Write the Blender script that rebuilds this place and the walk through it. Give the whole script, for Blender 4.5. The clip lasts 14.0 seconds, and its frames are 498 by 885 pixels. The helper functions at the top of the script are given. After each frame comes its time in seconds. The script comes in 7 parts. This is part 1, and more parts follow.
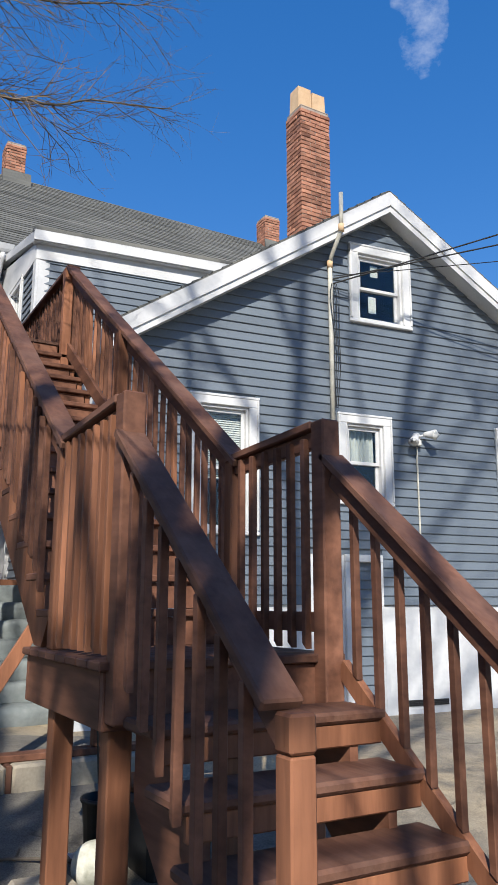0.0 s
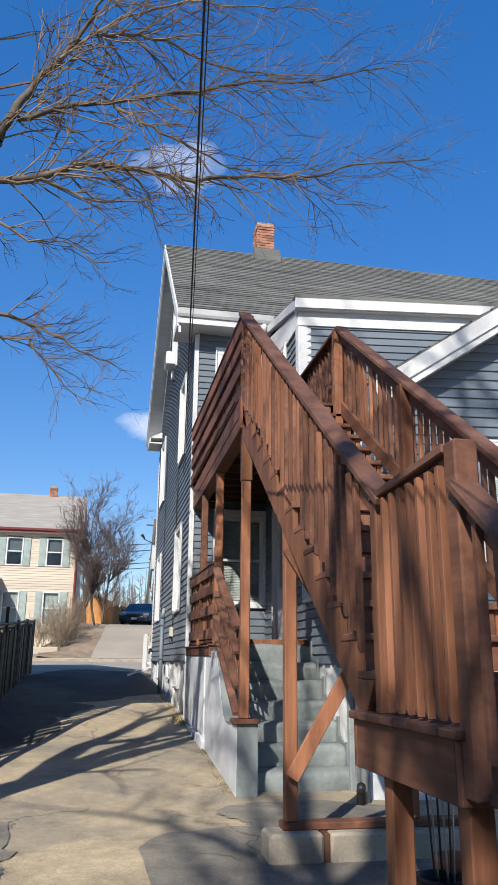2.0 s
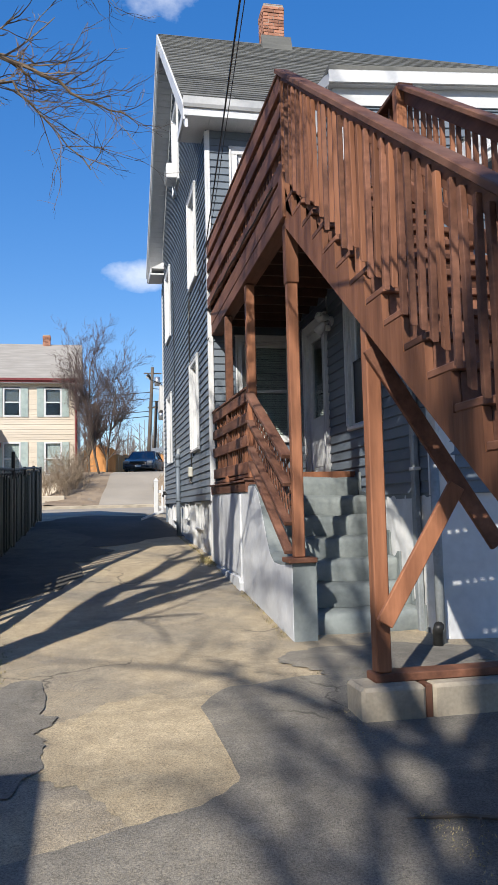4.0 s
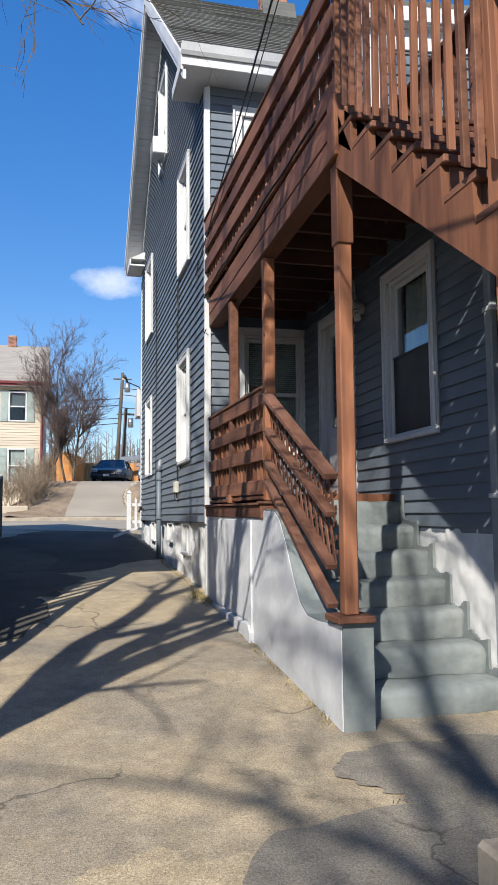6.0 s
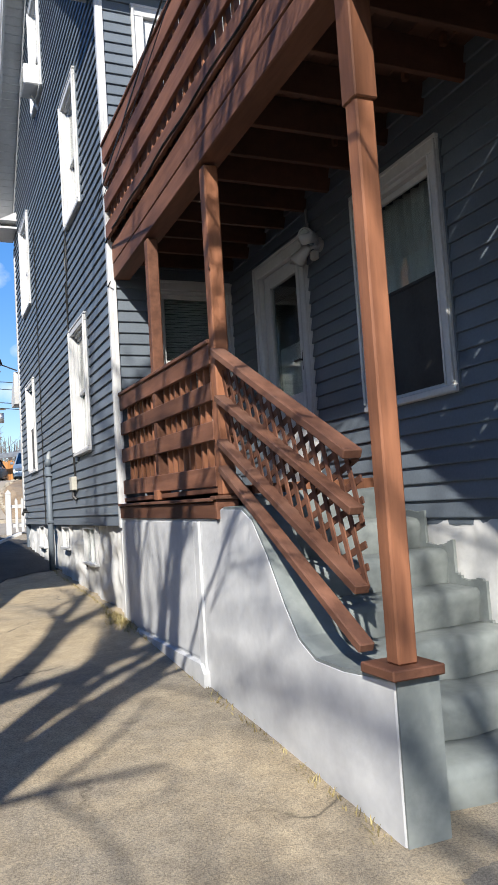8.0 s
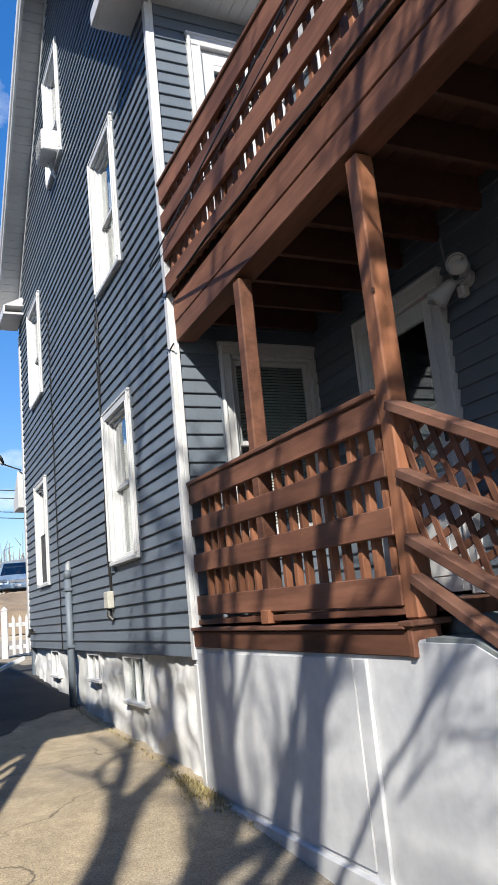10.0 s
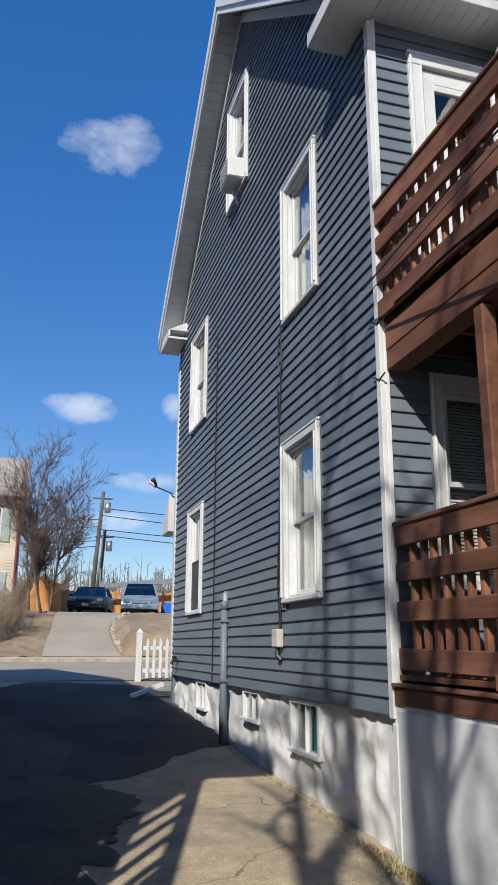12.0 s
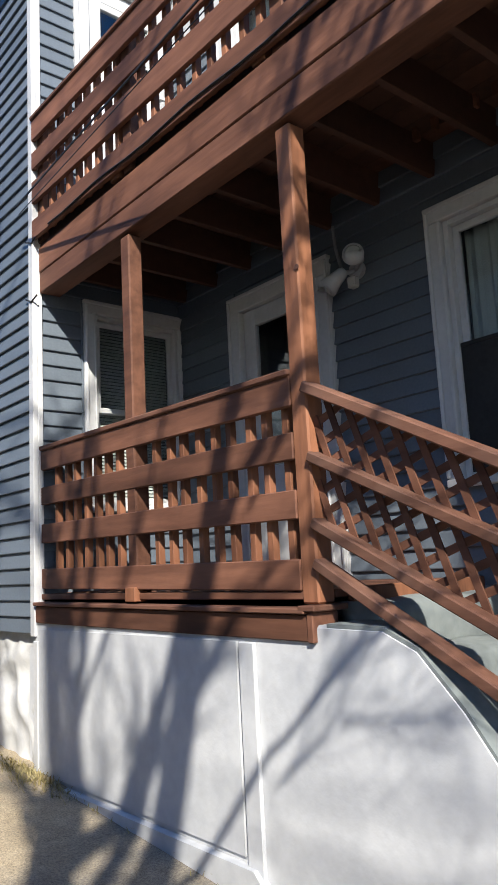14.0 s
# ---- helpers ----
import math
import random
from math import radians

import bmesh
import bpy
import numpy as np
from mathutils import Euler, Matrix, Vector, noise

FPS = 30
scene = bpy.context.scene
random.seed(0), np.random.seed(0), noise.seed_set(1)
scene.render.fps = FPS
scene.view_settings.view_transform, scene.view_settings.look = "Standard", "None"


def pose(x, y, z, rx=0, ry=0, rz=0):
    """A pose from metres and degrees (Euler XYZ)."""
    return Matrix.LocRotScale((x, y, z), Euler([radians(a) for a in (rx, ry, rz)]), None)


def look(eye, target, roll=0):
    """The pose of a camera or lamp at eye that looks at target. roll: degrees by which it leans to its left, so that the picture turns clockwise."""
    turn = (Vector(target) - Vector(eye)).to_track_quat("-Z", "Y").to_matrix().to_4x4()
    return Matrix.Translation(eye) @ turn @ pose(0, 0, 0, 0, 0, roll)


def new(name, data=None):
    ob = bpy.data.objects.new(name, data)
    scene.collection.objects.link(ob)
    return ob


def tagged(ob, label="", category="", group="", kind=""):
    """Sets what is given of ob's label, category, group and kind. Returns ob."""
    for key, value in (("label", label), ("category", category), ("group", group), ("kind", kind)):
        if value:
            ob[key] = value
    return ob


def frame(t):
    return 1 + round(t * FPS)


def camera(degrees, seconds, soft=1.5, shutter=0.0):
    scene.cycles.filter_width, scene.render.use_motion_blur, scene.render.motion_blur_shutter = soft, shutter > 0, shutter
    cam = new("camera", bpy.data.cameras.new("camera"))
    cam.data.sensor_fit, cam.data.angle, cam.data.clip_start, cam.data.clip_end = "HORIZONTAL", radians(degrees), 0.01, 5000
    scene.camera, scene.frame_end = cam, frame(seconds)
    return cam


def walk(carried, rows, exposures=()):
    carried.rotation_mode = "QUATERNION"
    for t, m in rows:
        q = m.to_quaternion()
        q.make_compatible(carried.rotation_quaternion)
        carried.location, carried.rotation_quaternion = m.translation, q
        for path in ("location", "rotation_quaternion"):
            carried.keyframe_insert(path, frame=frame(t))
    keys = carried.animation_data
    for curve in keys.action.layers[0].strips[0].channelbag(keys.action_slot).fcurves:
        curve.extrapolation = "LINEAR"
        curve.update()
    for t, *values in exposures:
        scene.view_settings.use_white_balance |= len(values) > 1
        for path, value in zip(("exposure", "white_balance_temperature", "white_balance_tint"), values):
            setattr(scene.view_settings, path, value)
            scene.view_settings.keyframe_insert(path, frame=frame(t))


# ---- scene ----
cam = camera(36.0, 14.0, soft=0.5)
METRES, EYE, TILT, LEAN, TURN = 8.1, 1.5, 0.0, 0.0, -29.6
ROWS = [
    (0.0, 0.0, 0.0, 0.0, -0.03, 11.89, -0.15),
    (0.5, -0.0116, 0.0009, 0.0035, 5.03, 16.46, -0.15),
    (1.0, -0.0217, -0.0002, 0.005, 9.94, 19.05, 0.14),
    (1.5, -0.0322, 0.0013, 0.0045, 15.12, 19.33, -0.69),
    (2.0, -0.0415, 0.006, 0.0007, 18.61, 16.02, -0.58),
    (2.5, -0.0609, 0.0346, -0.0084, 20.7, 11.1, 0.99),
    (3.0, -0.0866, 0.0636, -0.01, 21.12, 5.52, 1.73),
    (5.5, -0.2359, 0.2776, -0.0006, 14.52, 4.72, -0.31),
    (6.0, -0.2606, 0.3203, 0.0118, 15.87, 5.46, 0.46),
    (6.5, -0.2919, 0.3635, 0.0146, 12.76, 2.92, 1.91),
    (7.0, -0.3129, 0.4132, 0.0145, 8.13, 3.31, 2.88),
    (9.5, -0.4675, 0.6555, 0.0365, 6.38, 8.41, 4.79),
    (10.0, -0.5026, 0.6885, 0.0415, 5.59, 11.98, 5.49),
    (10.5, -0.5284, 0.7042, 0.0528, 5.72, 17.81, 3.15),
    (11.0, -0.556, 0.7122, 0.0572, 6.15, 20.46, 1.7),
    (11.5, -0.5756, 0.7166, 0.0573, 8.72, 19.29, 0.71),
    (12.0, -0.5832, 0.7196, 0.053, 13.23, 14.96, -0.38),
    (12.5, -0.5748, 0.7166, 0.0486, 13.44, 11.45, -0.22),
    (13.0, -0.5611, 0.7134, 0.0492, 6.56, 10.74, 0.52),
    (13.5, -0.5565, 0.7113, 0.048, -1.4, 10.03, 1.88),
    (14.0, -0.5579, 0.7108, 0.0473, -10.16, 9.12, 2.94),
]
walk(cam, [(t, pose(0, 0, EYE, TILT, LEAN, TURN) @ pose(METRES * x, METRES * y, METRES * z, 90 + pitch, roll, yaw)) for t, x, y, z, yaw, pitch, roll in ROWS],
     exposures=[(0.0, 0.45), (3.0, 0.52), (6.0, 0.55), (7.0, 0.63), (9.5, 0.76), (10.5, 0.53), (12.5, 0.25), (13.0, 0.43), (14.0, 0.86)])

# ---- world and sun ----
SUN = Vector((-0.64, -1.0, 0.85)).normalized()
world = bpy.data.worlds.new("sky")
scene.world = world
world.use_nodes = True
wn, wl = world.node_tree.nodes, world.node_tree.links
wn.clear()
sky = wn.new("ShaderNodeTexSky")
sky.sky_type = "NISHITA"
sky.sun_disc = False
sky.sun_elevation = math.asin(SUN.z)
sky.sun_rotation = math.atan2(SUN.x, SUN.y)
sky.air_density, sky.dust_density, sky.ozone_density = 1.0, 0.3, 3.0
wbg, wout = wn.new("ShaderNodeBackground"), wn.new("ShaderNodeOutputWorld")
wtc, wmap, wnoise, wramp, wmix = (wn.new("ShaderNodeTexCoord"), wn.new("ShaderNodeMapping"), wn.new("ShaderNodeTexNoise"),
                                  wn.new("ShaderNodeValToRGB"), wn.new("ShaderNodeMix"))
wmap.inputs["Scale"].default_value = (9.0, 9.0, 14.0)
wnoise.inputs["Scale"].default_value = 2.0
wnoise.inputs["Detail"].default_value = 8.0
wnoise.inputs["Roughness"].default_value = 0.6
wl.new(wtc.outputs["Generated"], wmap.inputs["Vector"])
wl.new(wmap.outputs["Vector"], wnoise.inputs["Vector"])


def sky_math(op, a, b):
    m = wn.new("ShaderNodeMath")
    m.operation = op
    for k, v in enumerate((a, b)):
        if isinstance(v, (int, float)):
            m.inputs[k].default_value = v
        else:
            wl.new(v, m.inputs[k])
    return m.outputs[0]


def sky_dot(v):
    d = wn.new("ShaderNodeVectorMath")
    d.operation = "DOT_PRODUCT"
    wl.new(wtc.outputs["Generated"], d.inputs[0])
    d.inputs[1].default_value = v
    return d.outputs["Value"]


# small fair-weather clouds: direction, half width and half height in radians, density
cloud_mask = 0.0
for at, wide, high, dense in (((0.53, 0.55, 0.645), 0.038, 0.085, 0.50), ((0.066, 0.812, 0.582), 0.075, 0.045, 0.85), ((0.055, 0.954, 0.293), 0.055, 0.024, 0.9),
                              ((0.15, 0.967, 0.204), 0.055, 0.020, 0.85), ((0.115, 0.981, 0.155), 0.055, 0.018, 0.8), ((0.17, 0.938, 0.30), 0.022, 0.022, 0.8),
                              ((-0.45, 0.62, 0.64), 0.10, 0.05, 0.8), ((0.80, 0.2, 0.55), 0.12, 0.05, 0.8), ((0.3, -0.7, 0.6), 0.12, 0.06, 0.8)):
    d = Vector(at).normalized()
    r = d.cross(Vector((0, 0, 1))).normalized()
    u = r.cross(d)
    across, along = sky_math("POWER", sky_math("MULTIPLY", sky_dot(r), 1 / wide), 2.0), sky_math("POWER", sky_math("MULTIPLY", sky_dot(u), 1 / high), 2.0)
    blob = sky_math("MAXIMUM", sky_math("SUBTRACT", 1.0, sky_math("ADD", across, along)), 0.0)
    blob = sky_math("MULTIPLY", sky_math("MULTIPLY", blob, dense), sky_math("GREATER_THAN", sky_dot(d), 0.0))
    cloud_mask = blob if cloud_mask == 0.0 else sky_math("MAXIMUM", cloud_mask, blob)
puff = sky_math("ADD", cloud_mask, sky_math("MULTIPLY", sky_math("SUBTRACT", wnoise.outputs["Fac"], 0.5), 1.7))
puff = sky_math("MULTIPLY", puff, sky_math("MINIMUM", sky_math("MULTIPLY", cloud_mask, 6.0), 1.0))
wramp.color_ramp.elements[0].position, wramp.color_ramp.elements[1].position = 0.25, 1.0
wramp.color_ramp.elements[1].color = (0.66, 0.66, 0.66, 1)
wmix.data_type = "RGBA"
wmix.inputs["B"].default_value = (7.2, 7.6, 8.4, 1)
wl.new(puff, wramp.inputs["Fac"])
wl.new(wramp.outputs["Color"], wmix.inputs["Factor"])
wsat = wn.new("ShaderNodeHueSaturation")
wsat.inputs["Hue"].default_value, wsat.inputs["Saturation"].default_value, wsat.inputs["Value"].default_value = 0.5155, 1.76, 2.15
wgam = wn.new("ShaderNodeGamma")
wgam.inputs["Gamma"].default_value = 0.62
wl.new(sky.outputs["Color"], wgam.inputs["Color"])
wl.new(wgam.outputs["Color"], wsat.inputs["Color"])
wl.new(wsat.outputs["Color"], wmix.inputs["A"])
wl.new(wmix.outputs["Result"], wbg.inputs["Color"])
wbg.inputs["Strength"].default_value = 0.10
wl.new(wbg.outputs["Background"], wout.inputs["Surface"])
sun = new("sun", bpy.data.lights.new("sun", "SUN"))
sun.data.energy, sun.data.angle, sun.data.color = 5.0, radians(0.55), (1.0, 0.94, 0.84)
sun.matrix_world = look(SUN * 40, (0, 0, 0))


# ---- materials ----
def material(name, rough=0.7, metal=0.0, spec=0.5):
    m = bpy.data.materials.new(name)
    m.use_nodes = True
    b = m.node_tree.nodes["Principled BSDF"]
    b.inputs["Roughness"].default_value, b.inputs["Metallic"].default_value = rough, metal
    b.inputs["Specular IOR Level"].default_value = spec
    return m, m.node_tree.nodes, m.node_tree.links, b


def ramp_node(nodes, stops):
    r = nodes.new("ShaderNodeValToRGB")
    while len(r.color_ramp.elements) < len(stops):
        r.color_ramp.elements.new(0.5)
    for e, (p, c) in zip(r.color_ramp.elements, stops):
        e.position, e.color = p, (*c, 1)
    return r


def surface(name, dark, light, scale=(3, 3, 3), fine=40.0, rough=0.7, bump=0.15, spread=0.25, metal=0.0, spec=0.4, spots=0.0, spot=(0.1, 0.1, 0.1), stretch=None):
    """Two scales of variation, a shift from piece to piece, and fine relief."""
    m, n, l, b = material(name, rough, metal, spec)
    tc, mp = n.new("ShaderNodeTexCoord"), n.new("ShaderNodeMapping")
    info = n.new("ShaderNodeObjectInfo")
    geo = n.new("ShaderNodeNewGeometry")
    mp.inputs["Scale"].default_value = scale
    big, small = n.new("ShaderNodeTexNoise"), n.new("ShaderNodeTexNoise")
    big.inputs["Scale"].default_value, big.inputs["Detail"].default_value = 1.0, 5.0
    small.inputs["Scale"].default_value, small.inputs["Detail"].default_value = fine, 4.0
    l.new(tc.outputs["Object"], mp.inputs["Vector"])
    shift = n.new("ShaderNodeVectorMath")
    shift.operation = "ADD"
    mul = n.new("ShaderNodeMath")
    mul.operation = "MULTIPLY"
    mul.inputs[1].default_value = 37.0
    l.new(info.outputs["Random"], mul.inputs[0])
    l.new(mp.outputs["Vector"], shift.inputs[0])
    l.new(mul.outputs[0], shift.inputs[1])
    l.new(shift.outputs[0], big.inputs["Vector"])
    l.new(shift.outputs[0] if stretch else tc.outputs["Object"], small.inputs["Vector"])
    add = n.new("ShaderNodeMath")
    add.operation = "MULTIPLY_ADD"
    add.inputs[1].default_value = 0.45
    l.new(small.outputs["Fac"], add.inputs[0])
    l.new(big.outputs["Fac"], add.inputs[2])
    mid = [(a + c) / 2 for a, c in zip(dark, light)]
    r = ramp_node(n, [(0.45, dark), (0.72, mid), (0.98, light)])
    l.new(add.outputs[0], r.inputs["Fac"])
    hsv = n.new("ShaderNodeHueSaturation")
    rr = n.new("ShaderNodeMapRange")
    rr.inputs["To Min"].default_value, rr.inputs["To Max"].default_value = 1 - spread, 1 + spread
    isl = n.new("ShaderNodeMath")
    isl.operation = "ADD"
    l.new(info.outputs["Random"], isl.inputs[0])
    l.new(geo.outputs["Random Per Island"], isl.inputs[1])
    fr = n.new("ShaderNodeMath")
    fr.operation = "FRACT"
    l.new(isl.outputs[0], fr.inputs[0])
    l.new(fr.outputs[0], rr.inputs["Value"])
    l.new(rr.outputs["Result"], hsv.inputs["Value"])
    l.new(r.outputs["Color"], hsv.inputs["Color"])
    col = hsv.outputs["Color"]
    if spots:
        sp = n.new("ShaderNodeTexNoise")
        sp.inputs["Scale"].default_value, sp.inputs["Detail"].default_value, sp.inputs["Roughness"].default_value = 2.3, 9.0, 0.7
        l.new(tc.outputs["Object"], sp.inputs["Vector"])
        sr = ramp_node(n, [(0.50, (0, 0, 0)), (0.72, (spots,) * 3)])
        l.new(sp.outputs["Fac"], sr.inputs["Fac"])
        mx = n.new("ShaderNodeMix")
        mx.data_type = "RGBA"
        mx.inputs["B"].default_value = (*spot, 1)
        l.new(sr.outputs["Color"], mx.inputs["Factor"])
        l.new(col, mx.inputs["A"])
        col = mx.outputs["Result"]
    l.new(col, b.inputs["Base Color"])
    if bump:
        bp = n.new("ShaderNodeBump")
        bp.inputs["Strength"].default_value, bp.inputs["Distance"].default_value = bump, 0.01
        l.new(add.outputs[0], bp.inputs["Height"])
        l.new(bp.outputs["Normal"], b.inputs["Normal"])
    return m


wood = surface("stained_wood", (0.072, 0.032, 0.021), (0.220, 0.100, 0.062), (7, 0.9, 7), 4.5, 0.66, 0.35, 0.3, spec=0.22, stretch=True, spots=0.4, spot=(0.10, 0.05, 0.035))
wood_bright = surface("stained_wood_bright", (0.108, 0.045, 0.026), (0.300, 0.130, 0.070), (8, 8, 0.9), 4.5, 0.62, 0.35, 0.32, spec=0.22, stretch=True, spots=0.3, spot=(0.13, 0.06, 0.035))
wood_rail = surface("worn_stained_rail", (0.070, 0.032, 0.022), (0.188, 0.091, 0.060), (8, 1.0, 8), 5, 0.68, 0.4, 0.2, spec=0.2, stretch=True, spots=0.6, spot=(0.17, 0.10, 0.075))
# same stain darkened for the shade under the deck; also dark knot and wedge
wood_dark_and_shade = surface("dark_and_shaded_wood", (0.048, 0.022, 0.014), (0.13, 0.057, 0.035), (1, 1, 1), 20, 0.7, 0.2, 0.25)
siding = surface("blue_grey_siding", (0.088, 0.110, 0.138), (0.140, 0.168, 0.200), (0.6, 0.6, 0.6), 60, 0.5, 0.05, 0.07, spots=0.15, spot=(0.13, 0.15, 0.17))
trim_white = surface("white_trim_paint", (0.46, 0.47, 0.48), (0.61, 0.615, 0.62), (2, 2, 2), 30, 0.45, 0.05, 0.04, spots=0.12, spot=(0.45, 0.45, 0.44))
stucco = surface("white_painted_concrete", (0.43, 0.445, 0.47), (0.62, 0.635, 0.65), (1.5, 1.5, 1.5), 14, 0.75, 0.55, 0.03, spots=0.3, spot=(0.50, 0.50, 0.50))
step_grey = surface("grey_painted_concrete", (0.13, 0.152, 0.157), (0.235, 0.262, 0.258), (2, 2, 2), 18, 0.7, 0.4, 0.04, spots=0.35, spot=(0.31, 0.33, 0.32))
kerb_stone = surface("weathered_concrete", (0.22, 0.19, 0.15), (0.42, 0.37, 0.29), (3, 3, 3), 45, 0.9, 0.5, 0.06, spots=0.4, spot=(0.16, 0.14, 0.10))
shingle = surface("grey_shingles", (0.072, 0.075, 0.072), (0.165, 0.165, 0.152), (0.7, 6, 6), 60, 0.9, 0.3, 0.22, spots=0.4, spot=(0.07, 0.07, 0.065))
brick_m = surface("red_brick", (0.20, 0.080, 0.050), (0.43, 0.21, 0.135), (5, 5, 5), 60, 0.9, 0.4, 0.3, spots=0.4, spot=(0.12, 0.06, 0.045))
mortar = surface("mortar", (0.24, 0.19, 0.16), (0.38, 0.33, 0.28), (5, 5, 5), 60, 0.95, 0.4, 0.05)
clay = surface("buff_clay_flue", (0.46, 0.30, 0.17), (0.60, 0.43, 0.27), (4, 4, 4), 40, 0.8, 0.2, 0.06)
pipe_m = surface("weathered_conduit", (0.32, 0.31, 0.27), (0.55, 0.54, 0.48), (5, 5, 5), 40, 0.5, 0.1, 0.05)
grey_pipe = surface("grey_downspout_paint", (0.17, 0.19, 0.20), (0.30, 0.32, 0.33), (5, 5, 5), 40, 0.5, 0.1, 0.05)
black_m = surface("black_rubber", (0.008, 0.008, 0.008), (0.03, 0.03, 0.03), (5, 5, 5), 40, 0.5, 0.1, 0.1)
cream = surface("cream_siding", (0.44, 0.385, 0.31), (0.54, 0.475, 0.385), (0.5, 0.5, 3), 30, 0.7, 0.05, 0.04)
maroon = surface("maroon_trim", (0.10, 0.012, 0.014), (0.17, 0.028, 0.028), (3, 3, 3), 30, 0.5, 0.05, 0.05)
shutter_m = surface("sage_shutter", (0.22, 0.28, 0.27), (0.34, 0.40, 0.38), (4, 4, 4), 30, 0.6, 0.1, 0.05)
far_roof = surface("brown_grey_roof", (0.20, 0.185, 0.165), (0.30, 0.28, 0.25), (1, 6, 6), 30, 0.9, 0.2, 0.1)
bark = surface("grey_bark", (0.040, 0.033, 0.027), (0.15, 0.122, 0.095), (3, 3, 1), 25, 0.9, 0.7, 0.15)
twig_m = surface("brown_twigs", (0.080, 0.058, 0.040), (0.23, 0.165, 0.110), (3, 3, 3), 25, 0.85, 0.2, 0.25)
bush_m = surface("dry_bush_twigs", (0.13, 0.095, 0.065), (0.30, 0.23, 0.16), (3, 3, 3), 25, 0.9, 0.2, 0.3)
fence_wood = surface("orange_stockade_wood", (0.34, 0.14, 0.04), (0.58, 0.28, 0.10), (2, 2, 0.5), 30, 0.8, 0.2, 0.18)
green_slat = surface("dark_green_slats", (0.006, 0.012, 0.010), (0.016, 0.028, 0.023), (3, 3, 3), 30, 0.5, 0.1, 0.25)
steel = surface("galvanized_steel", (0.28, 0.29, 0.30), (0.48, 0.49, 0.50), (5, 5, 5), 40, 0.4, 0.1, 0.05, metal=0.8)
paint_dark = surface("dark_car_paint", (0.012, 0.016, 0.022), (0.02, 0.025, 0.035), (1, 1, 1), 10, 0.25, 0.0, 0.0, spec=0.7)
paint_blue = surface("silver_blue_car_paint", (0.22, 0.30, 0.38), (0.28, 0.37, 0.46), (1, 1, 1), 10, 0.28, 0.0, 0.0, metal=0.3, spec=0.7)
tyre_m = surface("tyre_rubber", (0.012, 0.012, 0.012), (0.03, 0.03, 0.03), (5, 5, 5), 40, 0.85, 0.2, 0.05)
tarp = surface("blue_plastic", (0.01, 0.09, 0.45), (0.02, 0.16, 0.62), (3, 3, 3), 20, 0.45, 0.2, 0.05)
teal = surface("teal_panel", (0.01, 0.19, 0.16), (0.02, 0.28, 0.24), (3, 3, 3), 20, 0.5, 0.1, 0.05)
neighbour_m = surface("pale_grey_siding", (0.30, 0.31, 0.31), (0.42, 0.43, 0.42), (1, 1, 5), 30, 0.8, 0.2, 0.1)
terracotta = surface("terracotta", (0.30, 0.10, 0.045), (0.46, 0.18, 0.085), (5, 5, 5), 40, 0.8, 0.2, 0.05)
blind_m = surface("ivory_blind", (0.45, 0.45, 0.42), (0.60, 0.60, 0.57), (3, 3, 3), 20, 0.7, 0.05, 0.05)
curtain_m = surface("pale_curtain", (0.40, 0.41, 0.40), (0.62, 0.63, 0.60), (9, 9, 0.6), 12, 0.9, 0.5, 0.05)
dry_grass = surface("dry_grass", (0.20, 0.15, 0.06), (0.42, 0.36, 0.18), (5, 5, 5), 20, 0.9, 0.1, 0.35)
moss_grass = surface("green_grass", (0.06, 0.09, 0.02), (0.22, 0.22, 0.08), (5, 5, 5), 20, 0.9, 0.1, 0.35)
hill_m = surface("bare_woods", (0.10, 0.085, 0.075), (0.20, 0.17, 0.15), (3, 3, 3), 20, 0.95, 0.3, 0.25)
leather = surface("scuffed_ball_leather", (0.26, 0.27, 0.22), (0.66, 0.66, 0.60), (9, 9, 9), 30, 0.6, 0.2, 0.1, spots=0.6, spot=(0.10, 0.11, 0.07))
# dark grey carries the dimness of rooms seen through glass
room_m = surface("room_shade_grey", (0.10, 0.10, 0.10), (0.16, 0.16, 0.16), (1, 1, 1), 10, 0.9, 0.0, 0.0)


def glass(name, tint=(0.86, 0.9, 0.9), ior=0.045):
    m = bpy.data.materials.new(name)
    m.use_nodes = True
    n, l = m.node_tree.nodes, m.node_tree.links
    n.clear()
    out, mix, tr, gl, fr = (n.new("ShaderNodeOutputMaterial"), n.new("ShaderNodeMixShader"), n.new("ShaderNodeBsdfTransparent"),
                            n.new("ShaderNodeBsdfGlossy"), n.new("ShaderNodeLayerWeight"))
    tr.inputs["Color"].default_value = (*tint, 1)
    gl.inputs["Roughness"].default_value = 0.02
    power, scale = n.new("ShaderNodeMath"), n.new("ShaderNodeMath")
    power.operation, power.inputs[1].default_value = "POWER", 3.0
    scale.operation, scale.inputs[1].default_value, scale.inputs[2].default_value = "MULTIPLY_ADD", 0.8, ior
    l.new(fr.outputs["Facing"], power.inputs[0])
    l.new(power.outputs[0], scale.inputs[0])
    l.new(scale.outputs[0], mix.inputs["Fac"])
    l.new(tr.outputs["BSDF"], mix.inputs[1])
    l.new(gl.outputs["BSDF"], mix.inputs[2])
    l.new(mix.outputs["Shader"], out.inputs["Surface"])
    return m


pane_glass = glass("window_glass")
car_glass = glass("car_glass", (0.45, 0.48, 0.5), 0.08)


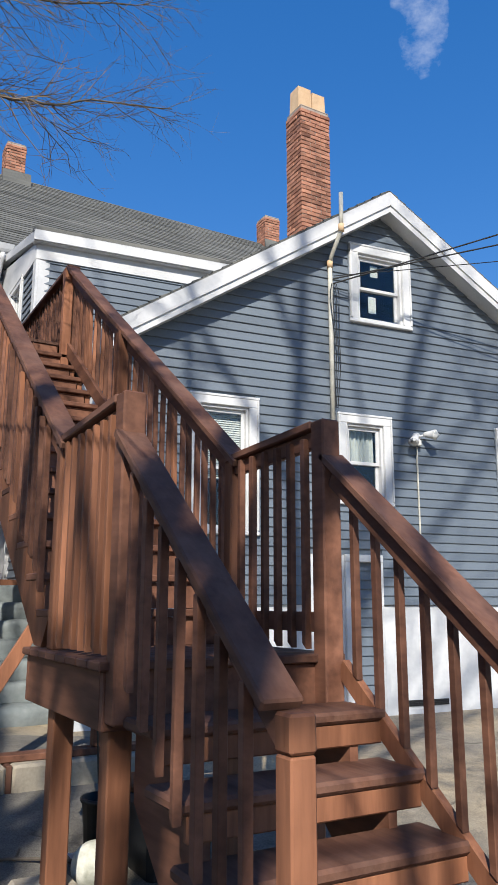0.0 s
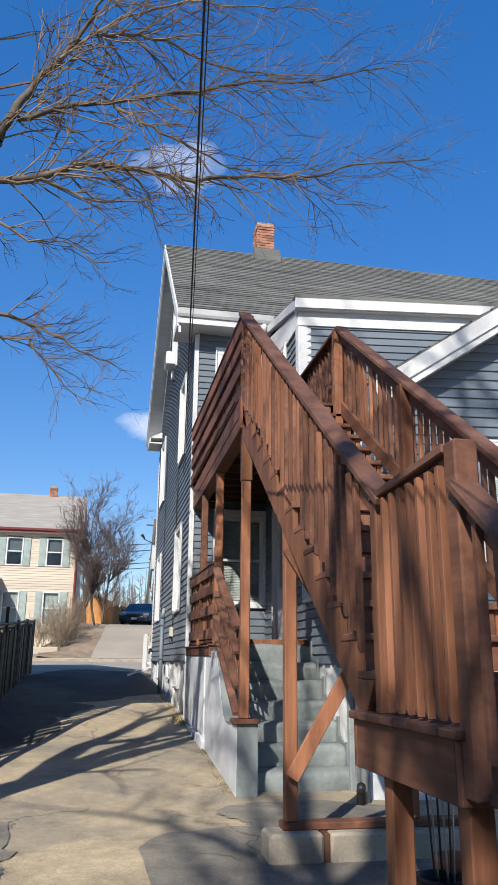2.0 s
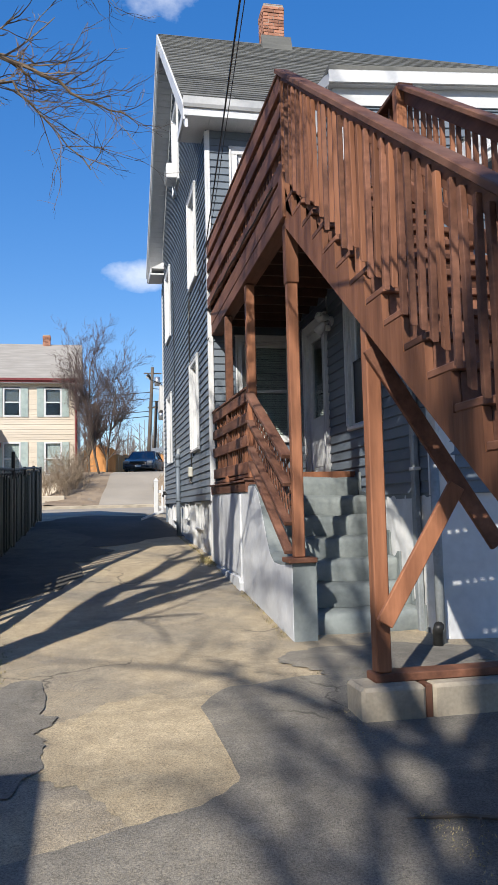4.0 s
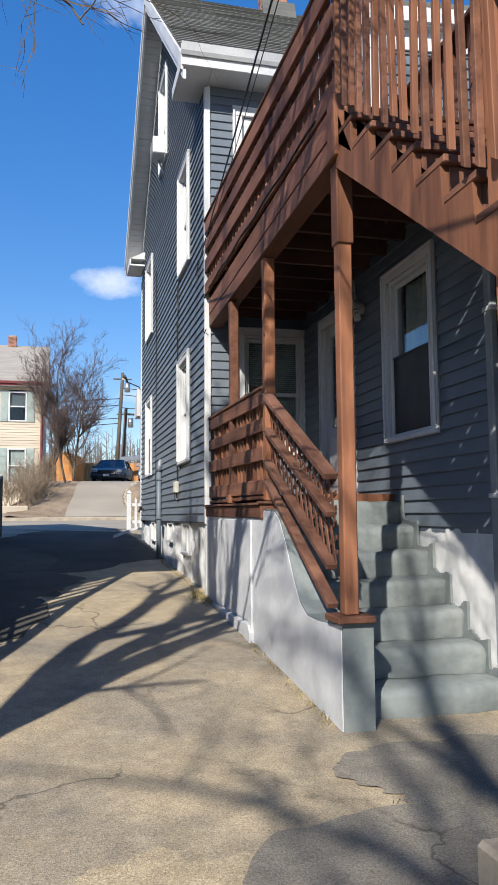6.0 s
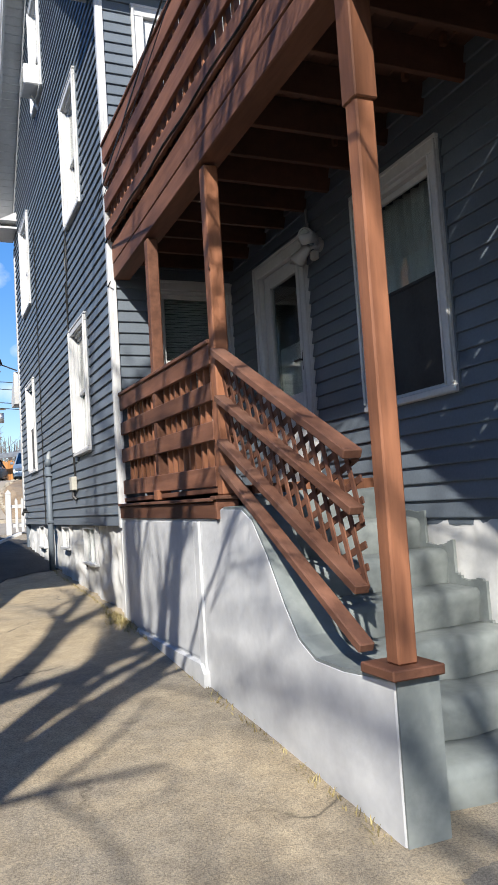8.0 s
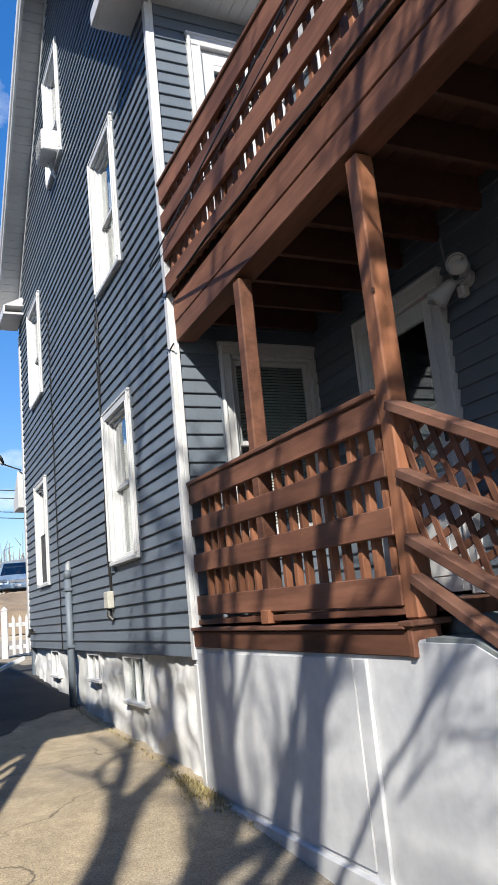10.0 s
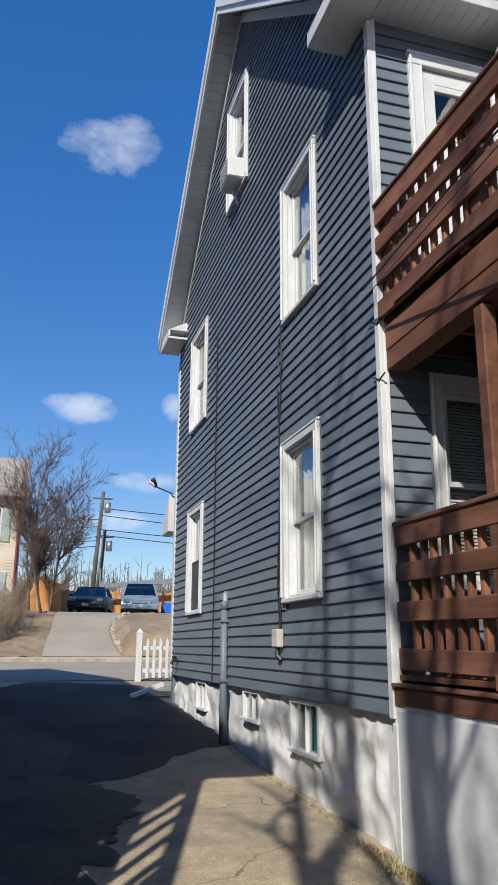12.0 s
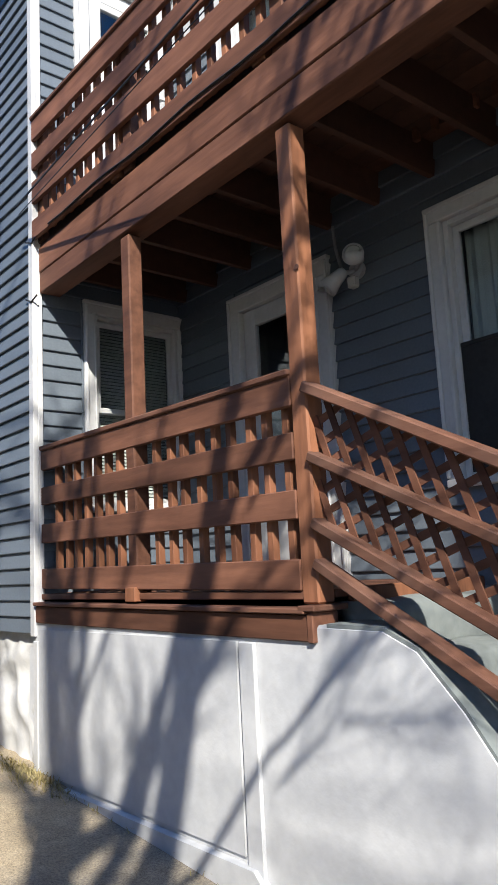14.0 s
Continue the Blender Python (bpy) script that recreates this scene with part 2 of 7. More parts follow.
def ground_material(name, low, high):
    """Worn asphalt: pale sandy wear, darker patches, grit and cracks."""
    m, n, l, b = material(name, 0.9, 0.0, 0.25)
    geo = n.new("ShaderNodeNewGeometry")

    def noise_of(scale, detail=5.0, rough=0.55):
        t = n.new("ShaderNodeTexNoise")
        t.inputs["Scale"].default_value, t.inputs["Detail"].default_value, t.inputs["Roughness"].default_value = scale, detail, rough
        l.new(geo.outputs["Position"], t.inputs["Vector"])
        return t.outputs["Fac"]

    def mixed(fac, a, c):
        x = n.new("ShaderNodeMix")
        x.data_type = "RGBA"
        l.new(fac, x.inputs["Factor"])
        for key, v in (("A", a), ("B", c)):
            if isinstance(v, tuple):
                x.inputs[key].default_value = (*v, 1)
            else:
                l.new(v, x.inputs[key])
        return x.outputs["Result"]

    wear = ramp_node(n, [(0.40, (0, 0, 0)), (0.56, (1, 1, 1))])
    l.new(noise_of(0.42, 6, 0.6), wear.inputs["Fac"])
    base = mixed(wear.outputs["Color"], low, high)
    mott = ramp_node(n, [(0.35, (0, 0, 0)), (0.7, (1, 1, 1))])
    l.new(noise_of(3.2, 8, 0.7), mott.inputs["Fac"])
    dk = n.new("ShaderNodeMix")
    dk.data_type, dk.blend_type = "RGBA", "MULTIPLY"
    dk.inputs["B"].default_value = (0.74, 0.74, 0.75, 1)
    l.new(mott.outputs["Color"], dk.inputs["Factor"])
    l.new(base, dk.inputs["A"])
    grit = ramp_node(n, [(0.34, (0.40, 0.40, 0.40)), (0.50, (0.95, 0.95, 0.95)), (0.70, (1.6, 1.55, 1.42))])
    l.new(noise_of(95, 4, 0.8), grit.inputs["Fac"])
    gm = n.new("ShaderNodeMix")
    gm.data_type, gm.blend_type = "RGBA", "MULTIPLY"
    gm.inputs["Factor"].default_value = 0.8
    l.new(dk.outputs["Result"], gm.inputs["A"])
    l.new(grit.outputs["Color"], gm.inputs["B"])
    stain = ramp_node(n, [(0.42, (0.62, 0.60, 0.58)), (0.58, (1, 1, 1)), (0.75, (1.12, 1.06, 0.96))])
    l.new(noise_of(9.0, 9, 0.75), stain.inputs["Fac"])
    sm = n.new("ShaderNodeMix")
    sm.data_type, sm.blend_type = "RGBA", "MULTIPLY"
    sm.inputs["Factor"].default_value = 0.4
    l.new(gm.outputs["Result"], sm.inputs["A"])
    l.new(stain.outputs["Color"], sm.inputs["B"])
    gm = sm
    vor = n.new("ShaderNodeTexVoronoi")
    vor.feature = "DISTANCE_TO_EDGE"
    vor.inputs["Scale"].default_value = 0.62
    warp = n.new("ShaderNodeVectorMath")
    warp.operation = "MULTIPLY_ADD"
    wno = n.new("ShaderNodeTexNoise")
    wno.inputs["Scale"].default_value, wno.inputs["Detail"].default_value = 2.0, 6.0
    l.new(geo.outputs["Position"], wno.inputs["Vector"])
    l.new(wno.outputs["Color"], warp.inputs[0])
    warp.inputs[1].default_value = (0.8, 0.8, 0.0)
    l.new(geo.outputs["Position"], warp.inputs[2])
    l.new(warp.outputs[0], vor.inputs["Vector"])
    crack = ramp_node(n, [(0.0, (1, 1, 1)), (0.010, (0, 0, 0))])
    l.new(vor.outputs["Distance"], crack.inputs["Fac"])
    thin = n.new("ShaderNodeMath")
    thin.operation = "MULTIPLY"
    l.new(crack.outputs["Color"], thin.inputs[0])
    sel = ramp_node(n, [(0.50, (0, 0, 0)), (0.60, (0.75, 0.75, 0.75))])
    l.new(noise_of(0.9, 2), sel.inputs["Fac"])
    l.new(sel.outputs["Color"], thin.inputs[1])
    col = mixed(thin.outputs[0], gm.outputs["Result"], (0.05, 0.045, 0.04))
    l.new(col, b.inputs["Base Color"])
    bp = n.new("ShaderNodeBump")
    bp.inputs["Strength"].default_value, bp.inputs["Distance"].default_value = 0.8, 0.006
    l.new(noise_of(120, 4, 0.8), bp.inputs["Height"])
    l.new(bp.outputs["Normal"], b.inputs["Normal"])
    return m


asphalt = ground_material("worn_asphalt", (0.295, 0.264, 0.215), (0.485, 0.400, 0.276))
street_m = surface("street_asphalt", (0.24, 0.21, 0.168), (0.35, 0.305, 0.24), (0.5, 0.5, 0.5), 50, 0.9, 0.3, 0.0)
# two dark asphalts: newer surface plus the neighbour's shade put into the colour
fresh_shade_m = ground_material("fresh_asphalt_and_shade", (0.050, 0.049, 0.048), (0.085, 0.080, 0.072))
older_shade_m = ground_material("older_asphalt_and_shade", (0.080, 0.076, 0.068), (0.130, 0.118, 0.098))
sand_m = ground_material("sandy_worn_asphalt", (0.44, 0.36, 0.24), (0.56, 0.46, 0.31))
rough_stucco = surface("white_painted_fieldstone", (0.44, 0.45, 0.455), (0.70, 0.70, 0.69), (4, 4, 4), 9, 0.8, 1.0, 0.03, spots=0.35, spot=(0.42, 0.42, 0.40))
haze_m = surface("reddish_bare_twigs", (0.065, 0.047, 0.042), (0.13, 0.095, 0.085), (3, 3, 3), 25, 0.9, 0.1, 0.25)
patch_m = ground_material("dark_asphalt", (0.185, 0.174, 0.155), (0.295, 0.268, 0.222))
walk_m = surface("pale_pavement", (0.36, 0.31, 0.24), (0.48, 0.42, 0.33), (0.8, 0.8, 0.8), 50, 0.9, 0.2, 0.06)
soil_m = surface("dry_soil", (0.16, 0.115, 0.075), (0.30, 0.23, 0.155), (0.8, 0.8, 0.8), 20, 0.95, 0.5, 0.0)


# ---- building helpers ----
ORG = {}


class Geo:
    """Collects corners and faces of one mesh."""

    def __init__(self):
        self.v, self.f = [], []

    def add(self, vs, fs):
        k = len(self.v)
        self.v += [tuple(p) for p in vs]
        self.f += [tuple(i + k for i in q) for q in fs]
        return self

    def box(self, x0, y0, z0, x1, y1, z1, c=0.0):
        if c <= 0:
            vs = [(x, y, z) for x in (x0, x1) for y in (y0, y1) for z in (z0, z1)]
            return self.add(vs, [(0, 1, 3, 2), (4, 6, 7, 5), (0, 4, 5, 1), (2, 3, 7, 6), (0, 2, 6, 4), (1, 5, 7, 3)])
        lo, hi = (x0, y0, z0), (x1, y1, z1)
        k = len(self.v)
        idx = {}
        for sx in (0, 1):
            for sy in (0, 1):
                for sz in (0, 1):
                    s = (sx, sy, sz)
                    for a in range(3):
                        p = [(hi[i] - (c if i != a else 0)) if s[i] else (lo[i] + (c if i != a else 0)) for i in range(3)]
                        idx[s, a] = len(self.v)
                        self.v.append(tuple(p))
        for a in range(3):
            b, d = (a + 1) % 3, (a + 2) % 3
            for side in (0, 1):
                loop = []
                for u, w in ((0, 0), (1, 0), (1, 1), (0, 1)):
                    s = [0, 0, 0]
                    s[a], s[b], s[d] = side, u, w
                    loop.append(idx[tuple(s), a])
                self.f.append(tuple(loop if side else loop[::-1]))
            for u in (0, 1):
                for w in (0, 1):
                    s0, s1 = [0, 0, 0], [0, 0, 0]
                    s0[a], s1[a] = 0, 1
                    s0[b] = s1[b] = u
                    s0[d] = s1[d] = w
                    q = (idx[tuple(s0), b], idx[tuple(s1), b], idx[tuple(s1), d], idx[tuple(s0), d])
                    self.f.append(q if u == w else q[::-1])
        for sx in (0, 1):
            for sy in (0, 1):
                for sz in (0, 1):
                    q = tuple(idx[(sx, sy, sz), a] for a in range(3))
                    self.f.append(q if (sx + sy + sz) % 2 else q[::-1])
        return self

    def beam(self, p, q, w, h, c=0.004, up=(0, 0, 1)):
        """A bar from p to q, w wide across and h deep along up."""
        p, q, up = Vector(p), Vector(q), Vector(up)
        d = (q - p).normalized()
        s = d.cross(up).normalized()
        u = s.cross(d).normalized()
        g = Geo().box(-w / 2, 0, -h / 2, w / 2, (q - p).length, h / 2, c)
        self.add([p + s * a + d * b + u * e for a, b, e in g.v], g.f)
        return self

    def prism(self, poly, axis, a, b):
        """A flat outline pushed from a to b along an axis; the outline gives the other two coordinates in order."""
        n = len(poly)

        def at(pt, t):
            r = list(pt)
            r.insert(axis, t)
            return tuple(r)

        vs = [at(pt, a) for pt in poly] + [at(pt, b) for pt in poly]
        fs = [tuple(range(n))[::-1], tuple(range(n, 2 * n))] + [(i, (i + 1) % n, n + (i + 1) % n, n + i) for i in range(n)]
        return self.add(vs, fs)

    def tube(self, pts, radii, n=6, cap=True):
        pts = [Vector(p) for p in pts]
        k = len(self.v)
        ref = None
        for i, p in enumerate(pts):
            d = (pts[min(i + 1, len(pts) - 1)] - pts[max(i - 1, 0)])
            d = d.normalized() if d.length > 1e-9 else Vector((0, 0, 1))
            if ref is None:
                ref = d.orthogonal().normalized()
            s = (ref - d * ref.dot(d))
            s = s.normalized() if s.length > 1e-6 else d.orthogonal().normalized()
            ref = s
            t = d.cross(s)
            r = radii[i] if isinstance(radii, (list, tuple)) else radii
            for j in range(n):
                a = 2 * math.pi * j / n
                self.v.append(tuple(p + s * (r * math.cos(a)) + t * (r * math.sin(a))))
        for i in range(len(pts) - 1):
            for j in range(n):
                a, b = k + i * n + j, k + i * n + (j + 1) % n
                self.f.append((a, b, b + n, a + n))
        if cap:
            self.f.append(tuple(k + j for j in range(n))[::-1])
            self.f.append(tuple(k + (len(pts) - 1) * n + j for j in range(n)))
        return self

    def sheet(self, xs, ys, height):
        k = len(self.v)
        for y in ys:
            for x in xs:
                self.v.append((x, y, height(x, y)))
        w = len(xs)
        for j in range(len(ys) - 1):
            for i in range(w - 1):
                a = k + j * w + i
                self.f.append((a, a + 1, a + w + 1, a + w))
        return self

    def mesh(self, name, mat, off=(0, 0, 0), smooth=False):
        me = bpy.data.meshes.new(name)
        me.from_pydata([(x - off[0], y - off[1], z - off[2]) for x, y, z in self.v], [], self.f)
        bm = bmesh.new()
        bm.from_mesh(me)
        if len(bm.faces) < 20000:
            bmesh.ops.recalc_face_normals(bm, faces=bm.faces[:])
        if smooth:
            for f in bm.faces:
                f.smooth = True
        bm.to_mesh(me)
        bm.free()
        me.materials.append(mat)
        return me


def thing(name, base, label, category, group="", kind="", rz=0.0, world_coords=True):
    ob = new(name)
    ob.empty_display_size = 0.1
    ob.location = base
    ob.rotation_euler = (0, 0, radians(rz))
    ORG[ob] = Vector(base) if world_coords else Vector((0, 0, 0))
    return tagged(ob, label, category, group, kind)


def part(name, g, mat, parent=None, label="", smooth=False, kind=""):
    lo = [min(p[i] for p in g.v) for i in range(3)]
    hi = [max(p[i] for p in g.v) for i in range(3)]
    c = Vector([(a + b) / 2 for a, b in zip(lo, hi)])
    ob = new(name, g.mesh(name, mat, c, smooth))
    ORG[ob] = c
    if parent:
        ob.parent = parent
        ob.location = c - ORG[parent]
    else:
        ob.location = c
    return tagged(ob, label, kind=kind)


def shared(name, me, parent, at, rot=(0, 0, 0)):
    ob = new(name, me)
    ob.parent = parent
    ob.location = Vector(at) - ORG[parent]
    ob.rotation_euler = rot
    return ob


def single(name, g, mat, label, category, group="", kind="", smooth=False):
    ob = part(name, g, mat, None, "", smooth)
    return tagged(ob, label, category, group, kind)


def lathe(profile, n=16, at=(0, 0, 0)):
    g = Geo()
    k = len(profile)
    vs = [(at[0] + r * math.cos(2 * math.pi * j / n), at[1] + r * math.sin(2 * math.pi * j / n), at[2] + z) for j in range(n) for r, z in profile]
    fs = [(j * k + i, ((j + 1) % n) * k + i, ((j + 1) % n) * k + i + 1, j * k + i + 1) for j in range(n) for i in range(k - 1)]
    return g.add(vs, fs)


def lerp_table(table, t):
    for (a, va), (b, vb) in zip(table, table[1:]):
        if t <= b:
            s = max(0.0, min(1.0, (t - a) / (b - a)))
            return va + (vb - va) * s
    return table[-1][1]


# ---- ground ----
PROFILE = [(-40, -0.9), (-6, -0.25), (0, 0.0), (3, 0.10), (5.6, 0.21), (7.66, 0.33), (9.8, 0.52), (12, 0.70), (14, 0.78), (16.2, 0.90),
           (19.6, 1.12), (23.2, 1.25), (25, 1.30), (32, 1.48), (33.5, 1.60)]
HILL = [(33.5, 1.60), (36, 2.2), (39.5, 3.1), (41, 3.28), (48, 3.48), (60, 3.6), (120, 3.6)]
FLAT = [(33.5, 1.60), (36, 1.95), (60, 2.2), (120, 3.6)]


def ground_z(x, y):
    if y <= 33.5:
        return lerp_table(PROFILE, y)
    s = max(0.0, min(1.0, (x + 3.2) / 2.2))
    s = s * s * (3 - 2 * s)
    return lerp_table(FLAT, y) * (1 - s) + lerp_table(HILL, y) * s


def steps_of(a, b, d):
    n = max(1, round((b - a) / d))
    return [a + (b - a) * i / n for i in range(n + 1)]


def relief(x, y):
    near = max(0.0, min(1.0, (20 - y) / 5)) * (1.0 if -14 < x < 14 else 0.0)
    return ground_z(x, y) + near * (0.018 * noise.noise((x * 0.9, y * 0.9, 3)) + 0.006 * noise.noise((x * 4, y * 4, 7)))


gx = [-2500, -600, -150, -60, -30, -14] + steps_of(-8, -3, 0.5) + steps_of(-2.75, 3, 0.14) + steps_of(3.5, 9, 0.5) + [14, 30, 60, 150, 600, 2500]
gy = [-2500, -600, -150, -40, -20, -10] + steps_of(-6, 0, 0.5) + steps_of(0.2, 12, 0.16) + steps_of(12.3, 24, 0.4) + steps_of(24.5, 46, 0.5) + [60, 120, 300, 1000, 2500]
tagged(part("ground", Geo().sheet(gx, gy, relief), asphalt), "worn sandy grey asphalt driveway ground with cracks", "ground", kind="structure")


def patch(name, cx, cy, outline, mat, label, rise=0.006, rings=9, n=180):
    """A lobed patch that follows the ground."""
    g = Geo()
    for r in range(1, rings + 1):
        for j in range(n):
            a = 2 * math.pi * j / n
            d = outline(a) * r / rings
            x, y = cx + d * math.cos(a), cy + d * math.sin(a)
            g.v.append((x, y, relief(x, y) + rise))
    g.v.append((cx, cy, relief(cx, cy) + rise))
    for j in range(n):
        g.f.append((len(g.v) - 1, j, (j + 1) % n))
        for r in range(rings - 1):
            a, b = r * n + j, r * n + (j + 1) % n
            g.f.append((a, b, b + n, a + n))
    return tagged(part(name, g, mat), label, "ground patch", kind="structure")


def bounded(cx, cy, corners, seed):
    """Reach of a patch whose edge runs from corner to corner, frayed a little."""
    def reach(a):
        c, s = math.cos(a), math.sin(a)
        best = 0.5
        for (x0, y0), (x1, y1) in zip(corners, corners[1:] + corners[:1]):
            ex, ey, px, py = x1 - x0, y1 - y0, x0 - cx, y0 - cy
            den = c * ey - s * ex
            if abs(den) > 1e-9:
                d, k = (px * ey - py * ex) / den, (px * s - py * c) / den
                if d > 0 and -0.001 <= k <= 1.001:
                    best = max(best, d)
        return best + 0.07 * noise.noise((c * best * 2.2, s * best * 2.2, seed)) + 0.03 * noise.noise((c * best * 9, s * best * 9, seed))
    return reach


def lobes(ax, ay, seed, rough=0.5):
    def reach(a):
        c, s = math.cos(a), math.sin(a)
        n = noise.noise((c * 1.4 + seed, s * 1.4, seed)) + 0.45 * noise.noise((c * 4 + seed, s * 4, seed)) + 0.26 * noise.noise((c * 11, s * 11, seed)) + 0.05 * noise.noise((c * 27, s * 27, seed))
        return (ax * ay / math.hypot(ay * c, ax * s)) * (1 + rough * n)
    return reach


DARK = [(2.6, 6.75), (0.95, 6.70), (0.32, 6.50), (0.10, 6.20), (0.15, 5.60), (0.15, 5.10), (-0.05, 4.86), (-0.60, 4.58), (-1.7, 4.4), (-2.3, 1.0), (-1.6, -3.0), (2.6, -3.0), (3.6, 3.0)]
patch("asphalt_patch", 0.8, 3.5, bounded(0.8, 3.5, DARK, 4), patch_m, "darker grey asphalt around the wooden stairs", 0.010, 44, 300)
patch("asphalt_patch", -0.98, 6.0, lobes(0.24, 0.85, 6, 0.4), patch_m, "darker asphalt strip along the grass", 0.009, 16)
patch("sandy_patch", -0.22, 5.7, lobes(0.52, 0.95, 31, 0.4), sand_m, "pale sandy worn patch in driveway", 0.004)
patch("asphalt_patch", 1.55, 7.0, lobes(0.8, 0.42, 8, 0.35), patch_m, "darker repaired asphalt patch by the steps", 0.008, 24)
# newer asphalt, made darker still where the neighbour house shades the drive
patch("asphalt_patch", -1.55, 13.6, lobes(1.0, 4.4, 17, 0.4), older_shade_m, "newer asphalt along the fence with house shade in its colour", 0.009)
patch("asphalt_patch", -0.3, 18.8, lobes(2.0, 4.4, 14, 0.35), fresh_shade_m, "newer asphalt near the street with house shade in its colour")

street = Geo().sheet(steps_of(-90, 90, 6), [23.6, 25, 27, 29, 31.4], lambda x, y: ground_z(x, y) + 0.012)
tagged(part("road", street, street_m), "pale worn asphalt street across driveway end", "road", kind="structure")
pave = Geo()
for x0 in steps_of(-60, 60, 1.5)[:-1]:
    z = ground_z(0, 32.2)
    pave.box(x0 + 0.006, 31.55, z - 0.1, x0 + 1.494, 33.2, z + 0.10)
tagged(part("pavement", pave, walk_m), "pale concrete pavement slabs along street", "pavement", kind="structure")
kerb = Geo()
for x0 in steps_of(-60, 60, 2.0)[:-1]:
    z = ground_z(0, 31.4)
    kerb.box(x0 + 0.004, 31.38, z - 0.1, x0 + 1.996, 31.55, z + 0.11)
tagged(part("kerb", kerb, kerb_stone), "concrete kerb along the street", "kerb", kind="structure")
DRIVE = [(33.15, -0.45, 2.12), (34.2, -0.36, 2.02), (35.5, -0.25, 1.96), (37.0, -0.06, 2.02), (38.2, 0.04, 2.25), (39.2, 0.12, 2.60), (40.2, 0.25, 3.05), (41.2, 0.40, 3.6)]


def drive_edges(y):
    return lerp_table([(r[0], r[1]) for r in DRIVE], y), lerp_table([(r[0], r[2]) for r in DRIVE], y)


def bank(x, y):
    left, right = drive_edges(y)
    off = max(left - x, x - right, 0.0)
    rough = min(1.0, off / 0.4)
    s = max(0.0, min(1.0, (x - right - 0.12) / 0.35)) * max(0.0, min(1.0, (y - 33.4) / 0.8)) * max(0.0, min(1.0, (40.5 - y) / 5))
    return ground_z(x, y) + 0.012 + 0.55 * s + rough * (0.03 + 0.06 * noise.noise((x * 2, y * 2, 0)) + 0.03 * noise.noise((x * 7, y * 7, 5)))


tagged(part("verge", Geo().sheet(steps_of(-2.6, 12, 0.16), steps_of(33.21, 41.5, 0.16), bank), soil_m), "dry bare soil bank beside uphill driveway", "soil", kind="structure")
drive = Geo()
rows_y = steps_of(33.18, 41.2, 0.3)
for y in rows_y:
    left, right = drive_edges(y)
    for i in range(9):
        x = left + (right - left) * i / 8
        drive.v.append((x, y, ground_z(x, y) + 0.035))
for j in range(len(rows_y) - 1):
    for i in range(8):
        a = j * 9 + i
        drive.f.append((a, a + 1, a + 10, a + 9))
tagged(part("driveway", drive, street_m), "grey asphalt driveway climbing to parked cars", "driveway", kind="structure")
edging = thing("stone_edging", (2.3, 36, 2.2), "row of small pale rough stones edging the bank", "stones")
rng = random.Random(4)
for k in range(34):
    y = 34.0 + k * 0.18
    x = drive_edges(y)[1] + 0.14 + rng.uniform(-0.06, 0.08)
    r = rng.uniform(0.5, 1.0)
    g = lathe([(0.0, -0.08), (0.10 * r, -0.05), (0.13 * r, 0.03), (0.08 * r, 0.10 * r), (0.0, 0.12 * r)], 7, (x, y, ground_z(x, y) + 0.06))
    g.v = [(p[0] + rng.uniform(-0.025, 0.025), p[1] + rng.uniform(-0.025, 0.025), p[2] + rng.uniform(-0.02, 0.02)) for p in g.v]
    part("stone", g, kerb_stone, edging)

# ---- clapboard walls ----
COURSE = 0.105
board_cache = {}


def clapboard_mesh(length):
    key = round(length, 2)
    if key not in board_cache:
        h = COURSE + 0.012
        g = Geo().prism([(-0.024, 0), (-0.026, 0.004), (-0.026, 0.009), (-0.006, h), (0, h), (0, 0)], 0, -key / 2, key / 2)
        board_cache[key] = g.mesh("clapboard", siding)
    return board_cache[key]


def spans_at(a, b, z0, z1, openings):
    out, cur = [], [(a, b)]
    for u0, u1, w0, w1 in openings:
        if w1 > z0 + 0.004 and w0 < z1 - 0.004:
            nxt = []
            for s, e in cur:
                if u1 <= s or u0 >= e:
                    nxt.append((s, e))
                else:
                    if u0 > s:
                        nxt.append((s, u0))
                    if u1 < e:
                        nxt.append((u1, e))
            cur = nxt
    return [(s, e) for s, e in cur if e - s > 0.03]


